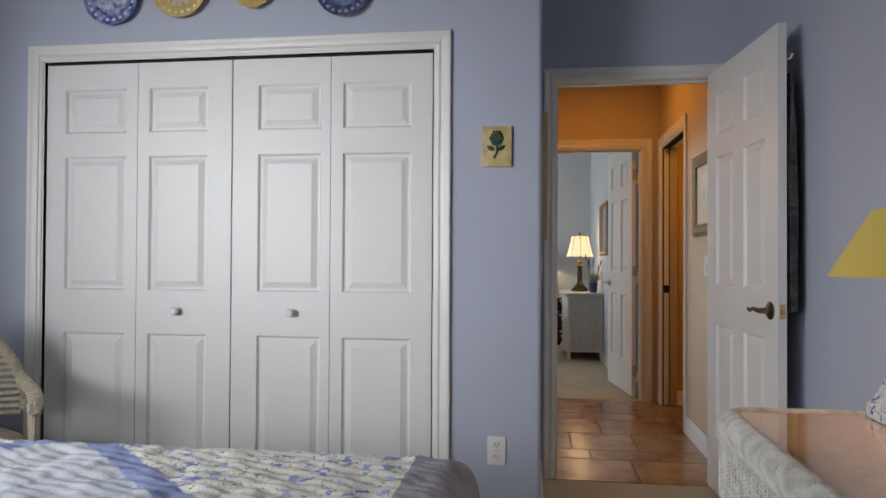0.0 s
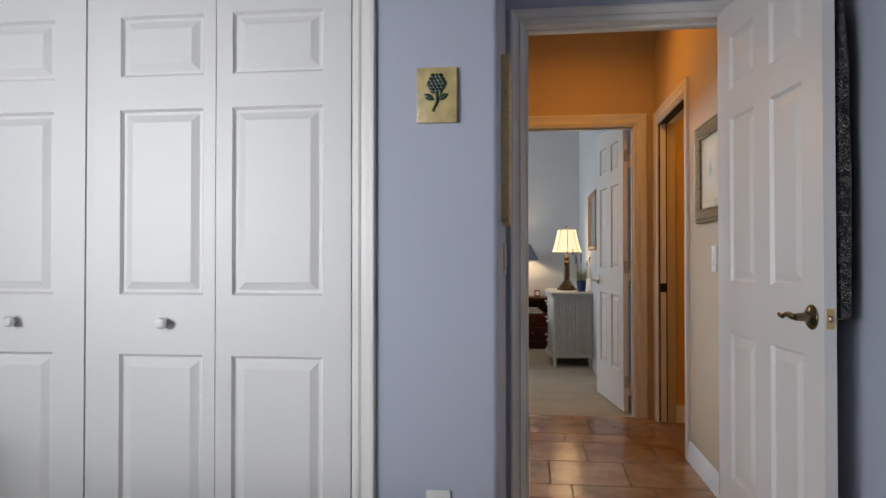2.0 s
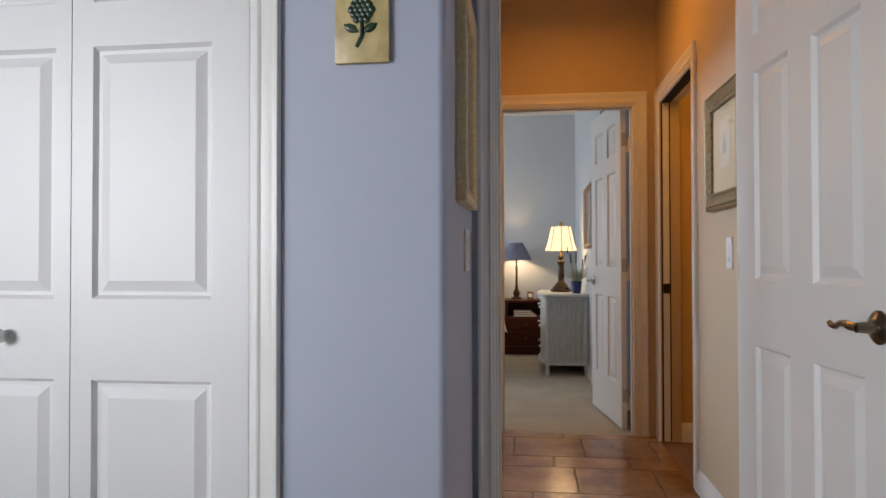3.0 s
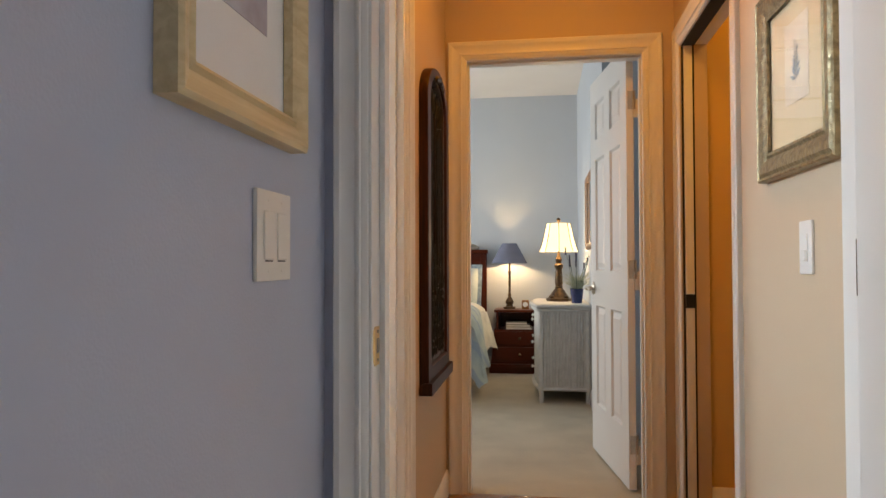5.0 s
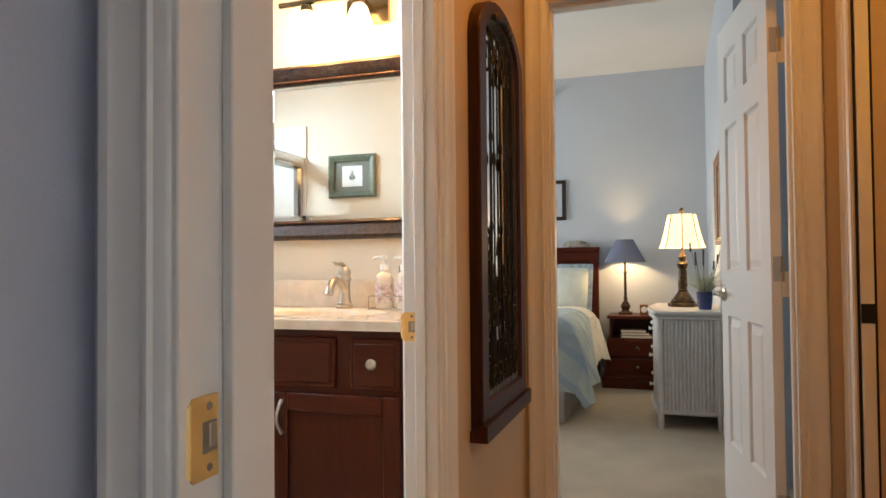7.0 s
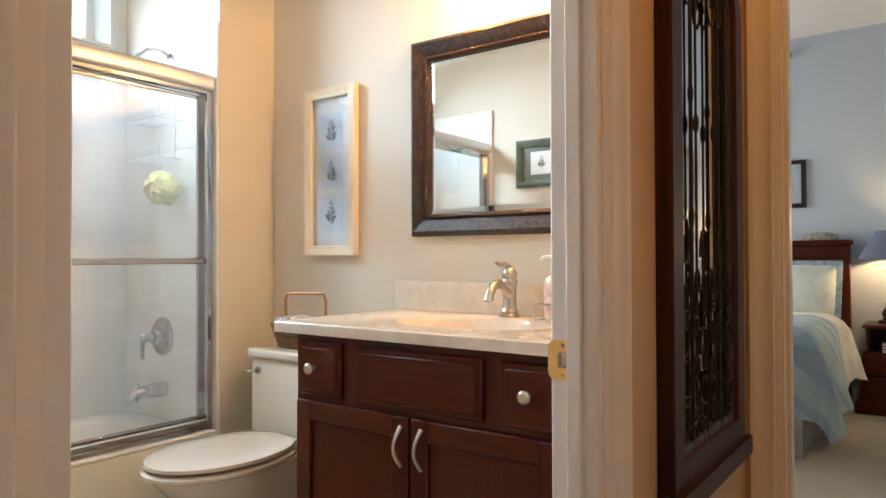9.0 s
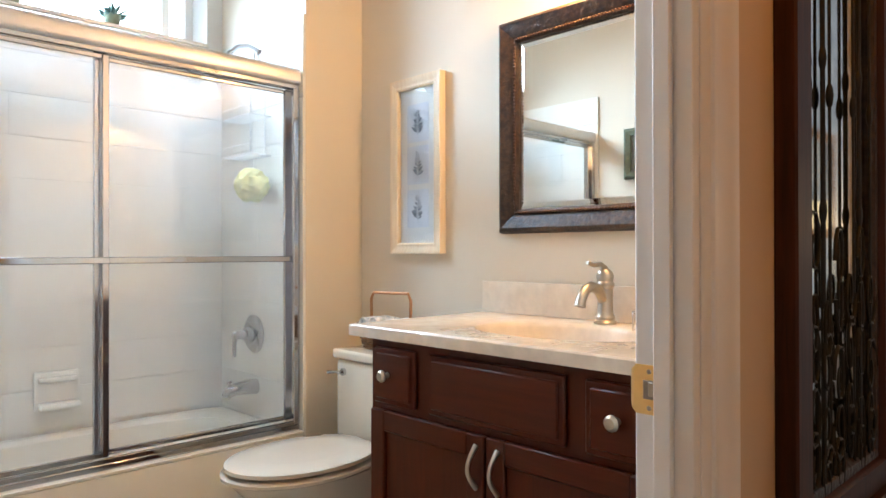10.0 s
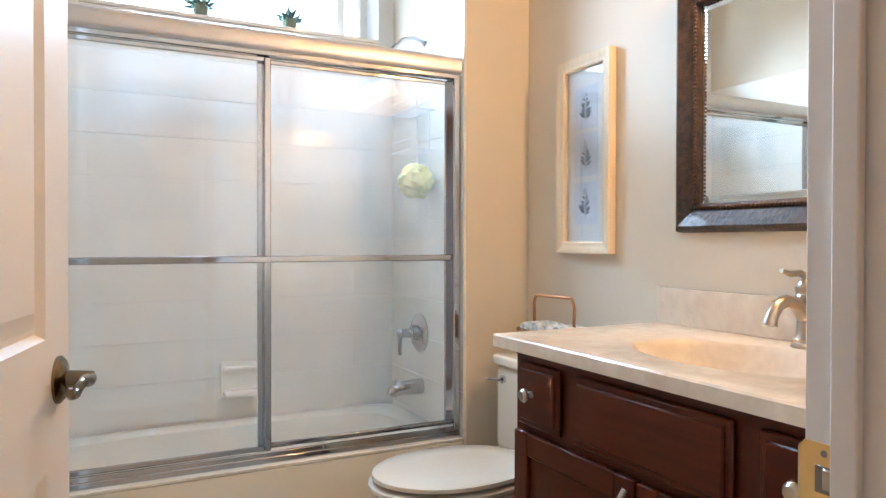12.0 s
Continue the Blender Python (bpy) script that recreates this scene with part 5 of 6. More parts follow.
part("outer_frame", arch_band(0.0, 0.072, HL + 0.001, HL + 0.036), MAHOG, ap, "dark mahogany arched frame")
part("inner_frame", arch_band(0.069, 0.096, HL + 0.001, HL + 0.024), DKFRAME, ap, "carved inner moulding")
part("ledge", bar([(0, 0), (0.03, 0), (0.045, 0.02), (0.045, 0.05), (0, 0.05)], (HL + 0.001, AY0 - 0.012, AZ0 - 0.028), (0, 1, 0), (0, 0, 1), (1, 0, 0), AY1 - AY0 + 0.024), MAHOG, ap)
bm = bmesh.new()
bm.faces.new([bm.verts.new((HL + 0.006, y, z)) for y, z in arch(0.06)])
bmesh.ops.recalc_face_normals(bm, faces=bm.faces)
for f in bm.faces:
    if f.normal.x < 0:
        f.normal_flip()
part("mirror_glass", bm, mat("dark_mirror", (0.70, 0.70, 0.68), 0.04, metal=1.0, var=0.2, scale=12), ap, "dark old mirror glass", soft=False)
xi = HL + 0.018
for k, (f, r) in enumerate(((0.06, 0.0030), (0.24, 0.0045), (0.33, 0.0030), (0.67, 0.0030), (0.76, 0.0045), (0.94, 0.0030))):
    y = AY0 + 0.08 + f * (AY1 - AY0 - 0.16)
    part("iron_bar", tube([(xi, y, AZ0 + 0.075), (xi, y, AZS - 0.02 + 0.10 * math.sin(math.pi * (0.1 + 0.8 * f)))], r, 8), IRON, ap)
    for z in ((1.44, 1.17) if k in (1, 4) else (1.38,)):
        part("collar", lathe([(0.004, -0.020), (0.006, -0.012), (0.007, 0), (0.006, 0.012), (0.004, 0.020)], 8, (xi, y, z)), IRON, ap)
scrolls = random.Random(5)
for k in range(6):
    y = AY0 + 0.12 + k * (AY1 - AY0 - 0.24) / 5
    for z0, sg in ((0.72, 1), (0.80, -1), (0.89, 1), (0.99, -1), (1.10, 1), (1.70, -1)):
        if z0 == 1.10 and k % 2 or z0 == 1.70 and k in (0, 5):
            continue
        wide, lift = scrolls.uniform(0.6, 1.15), scrolls.uniform(-0.03, 0.03)
        pts = [(xi + 0.004, y + (0.040 - 0.0028 * i) * 0.9 * math.cos(0.62 * i) * (1 if k % 2 else -1) * wide, z0 + lift + sg * (0.05 - 0.003 * i) * math.sin(0.62 * i) * 1.4) for i in range(13)]
        part("scroll", tube(pts, [0.0040 - 0.00012 * i for i in range(13)], 6), IRON, ap)
part("crest", joined(*[moved(lathe([(0.001, 0), (0.016, 0.004), (0.012, 0.012), (0.001, 0.016)], 10), pose(HL + 0.033, cy + dy, AZ1 - 0.03 - abs(dy) * 0.25, 0, 90, 0)) for dy in (-0.09, -0.06, -0.03, 0, 0.03, 0.06, 0.09)]), DKFRAME, ap, "carved leaf crest")

# hall and side room ceiling lamps
for n, x, y in (("ceiling_lamp", 0.58, 4.75), ("ceiling_lamp", 1.9, 4.85)):
    cl = thing(n, "flush ceiling lamp with a lit glass bowl", "ceiling lamp", "ceiling lamps")
    part("canopy", lathe([(0.001, 0), (0.09, 0), (0.085, -0.03), (0.001, -0.032)], 24, (x, y, H - 0.001)), BRONZE, cl)
    b = part("bowl", lathe([(0.14, -0.035), (0.12, -0.08), (0.07, -0.115), (0.001, -0.125)], 24, (x, y, H), cap=False), glowing("amber_glass", (0.8, 0.6, 0.3), (1.0, 0.55, 0.2), 1.2), cl)
    b.visible_shadow = False

# bed
QUILTB = mat("blue_quilt_band", (0.36, 0.42, 0.68), 0.9, var=0.25, scale=40, tint=(0.27, 0.33, 0.60), bump=0.5, bump_scale=70)


def floral(name, ground, spots):
    """Cloth with scattered printed blossoms: cells of a Voronoi field coloured by cell."""
    m = mat(name, ground, 0.9, var=0.08, scale=14, bump=0.5, bump_scale=90)
    nt = m.node_tree
    p = nt.nodes["Principled BSDF"]
    L = nt.links.new
    col = p.inputs["Base Color"].links[0].from_socket
    co = nt.nodes.new("ShaderNodeTexCoord")
    for sc, thr, cols in spots:
        v = nt.nodes.new("ShaderNodeTexVoronoi")
        v.inputs["Scale"].default_value = sc
        nz = nt.nodes.new("ShaderNodeTexNoise")
        nz.inputs["Scale"].default_value = sc * 2.5
        mixv = nt.nodes.new("ShaderNodeMixRGB")
        mixv.inputs["Fac"].default_value = 0.06
        L(co.outputs["Object"], mixv.inputs["Color1"])
        L(co.outputs["Object"], nz.inputs["Vector"])
        L(nz.outputs["Color"], mixv.inputs["Color2"])
        L(mixv.outputs["Color"], v.inputs["Vector"])
        lt = nt.nodes.new("ShaderNodeMath")
        lt.operation, lt.inputs[1].default_value = "LESS_THAN", thr
        L(v.outputs["Distance"], lt.inputs[0])
        ramp = nt.nodes.new("ShaderNodeValToRGB")
        ramp.color_ramp.elements[0].color, ramp.color_ramp.elements[1].color = (*cols[0], 1), (*cols[1], 1)
        sep = nt.nodes.new("ShaderNodeSeparateColor")
        L(v.outputs["Color"], sep.inputs["Color"])
        L(sep.outputs["Red"], ramp.inputs["Fac"])
        mx = nt.nodes.new("ShaderNodeMixRGB")
        L(lt.outputs["Value"], mx.inputs["Fac"])
        L(col, mx.inputs["Color1"])
        L(ramp.outputs["Color"], mx.inputs["Color2"])
        col = mx.outputs["Color"]
    L(col, p.inputs["Base Color"])
    return m


QUILTF = floral("floral_quilt", (0.92, 0.90, 0.81), ((15, 0.26, ((0.92, 0.86, 0.68), (0.86, 0.87, 0.74))), (20, 0.29, ((0.22, 0.28, 0.64), (0.48, 0.54, 0.74))), (27, 0.21, ((0.20, 0.32, 0.20), (0.42, 0.50, 0.34))), (31, 0.18, ((0.16, 0.20, 0.52), (0.30, 0.36, 0.66)))))
QUILTC = mat("pale_lilac_quilt", (0.80, 0.81, 0.84), 0.9, var=0.12, scale=9, tint=(0.60, 0.66, 0.76), bump=0.5, bump_scale=80)
QUILTG = mat("grey_quilt_border", (0.46, 0.45, 0.50), 0.9, var=0.1, scale=20, bump=0.6, bump_scale=80)


def drape(e, r):
    if e <= 0:
        return 0.0, 0.0
    q = r * math.pi / 2
    return (r * math.sin(e / r), r * (1 - math.cos(e / r))) if e < q else (r, r + e - q)


def cloth(x0, x1, y0, y1, top, r, hang, sides, puff, step=0.02):
    """Points of a cloth laid over a bed and hanging at the named sides."""
    ex0, ex1, ey1 = (hang if c in sides else 0.0 for c in "lrf")
    xs = np.arange(x0 - ex0, x1 + ex1 + 1e-6, step)
    ys = np.arange(y0, y1 + ey1 + 1e-6, step)
    grid = []
    for x in xs:
        row = []
        for y in ys:
            ox, dx = drape(max(x0 - x, x - x1), r)
            oy, dy = drape(y - y1, r)
            px = x if x0 <= x <= x1 else (x0 - ox if x < x0 else x1 + ox)
            py = y if y <= y1 else y1 + oy
            z = top - max(dx, dy) - 0.25 * min(dx, dy) + puff(x, y)
            if dx > r:
                px += (1 if x > x1 else -1) * 0.012 * math.sin(y * 14 + 1)
            if dy > r:
                py += 0.012 * math.sin(x * 15)
            row.append((px, py, z))
        grid.append(row)
    return xs, ys, grid


def cloth_mesh(xs, ys, grid, keep):
    bm = bmesh.new()
    vs = {}

    def v(i, j):
        if (i, j) not in vs:
            vs[i, j] = bm.verts.new(grid[i][j])
        return vs[i, j]
    for i in range(len(xs) - 1):
        for j in range(len(ys) - 1):
            if keep((xs[i] + xs[i + 1]) / 2, (ys[j] + ys[j + 1]) / 2):
                bm.faces.new((v(i, j), v(i + 1, j), v(i + 1, j + 1), v(i, j + 1)))
    bmesh.ops.recalc_face_normals(bm, faces=bm.faces)
    return bm


def puff1(x, y):
    w = noise.noise(Vector((x * 7, y * 7, 0))) * 2.4 + noise.noise(Vector((x * 21, y * 21, 4))) * 0.8
    q = 0.0050 * abs(math.sin((y * 0.85 + x * 0.3) * 88 + w)) + 0.008 * noise.noise(Vector((x * 16, y * 16, 1)))
    return q - 0.004


bed = thing("bed", "bed with a box base under a floral quilt", "bed")
part("mattress", bx((-1.62, -1.95, 0.30), (-0.10, 1.60, 0.575), 0.05, 3), mat("white_sheet", (0.74, 0.73, 0.70), 0.9, var=0.05), bed)
part("base", bx((-1.60, -1.93, 0.06), (-0.12, 1.58, 0.30), 0.02, 2), mat("cream_bed_skirt", (0.66, 0.56, 0.38), 0.9, var=0.08, scale=20, bump=0.4, bump_scale=40), bed)
for x in (-1.55, -0.17):
    for y in (-1.85, 1.50):
        part("foot", lathe([(0.02, FL), (0.028, 0.06)], 12, (x, y, 0)), MAHOG, bed)
qt = thing("quilt", "puffy floral patchwork quilt with a blue diamond band", "quilt")
xs, ys, grid = cloth(-1.66, -0.16, -0.6, 1.60, 0.605, 0.10, 0.30, "lrf", puff1, 0.009)


def diamond(x, y):
    return min((x + 1.18) * -0.66 + (y - 1.71) * -0.75, (x + 1.18) * 0.5 + (y - 1.71) * -0.86)


part("floral_field", cloth_mesh(xs, ys, grid, lambda x, y: diamond(x, y) < 0 and x < -0.22), QUILTF, qt, "cream cloth with blue and green blossoms")
part("diamond_band", cloth_mesh(xs, ys, grid, lambda x, y: 0 <= diamond(x, y) < 0.07 and x < -0.22), QUILTB, qt, "plain blue band")
part("centre_field", cloth_mesh(xs, ys, grid, lambda x, y: diamond(x, y) >= 0.07 and x < -0.22), QUILTC, qt, "pale lilac centre")
part("border", cloth_mesh(xs, ys, grid, lambda x, y: x >= -0.22), QUILTG, qt, "grey border")

# wicker chair by the closet
ch = thing("wicker_chair", "cream painted wicker armchair with a rounded back", "chair", "", "", (-2.19, 2.12, 0), 40)
rim = [(0.33 * math.cos(radians(a)), 0.26, 0.42 + 0.44 * math.sin(radians(a)) ** 0.8) for a in range(4, 177, 8)]
part("back_rim", braid(rim, 0.022), WICKT, ch, "braided rim")
for k in range(13):
    z = 0.46 + 0.028 * k
    w = 0.31 * math.sqrt(max(0.0, 1 - ((z - 0.42) / 0.44) ** 2.4))
    part("back_band", tube([(-w, 0.262, z), (-w * 0.5, 0.275, z + 0.004), (0, 0.28, z), (w * 0.5, 0.275, z + 0.004), (w, 0.262, z)], 0.011, 7), WICKT, ch)
part("seat", lathe([(0.001, 0.36), (0.30, 0.36), (0.32, 0.375), (0.32, 0.405), (0.29, 0.42), (0.001, 0.43)], 32), WICKT, ch)
for sx in (-1, 1):
    part("arm", braid([(sx * 0.32, 0.24, 0.60), (sx * 0.35, 0.10, 0.575), (sx * 0.36, -0.10, 0.57), (sx * 0.35, -0.24, 0.56)], 0.028), WICKT, ch, "braided arm")
    part("arm_panel", joined(*[tube([(sx * 0.345, -0.22 + 0.06 * i, 0.40), (sx * 0.35, -0.22 + 0.06 * i, 0.57)], 0.012, 6) for i in range(8)]), WICKT, ch)
    for y in (-0.22, 0.22):
        part("leg", tube([(sx * 0.27, y * 0.95, 0.37), (sx * 0.29, y, FL)], [0.022, 0.017], 10), WICKT, ch)

# wicker desk with a glass top
dk = thing("wicker_desk", "white wicker desk with a glass top", "desk")
DX0, DX1, DY0, DY1, DZ = 0.536, 1.165, 0.35, 1.640, 0.745


def desk_edge(n=24):
    """Plan of the top: a rounded back corner and a front that bows out towards the middle."""
    pts = [(DX1, DY1)]
    for i in range(7):
        a = radians(90 + 15 * i)
        pts.append((DX0 + 0.09 + 0.09 * math.cos(a), DY1 - 0.09 + 0.09 * math.sin(a)))
    for i in range(1, n):
        f = i / n
        pts.append((DX0 + 0.035 * math.sin(math.pi * f) ** 0.6 * -0.3 + 0.0, DY1 - 0.09 - (DY1 - DY0 - 0.09) * f))
    return pts + [(DX0, DY0), (DX1, DY0)]


edge = desk_edge()
part("top", prism([(max(x, DX0 + 0.01), y) for x, y in edge], DZ - 0.03, DZ - 0.006), WICK, dk)


def resampled(points, step):
    """Points at even steps along a line."""
    out, carry = [Vector(points[0])], 0.0
    for a, b in zip(points, points[1:]):
        a, b = Vector(a), Vector(b)
        d, n = carry, (b - a).length
        while d + step <= n + 1e-9:
            d += step
            out.append(a.lerp(b, min(1.0, d / max(n, 1e-9))))
        carry = d - n
    return out


# a rolled rim of fine woven rows, round the back and the front edge of the top
ROLL = [(0.046, 0.013), (0.037, 0.017), (0.028, 0.018), (0.019, 0.015), (0.010, 0.009), (0.004, 0.001), (0.000, -0.009), (0.001, -0.020), (0.005, -0.031), (0.008, -0.042)]
line = edge[1:-1]


def inset(d):
    out = []
    for i, (x, y) in enumerate(line):
        a, b = Vector(line[max(i - 1, 0)]), Vector(line[min(i + 1, len(line) - 1)])
        t = (b - a).normalized()
        out.append((x - t.y * d, y + t.x * d))
    return out


rows = []
fine = [ROLL[0]]
for a, b in zip(ROLL, ROLL[1:]):
    fine += [((a[0] + b[0]) / 2, (a[1] + b[1]) / 2), b]
for k, (d, z) in enumerate(fine):
    pts = resampled([(x, y, DZ + z) for x, y in inset(d)], 0.0032)
    rows.append(tube(pts, [0.0042 if (i + 2 * k) % 4 < 2 else 0.0020 for i in range(len(pts))], 5))
    back = resampled([(edge[0][0] - 0.004, DY1 - d, DZ + z), (edge[1][0], DY1 - d, DZ + z)], 0.0032)
    rows.append(tube(back, [0.0042 if (i + 2 * k) % 4 < 2 else 0.0020 for i in range(len(back))], 5))
tagged(part("top_rim", joined(*rows), WICK, dk, "rolled rim of finely woven wicker"), kind="stuff")
weave = []
for i in range(96):
    y = DY1 - 0.045 - i * 0.0125
    weave.append(tube([(DX0 + 0.010 + 0.002 * (i % 2), y, DZ - 0.20), (DX0 + 0.010 + 0.002 * (i % 2), y, DZ - 0.04)], 0.0034, 5))
for i in range(42):
    x = DX0 + 0.04 + i * 0.0125
    weave.append(tube([(x, DY1 - 0.010 - 0.002 * (i % 2), DZ - 0.20), (x, DY1 - 0.010 - 0.002 * (i % 2), DZ - 0.04)], 0.0034, 5))
for k in range(17):
    z = DZ - 0.195 + 0.0092 * k
    weave.append(tube([(DX0 + 0.008 + 0.004 * ((i + k) % 2), DY1 - 0.045 - i * 0.0125, z) for i in range(96)], 0.0030, 4))
tagged(part("woven_apron", joined(*weave), WICK, dk, "fine woven wicker apron"), kind="stuff")
for x in (DX0 + 0.038, DX1 - 0.04):
    for y in (DY0 + 0.05, DY1 - 0.05):
        part("leg", tube([(x, y, FL), (x, y, 0.3), (x, y, DZ - 0.035)], [0.020, 0.026, 0.030], 12), WICK, dk, "wrapped wicker leg")
g = part("glass_top", prism([(DX1 - 0.01, DY1 - 0.044)] + inset(0.044) + [(DX1 - 0.01, DY0)], DZ + 0.010, DZ + 0.016), TINT, dk, "clear glass sheet", soft=False)
g.visible_shadow = False
part("top_weave", prism([(DX1 - 0.004, DY1 - 0.02)] + inset(0.02) + [(DX1 - 0.004, DY0)], DZ - 0.006, DZ + 0.009), mat("tan_woven_top", (0.72, 0.49, 0.29), 0.5, var=0.1, scale=30, bump=0.5, bump_scale=200), dk)

lamp = thing("desk_lamp", "blue and white china lamp with a yellow shade", "lamp", "", "", (0.952, 1.50, DZ + 0.016))
CHINA = floral("blue_and_white_china", (0.74, 0.74, 0.72), ((34, 0.34, ((0.03, 0.05, 0.30), (0.10, 0.14, 0.45))), (60, 0.24, ((0.03, 0.05, 0.30), (0.06, 0.09, 0.38)))))
part("foot", joined(bx((-0.080, -0.080, 0.0), (0.080, 0.080, 0.03), 0.008, 2)), CHINA, lamp)
bm = bmesh.new()
secs = [(0.076, 0.03), (0.064, 0.05), (0.046, 0.10), (0.040, 0.16), (0.034, 0.20), (0.045, 0.22), (0.034, 0.235)]
rows = [[bm.verts.new((sx * w, sy * w, z)) for sx, sy in ((-1, -1), (1, -1), (1, 1), (-1, 1))] for w, z in secs]
for a, b in zip(rows, rows[1:]):
    for i in range(4):
        bm.faces.new((a[i], a[(i + 1) % 4], b[(i + 1) % 4], b[i]))
bm.faces.new(rows[-1])
bmesh.ops.recalc_face_normals(bm, faces=bm.faces)
part("body", bm, CHINA, lamp)
part("neck", lathe([(0.022, 0.235), (0.026, 0.245), (0.010, 0.255), (0.008, 0.34)], 16), BRASS, lamp)
SHADEY = mat("yellow_lamp_shade", (0.80, 0.58, 0.14), 0.8, var=0.05, scale=10, bump=0.2, bump_scale=200)
part("shade", lathe([(0.180, 0.335), (0.182, 0.335), (0.090, 0.49), (0.088, 0.49), (0.180, 0.335)], 40, cap=False), SHADEY, lamp, "plain yellow cone shade")

# robe on the back of the entry door
rb = thing("hanging_robe", "black robe with small white flowers on a door hook", "robe")
door_m = pose(0.978, DW - 0.014, 0.012, 0, 0, -84.8)
bm = bmesh.new()
rows = []
for j in range(22):
    z = 0.915 + 0.96 * j / 21
    w = 0.20 - 0.07 * (j / 21) ** 3
    row = []
    for i in range(28):
        a = 2 * math.pi * i / 28
        x = 0.655 + w * math.cos(a)
        y = 0.064 + 0.022 * math.sin(a) * (1 + 0.2 * math.sin(5 * a + 3 * z))
        row.append(bm.verts.new((min(x, 0.806), y, z)))
    rows.append(row)
for a, b in zip(rows, rows[1:]):
    for i in range(28):
        bm.faces.new((a[i], a[(i + 1) % 28], b[(i + 1) % 28], b[i]))
bm.faces.new(rows[-1])
bm.faces.new(rows[0][::-1])
bmesh.ops.recalc_face_normals(bm, faces=bm.faces)
part("cloth", moved(bm, door_m), floral("black_floral_cloth", (0.012, 0.012, 0.014), ((75, 0.30, ((0.55, 0.54, 0.52), (0.22, 0.22, 0.24))),)), rb)
part("hook", moved(joined(tube([(0.60, 0.036, 1.84), (0.60, 0.062, 1.835), (0.60, 0.068, 1.81), (0.60, 0.06, 1.80)], 0.005, 8), tube([(0.74, 0.034, 1.93), (0.805, 0.05, 1.93), (0.812, 0.056, 1.945)], 0.005, 8), bx((0.50, 0.034, 1.86), (0.72, 0.040, 1.94), 0.003)), door_m), PALEWOOD, rb, "pale wooden hook rail")

# ---- guest bedroom ----
NAVY = mat("slate_blue_shade", (0.15, 0.17, 0.25), 0.8, var=0.06, bump=0.2, bump_scale=200)
LITSHADE = glowing("lit_cream_shade", (0.74, 0.66, 0.48), (1.0, 0.76, 0.42), 1.25)
LAMPBR = mat("carved_bronze_lamp", (0.10, 0.06, 0.03), 0.35, metal=0.6, var=0.5, scale=40, bump=0.6, bump_scale=70, tint=(0.03, 0.02, 0.012))
DRX0, DRX1, DRY0, DRY1, DRZ = 0.462, 0.884, 7.80, 8.74, 0.740

WICKG = mat("fine_white_wicker", (0.62, 0.61, 0.58), 0.6, var=0.05, scale=20, bump=0.25, bump_scale=160)
dr = thing("wicker_dresser", "white wicker dresser with a bowed front", "dresser")


def bow(off=0.0, n=12):
    pts = [(DRX1, DRY0 - off), (DRX0 + 0.03 - off, DRY0 - off)]
    for i in range(1, n):
        f = i / n
        pts.append((DRX0 + 0.03 - off - 0.05 * math.sin(math.pi * f), DRY0 - off + (DRY1 - DRY0 + 2 * off) * f))
    return pts + [(DRX0 + 0.03 - off, DRY1 + off), (DRX1, DRY1 + off)]


part("body", prism(bow(), 0.065, DRZ - 0.04), WICKG, dr)
part("top", prism(bow(0.018), DRZ - 0.03, DRZ), WICKG, dr, "woven wicker top")
part("top_rim", joined(braid([(x, y, DRZ - 0.015) for x, y in bow(0.02)], 0.016, 3, 24), braid([(x, y, DRZ - 0.045) for x, y in bow(0.012)], 0.014, 3, 24)), WICKG, dr, "braided wicker rim")
part("bottom_rim", braid([(x, y, 0.075) for x, y in bow(0.006)], 0.016, 3, 24), WICKG, dr, "braided wicker rim")
for i in range(18):
    x = DRX0 + 0.045 + i * 0.0238
    part("reed", tube([(x, DRY0 - 0.004, 0.085), (x, DRY0 - 0.004, DRZ - 0.06)], 0.0105, 8), WICKG, dr)
for x, y in ((DRX0 + 0.035, DRY0 + 0.01), (DRX1 - 0.02, DRY0 + 0.01), (DRX0 + 0.035, DRY1 - 0.02), (DRX1 - 0.02, DRY1 - 0.02)):
    part("post", tube([(x, y - 0.012, FL), (x, y - 0.012, 0.12), (x, y - 0.012, DRZ - 0.05)], [0.018, 0.022, 0.022], 10), WICKG, dr, "wrapped wicker corner post")
for z0, z1 in ((0.13, 0.31), (0.33, 0.51), (0.53, 0.68)):
    f = [(x - 0.014, y) for x, y in bow(-0.05)[1:-1]]
    d = part("drawer", prism(f + [(x + 0.012, y) for x, y in f[::-1]], z0, z1), WICKG, dr, "bowed wicker drawer front")
    for yy in (8.02, 8.52):
        part("knob", moved(lathe([(0.001, 0), (0.008, 0), (0.008, 0.014), (0.016, 0.022), (0.001, 0.032)], 12), pose(DRX0 - 0.012, yy, (z0 + z1) / 2, 0, -90, 0)), PLASTIC, d, "round white knob")

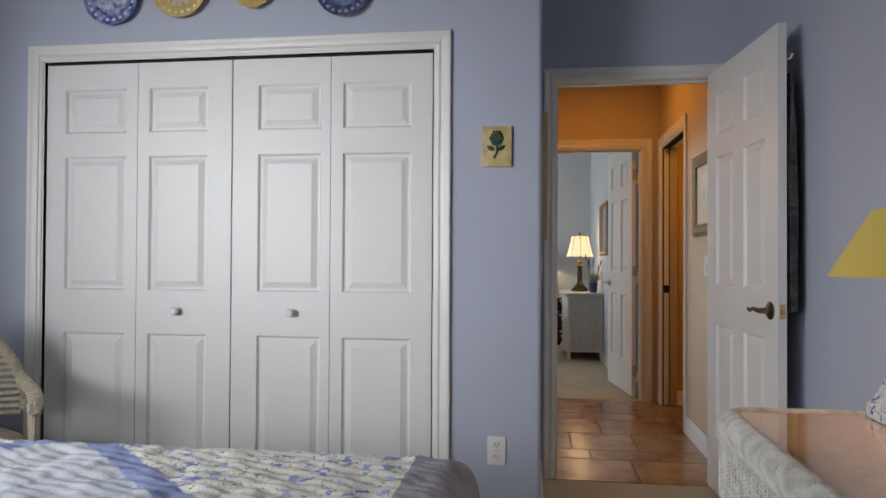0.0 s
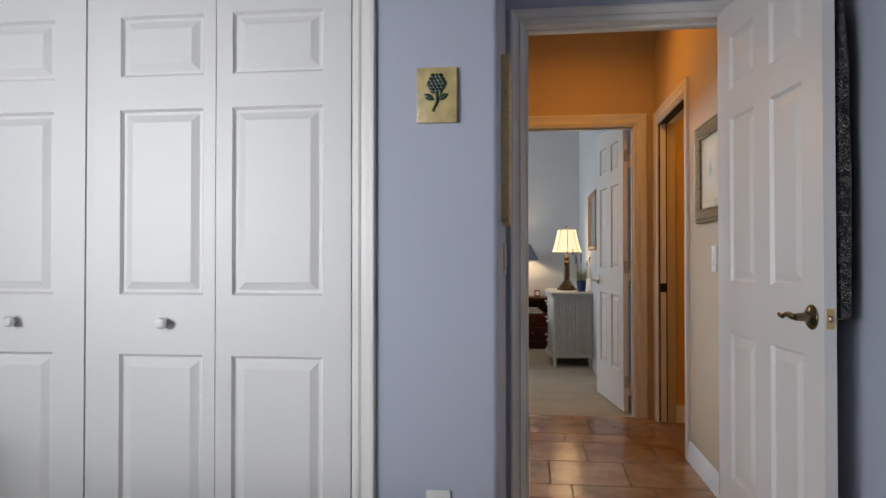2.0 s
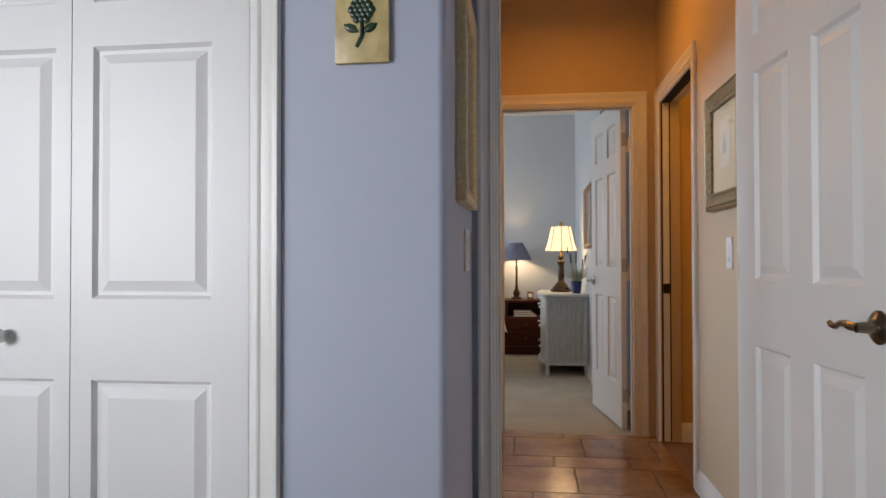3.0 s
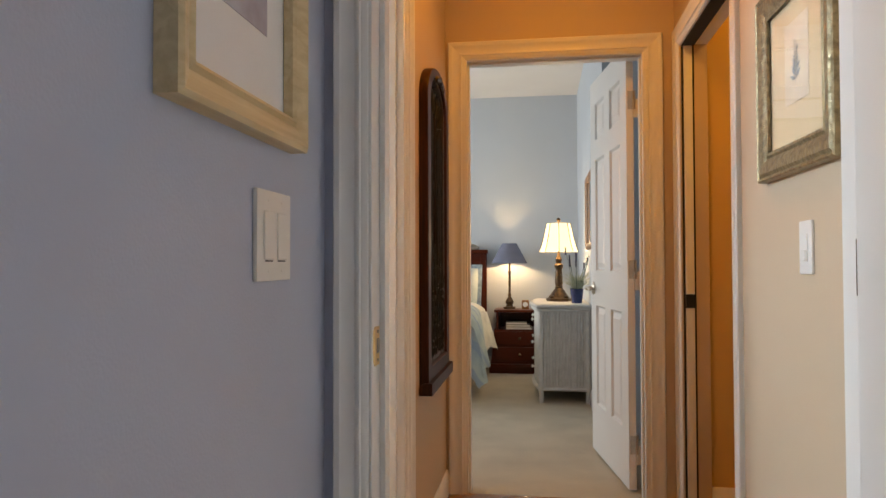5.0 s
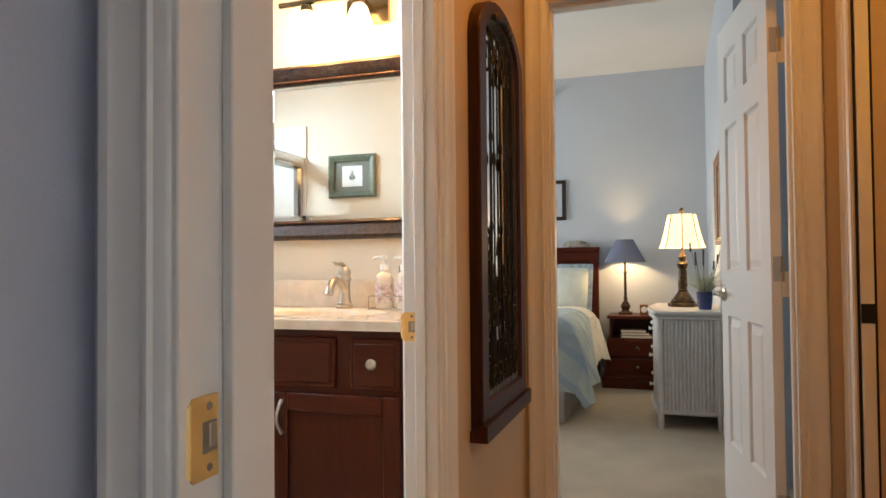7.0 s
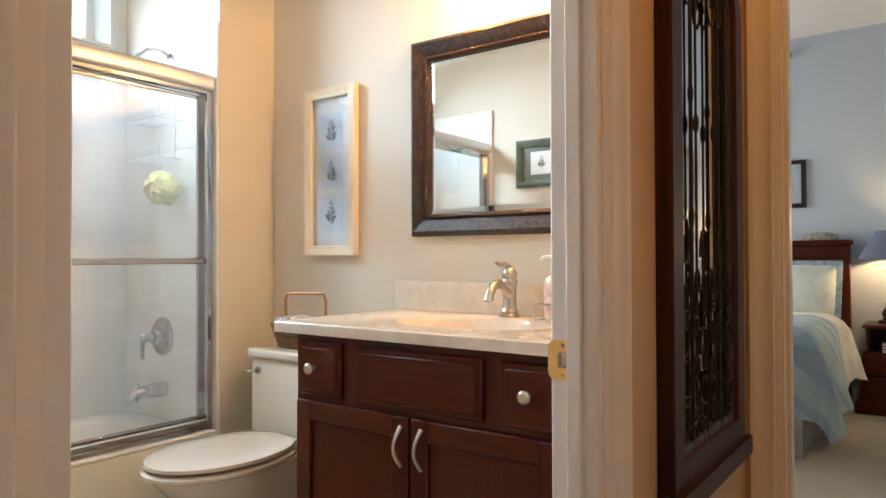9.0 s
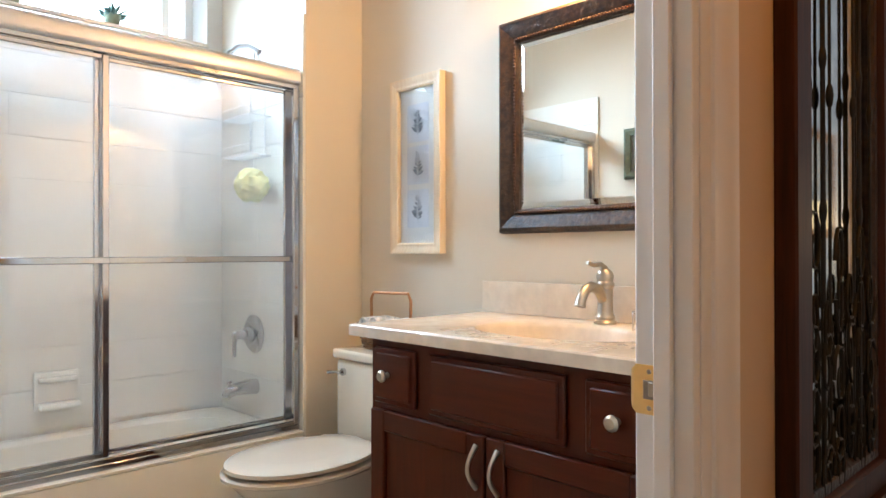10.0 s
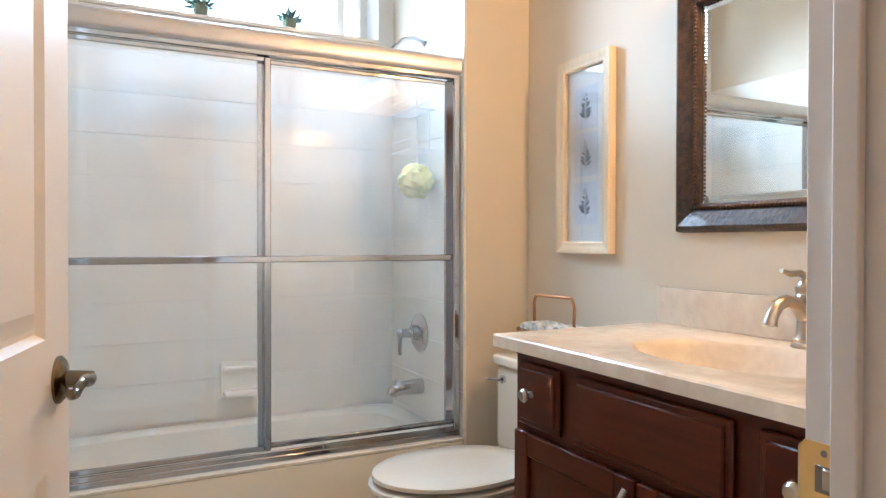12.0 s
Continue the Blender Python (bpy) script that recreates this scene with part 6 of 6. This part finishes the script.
lp = thing("table_lamp", "carved bronze lamp with a lit cream panelled shade", "lamp", "guest bedroom lamps", "", (0.655, 8.3, DRZ))
part("foot", joined(lathe([(0.001, 0), (0.105, 0), (0.108, 0.022), (0.082, 0.034), (0.074, 0.055), (0.052, 0.085), (0.030, 0.115), (0.02, 0.12)], 8), *[moved(lathe([(0.001, 0), (0.022, 0.006), (0.02, 0.022), (0.001, 0.032)], 8), pose(0.085 * math.cos(a), 0.085 * math.sin(a), 0.022)) for a in (0.8, 2.4, 3.9, 5.5)]), LAMPBR, lp)
part("column", lathe([(0.018, 0.10), (0.036, 0.118), (0.028, 0.13), (0.034, 0.15), (0.031, 0.25), (0.026, 0.27), (0.036, 0.29), (0.040, 0.31), (0.022, 0.33), (0.030, 0.36), (0.018, 0.38), (0.012, 0.40), (0.008, 0.43), (0.008, 0.66)], 16), LAMPBR, lp)
bm = lathe([(0.166, 0.425), (0.150, 0.46), (0.128, 0.54), (0.100, 0.668)], 8, cap=False)
o = part("shade", bm, LITSHADE, lp, "lit cream fabric shade")
o.visible_shadow = False
for i in range(8):
    a = 2 * math.pi * i / 8
    part("piping", tube([(r * math.cos(a), r * math.sin(a), z) for r, z in ((0.167, 0.425), (0.151, 0.46), (0.129, 0.54), (0.101, 0.668))], 0.003, 5), LAMPBR, lp, "dark shade piping")
part("finial", lathe([(0.004, 0.66), (0.006, 0.68), (0.016, 0.69), (0.018, 0.705), (0.008, 0.716), (0.001, 0.72)], 12), LAMPBR, lp)

NX, NY, NZ = 0.183, 9.40, 0.60
lp = thing("table_lamp", "slim dark lamp with a slate blue cone shade, lit", "lamp", "guest bedroom lamps", "", (NX, NY, NZ))
part("base", joined(bx((-0.06, -0.06, 0), (0.06, 0.06, 0.022), 0.006, 2)), LAMPBR, lp)
part("column", lathe([(0.04, 0.022), (0.03, 0.04), (0.045, 0.07), (0.03, 0.10), (0.014, 0.125), (0.020, 0.14), (0.012, 0.16), (0.011, 0.36), (0.020, 0.375), (0.010, 0.39), (0.008, 0.67)], 16), LAMPBR, lp)
o = part("shade", lathe([(0.182, 0.468), (0.184, 0.468), (0.074, 0.672), (0.072, 0.672), (0.182, 0.468)], 32, cap=False), NAVY, lp, "slate blue cone shade")
part("bulb_glass", lathe([(0.001, 0.535), (0.022, 0.54), (0.03, 0.565), (0.022, 0.59), (0.012, 0.61)], 12), LITSHADE, lp, "lit bulb").visible_shadow = False

ns = thing("nightstand", "dark cherry nightstand with splayed sides and an open shelf", "nightstand")
bm = bmesh.new()


def tapered(x0, x1, z0, z1, y0, y1, spl):
    bm = bmesh.new()
    v = [bm.verts.new(q) for q in ((x0 - spl, y0 - spl * 0.5, z0), (x1 + spl, y0 - spl * 0.5, z0), (x1 + spl, y1, z0), (x0 - spl, y1, z0), (x0, y0, z1), (x1, y0, z1), (x1, y1, z1), (x0, y1, z1))]
    for q in ((0, 3, 2, 1), (4, 5, 6, 7), (0, 1, 5, 4), (1, 2, 6, 5), (2, 3, 7, 6), (3, 0, 4, 7)):
        bm.faces.new([v[i] for i in q])
    bmesh.ops.recalc_face_normals(bm, faces=bm.faces)
    return bm


part("top", bx((0.035, 9.185, NZ - 0.025), (0.545, 9.585, NZ), 0.006, 2), CHERRY, ns)
part("lower_body", tapered(0.035, 0.545, 0.05, 0.40, 9.235, 9.58, 0.035), CHERRY, ns)
part("plinth", bx((-0.015, 9.19, FL), (0.595, 9.585, 0.06), 0.006, 2), CHERRY, ns)
for x0, x1 in ((0.055, 0.075), (0.505, 0.525)):
    part("side", bx((x0, 9.23, 0.40), (x1, 9.58, NZ - 0.025), 0.002), CHERRYV, ns)
part("back", bx((0.075, 9.56, 0.40), (0.505, 9.58, NZ - 0.025)), CHERRYV, ns)
for z0, z1 in ((0.085, 0.225), (0.245, 0.385)):
    d = part("drawer", bx((0.045, 9.212, z0), (0.535, 9.232, z1), 0.004), CHERRY, ns)
    part("knob", moved(lathe(KNOB, 12), pose(0.29, 9.212, (z0 + z1) / 2, 90, 0, 0)), BRONZE, d)
for k, (w, c) in enumerate(((0.26, (0.45, 0.40, 0.32)), (0.24, (0.16, 0.12, 0.10)), (0.21, (0.50, 0.46, 0.40)))):
    bkk = thing("book", "closed book lying in the nightstand shelf", "book", "books in the nightstand")
    z = 0.401 + 0.024 * k
    part("cover", joined(bx((0.15, 9.26, z), (0.15 + w, 9.44, z + 0.003)), bx((0.15, 9.26, z + 0.019), (0.15 + w, 9.44, z + 0.022)), bx((0.15, 9.26, z), (0.153, 9.44, z + 0.022))), mat("book_cover", c, 0.6), bkk)
    part("pages", bx((0.153, 9.263, z + 0.003), (0.147 + w, 9.437, z + 0.019)), PAPER, bkk)
ck = thing("table_clock", "small wooden table clock on the nightstand", "clock", "", "", (0.345, 9.33, NZ))
part("case", bx((-0.036, -0.018, 0), (0.036, 0.018, 0.092), 0.004, 2), wood("brown_clock_wood", (0.16, 0.07, 0.025), (0.30, 0.14, 0.05), 0.4), ck)
part("dial", moved(lathe([(0.001, 0), (0.026, 0), (0.024, 0.002), (0.001, 0.002)], 20), pose(0, -0.018, 0.048, 90, 0, 0)), PAPER, ck, "pale dial")

# guest bed
COMF = mat("striped_blue_green_comforter", (0.46, 0.55, 0.52), 0.9, var=0.25, scale=5, tint=(0.33, 0.42, 0.46), bump=0.4, bump_scale=60)
nt = COMF.node_tree
wv, co, mx = nt.nodes.new("ShaderNodeTexWave"), nt.nodes.new("ShaderNodeTexCoord"), nt.nodes.new("ShaderNodeMixRGB")
wv.bands_direction = "DIAGONAL"
wv.inputs["Scale"].default_value, wv.inputs["Distortion"].default_value = 2.6, 1.5
nt.links.new(co.outputs["Object"], wv.inputs["Vector"])
col = nt.nodes["Principled BSDF"].inputs["Base Color"].links[0].from_socket
mx.inputs["Color2"].default_value = (0.24, 0.32, 0.46, 1)
mr = nt.nodes.new("ShaderNodeMapRange")
mr.inputs["From Min"].default_value, mr.inputs["From Max"].default_value, mr.inputs["To Max"].default_value = 0.72, 0.85, 0.6
nt.links.new(wv.outputs["Fac"], mr.inputs["Value"])
nt.links.new(mr.outputs["Result"], mx.inputs["Fac"])
nt.links.new(col, mx.inputs["Color1"])
nt.links.new(mx.outputs["Color"], nt.nodes["Principled BSDF"].inputs["Base Color"])
gb = thing("guest_bed", "cherry bed with a panelled headboard", "bed")
part("headboard_panel", bx((-1.54, 9.50, 0.35), (-0.12, 9.53, 1.15), 0.004), CHERRYV, gb)
part("headboard_cap", bx((-1.62, 9.47, 1.17), (-0.045, 9.56, 1.212), 0.008, 2), CHERRY, gb)
part("headboard_rail", bx((-1.54, 9.49, 1.08), (-0.12, 9.54, 1.17), 0.004), CHERRY, gb)
for x in (-1.60, -0.125):
    part("headboard_post", bx((x, 9.48, FL), (x + 0.065, 9.55, 1.17), 0.005), CHERRYV, gb)
part("side_rail", bx((-0.12, 7.75, 0.2), (-0.09, 9.48, 0.34), 0.004), CHERRYV, gb)
part("box_spring", bx((-1.55, 7.72, FL + 0.004), (-0.125, 9.46, 0.34), 0.02, 2), mat("grey_bed_skirt", (0.42, 0.40, 0.36), 0.9, var=0.1, bump=0.3, bump_scale=40), gb)
part("mattress", bx((-1.55, 7.72, 0.345), (-0.125, 9.46, 0.66), 0.06, 3), mat("cream_sheet", (0.74, 0.72, 0.64), 0.9, var=0.05), gb)


def puff2(x, y):
    return 0.018 * noise.noise(Vector((x * 4, y * 4, 2))) + 0.01 * noise.noise(Vector((x * 11, y * 11, 5)))


cf = thing("comforter", "pale blue-green striped comforter hanging over the bed side", "comforter")
xs, ys, grid = cloth(-1.50, -0.17, -8.95, -7.80, 0.69, 0.10, 0.56, "rf", puff2, 0.02)
for i, x in enumerate(xs):
    for j, y in enumerate(ys):
        gx, gy, gz = grid[i][j]
        e = max(0.0, x + 0.17)
        grid[i][j] = (gx + 0.07 * e * math.sin(y * 9) + 0.20 * e, -gy, max(0.02, gz + 0.60 * e * max(0, 0.3 - abs(y + 8.75))))
bm = cloth_mesh(xs, ys, grid, lambda x, y: y > -8.6)
part("cover", bm, COMF, cf)
part("turned_down_sheet", cloth_mesh(xs, ys, grid, lambda x, y: y <= -8.6), mat("cream_striped_sheet", (0.76, 0.74, 0.64), 0.9, var=0.12, scale=8, bump=0.3, bump_scale=60), cf, "cream turned-down top")
for k, x in enumerate((-0.42, -1.12)):
    pw = thing("pillow", "pale mint pillow with a flanged edge against the headboard", "pillow", "pillows on the guest bed")
    bm = bmesh.new()
    bmesh.ops.create_grid(bm, x_segments=20, y_segments=14, size=0.5)
    for v in list(bm.verts):
        u, w = v.co.x * 2, v.co.y * 2
        v.co = Vector((u * 0.31, w * 0.21, 0.085 * (max(0, 1 - abs(u) ** 2.6) * max(0, 1 - abs(w) ** 2.6)) ** 0.5 + 0.004 * noise.noise(Vector((u * 3, w * 3, k)))))
    low = bm.copy()
    for v in low.verts:
        v.co.z *= -1
    bmesh.ops.reverse_faces(low, faces=low.faces)
    bm = joined(bm, low)
    bmesh.ops.remove_doubles(bm, verts=bm.verts, dist=0.003)
    part("flange", moved(bx((-0.345, -0.245, -0.006), (0.345, 0.245, 0.006), 0.005, 2), pose(x - 0.02, 9.28, 0.83, 66, 0, 0)), mat("slate_blue_flange", (0.36, 0.46, 0.52), 0.9, var=0.2, scale=30, bump=0.3, bump_scale=80), pw, "slate blue flanged edge")
    part("case", moved(bm, pose(x - 0.02, 9.28, 0.83, 66, 0, 0)), mat("pale_mint_pillowcase", (0.66, 0.72, 0.66), 0.9, var=0.08, scale=6, bump=0.2, bump_scale=80), pw)
tr = thing("woven_tray", "small woven tray lying on the headboard cap", "tray")
part("tray", lofted([[(-0.27 + (0.12 + d) * math.cos(2 * math.pi * i / 24), 9.515 + 0.04 * math.sin(2 * math.pi * i / 24), z) for i in range(24)] for d, z in ((0, 1.213), (0.015, 1.235), (-0.02, 1.262), (-0.07, 1.275))]),
     mat("grey_woven_straw", (0.36, 0.34, 0.30), 0.8, var=0.25, scale=40, bump=0.8, bump_scale=120), tr)

DKWOOD = wood("black_brown_frame", (0.012, 0.008, 0.006), (0.035, 0.02, 0.012), 0.35, axis=2)
bp = thing("framed_picture", "small landscape print in a dark frame", "picture")
ring_frame("frame_side", [(0, 0.01), (0, 0.022), (0.03, 0.026), (0.035, 0)], "y", FAR - 0.001, -1, -0.66, -0.40, 1.51, 1.825, DKWOOD, bp)
part("mat_board", flat("y", FAR - 0.001, -1, -0.661, -0.399, 1.509, 1.826, 0.008), mat("grey_blue_mat", (0.45, 0.50, 0.55), 0.8), bp)
part("print", flat("y", FAR - 0.009, -1, -0.60, -0.46, 1.58, 1.755, 0.001), mat("landscape_print", (0.55, 0.60, 0.58), 0.8, var=0.5, scale=14, tint=(0.22, 0.28, 0.24)), bp)
wh = thing("wall_hanging", "dark framed wall hanging below a black rod", "wall hanging")
part("rod", tube([(-1.5, FAR - 0.04, 2.70), (-0.50, FAR - 0.04, 2.70)], 0.012, 10), IRON, wh)
bm = bmesh.new()
bmesh.ops.create_icosphere(bm, subdivisions=2, radius=0.035)
part("finial", moved(bm, pose(-0.49, FAR - 0.04, 2.70)), IRON, wh)
for x in (-1.3, -0.7):
    part("bracket", tube([(x, FAR - 0.001, 2.70), (x, FAR - 0.04, 2.70)], 0.008, 8), IRON, wh)
part("frame", bx((-1.42, FAR - 0.03, 1.97), (-0.545, FAR - 0.002, 2.52), 0.01, 2), DKWOOD, wh)
part("cloth", bx((-1.38, FAR - 0.034, 2.01), (-0.585, FAR - 0.030, 2.48)), mat("muted_tapestry", (0.30, 0.26, 0.20), 0.9, var=0.4, scale=10, bump=0.3, bump_scale=120), wh)

rm = thing("dresser_mirror", "wall mirror in a gilt wooden frame above the dresser", "mirror")
ring_frame("frame_side", [(0, 0.01), (0.006, 0.02), (0.03, 0.03), (0.05, 0.022), (0.05, 0)], "x", GR - 0.001, -1, 7.30, 7.98, 1.225, 1.71, wood("gilt_brown_frame", (0.20, 0.09, 0.03), (0.36, 0.17, 0.06), 0.35, axis=1), rm)
part("mirror_glass", flat("x", GR - 0.002, -1, 7.299, 7.981, 1.224, 1.711, 0.008), MIRROR, rm, soft=False)

pp = thing("potted_lavender", "lavender and grass in a dark blue pot on the dresser", "plant", "", "", (0.79, 8.0, DRZ))
part("pot", lathe([(0.001, 0), (0.042, 0), (0.055, 0.115), (0.058, 0.118), (0.052, 0.118), (0.046, 0.095), (0.001, 0.095)], 24, cap=False), mat("dark_blue_glaze", (0.02, 0.04, 0.16), 0.25, var=0.1, coat=0.3), pp)
rnd = random.Random(3)
gbm, sbm, fbm = [], [], []
for i in range(150):
    a, sp_ = rnd.uniform(0, 6.28), rnd.uniform(0.02, 0.15)
    h = rnd.uniform(0.08, 0.20)
    r0 = rnd.uniform(0, 0.035)
    pts = [(r0 * math.cos(a), r0 * math.sin(a), 0.095), (sp_ * 0.5 * math.cos(a), sp_ * 0.5 * math.sin(a), 0.095 + h * 0.6), (sp_ * math.cos(a), sp_ * math.sin(a), 0.095 + h * rnd.uniform(0.7, 1.0))]
    gbm.append(tube(pts, [0.0022, 0.0018, 0.0006], 4))
for i in range(9):
    a, sp_, h = rnd.uniform(0, 6.28), rnd.uniform(0.05, 0.15), rnd.uniform(0.20, 0.36)
    x, y = sp_ * math.cos(a), sp_ * math.sin(a)
    sbm.append(tube([(0.2 * x, 0.2 * y, 0.095), (x * 0.7, y * 0.7, 0.095 + h * 0.6), (x, y, 0.095 + h)], 0.0016, 5))
    for q in range(5):
        fbm.append(lathe([(0.001, -0.008), (0.007, -0.002), (0.006, 0.004), (0.001, 0.009)], 6, (x, y, 0.095 + h - 0.012 * q)))
tagged(part("grass", joined(*gbm), mat("grey_green_grass", (0.46, 0.50, 0.36), 0.7, var=0.2, scale=40), pp, "fine grey-green blades"), kind="stuff")
part("stems", joined(*sbm), LEAFG, pp)
part("blossoms", joined(*fbm), mat("dried_lavender", (0.07, 0.06, 0.12), 0.8, var=0.2, scale=60), pp, "dark dried lavender heads")

# ---- small pieces: floor and wall tiles ----


def varied(m, amount=0.35):
    """Shift the pattern and the tone of every piece by its own random number."""
    nt = m.node_tree
    L = nt.links.new
    oi, add, sc = nt.nodes.new("ShaderNodeObjectInfo"), nt.nodes.new("ShaderNodeVectorMath"), nt.nodes.new("ShaderNodeMath")
    sc.operation, sc.inputs[1].default_value = "MULTIPLY", 37.0
    L(oi.outputs["Random"], sc.inputs[0])
    add.operation = "ADD"
    co = next(n for n in nt.nodes if n.bl_idname == "ShaderNodeTexCoord")
    targets = [l.to_socket for l in nt.links if l.from_node == co]
    L(co.outputs["Object"], add.inputs[0])
    L(sc.outputs["Value"], add.inputs[1])
    for tsock in targets:
        L(add.outputs["Vector"], tsock)
    p = nt.nodes["Principled BSDF"]
    col = p.inputs["Base Color"].links[0].from_socket
    hs, mr = nt.nodes.new("ShaderNodeHueSaturation"), nt.nodes.new("ShaderNodeMapRange")
    mr.inputs["To Min"].default_value, mr.inputs["To Max"].default_value = 1 - amount, 1 + amount
    L(oi.outputs["Random"], mr.inputs["Value"])
    L(mr.outputs["Result"], hs.inputs["Value"])
    L(col, hs.inputs["Color"])
    L(hs.outputs["Color"], p.inputs["Base Color"])
    return m


varied(TRAV, 0.22)
rnd = random.Random(11)
y = 3.49
sizes = [0.40, 0.20, 0.40, 0.40, 0.20, 0.40]
k = 0
while y < 5.61:
    d = min(sizes[k % 6], 5.612 - y)
    x = HL + 0.002 - (0.0, 0.22, 0.12, 0.30)[k % 4]
    while x < HR:
        w = 0.40 if (k + int(x * 10)) % 3 else 0.60
        a, b = max(x, HL + 0.002), min(x + w, HR - 0.002)
        if b - a > 0.03 and d > 0.03:
            tile_object("tile", (round(b - a - 0.006, 3), round(d - 0.006, 3), 0.008), TRAV, floor_hall, Matrix.Translation((a + 0.003, y + 0.003, FL - 0.0065 + rnd.uniform(0, 0.0008))), 0.002)
        x += w
    y += d
    k += 1
varied(TILEW, 0.008)
TH = 1.62 / 10
TILE_ROWS = 10


def tile_row(parent, start, end, first, width, place, size):
    """One course of tiles from start to end; the first one is cut to the given length."""
    a, b = start, start + first
    while a < end - 0.01:
        b = min(b, end)
        tile_object("tile", size(b - a - 0.0004), TILEW, parent, Matrix.Translation(place(a)), 0.0005)
        a, b = b, b + width


for r in range(TILE_ROWS):
    z = 0.412 + r * TH
    cut = 0.66 if r % 2 else 0.33
    tile_row(tw_back, BN + 0.0075, TE - 0.006, cut, 0.66, lambda a: (TB + 0.0055, a, z), lambda w: (0.005, w, TH - 0.0018))
    for wall, y in ((tw_end, TE - 0.0105), (tw_near, BN + 0.0055)):
        tile_row(wall, TB + 0.0125, BL - 0.003, cut, 0.66, lambda a: (a, y, z), lambda w: (w, 0.005, TH - 0.0018))
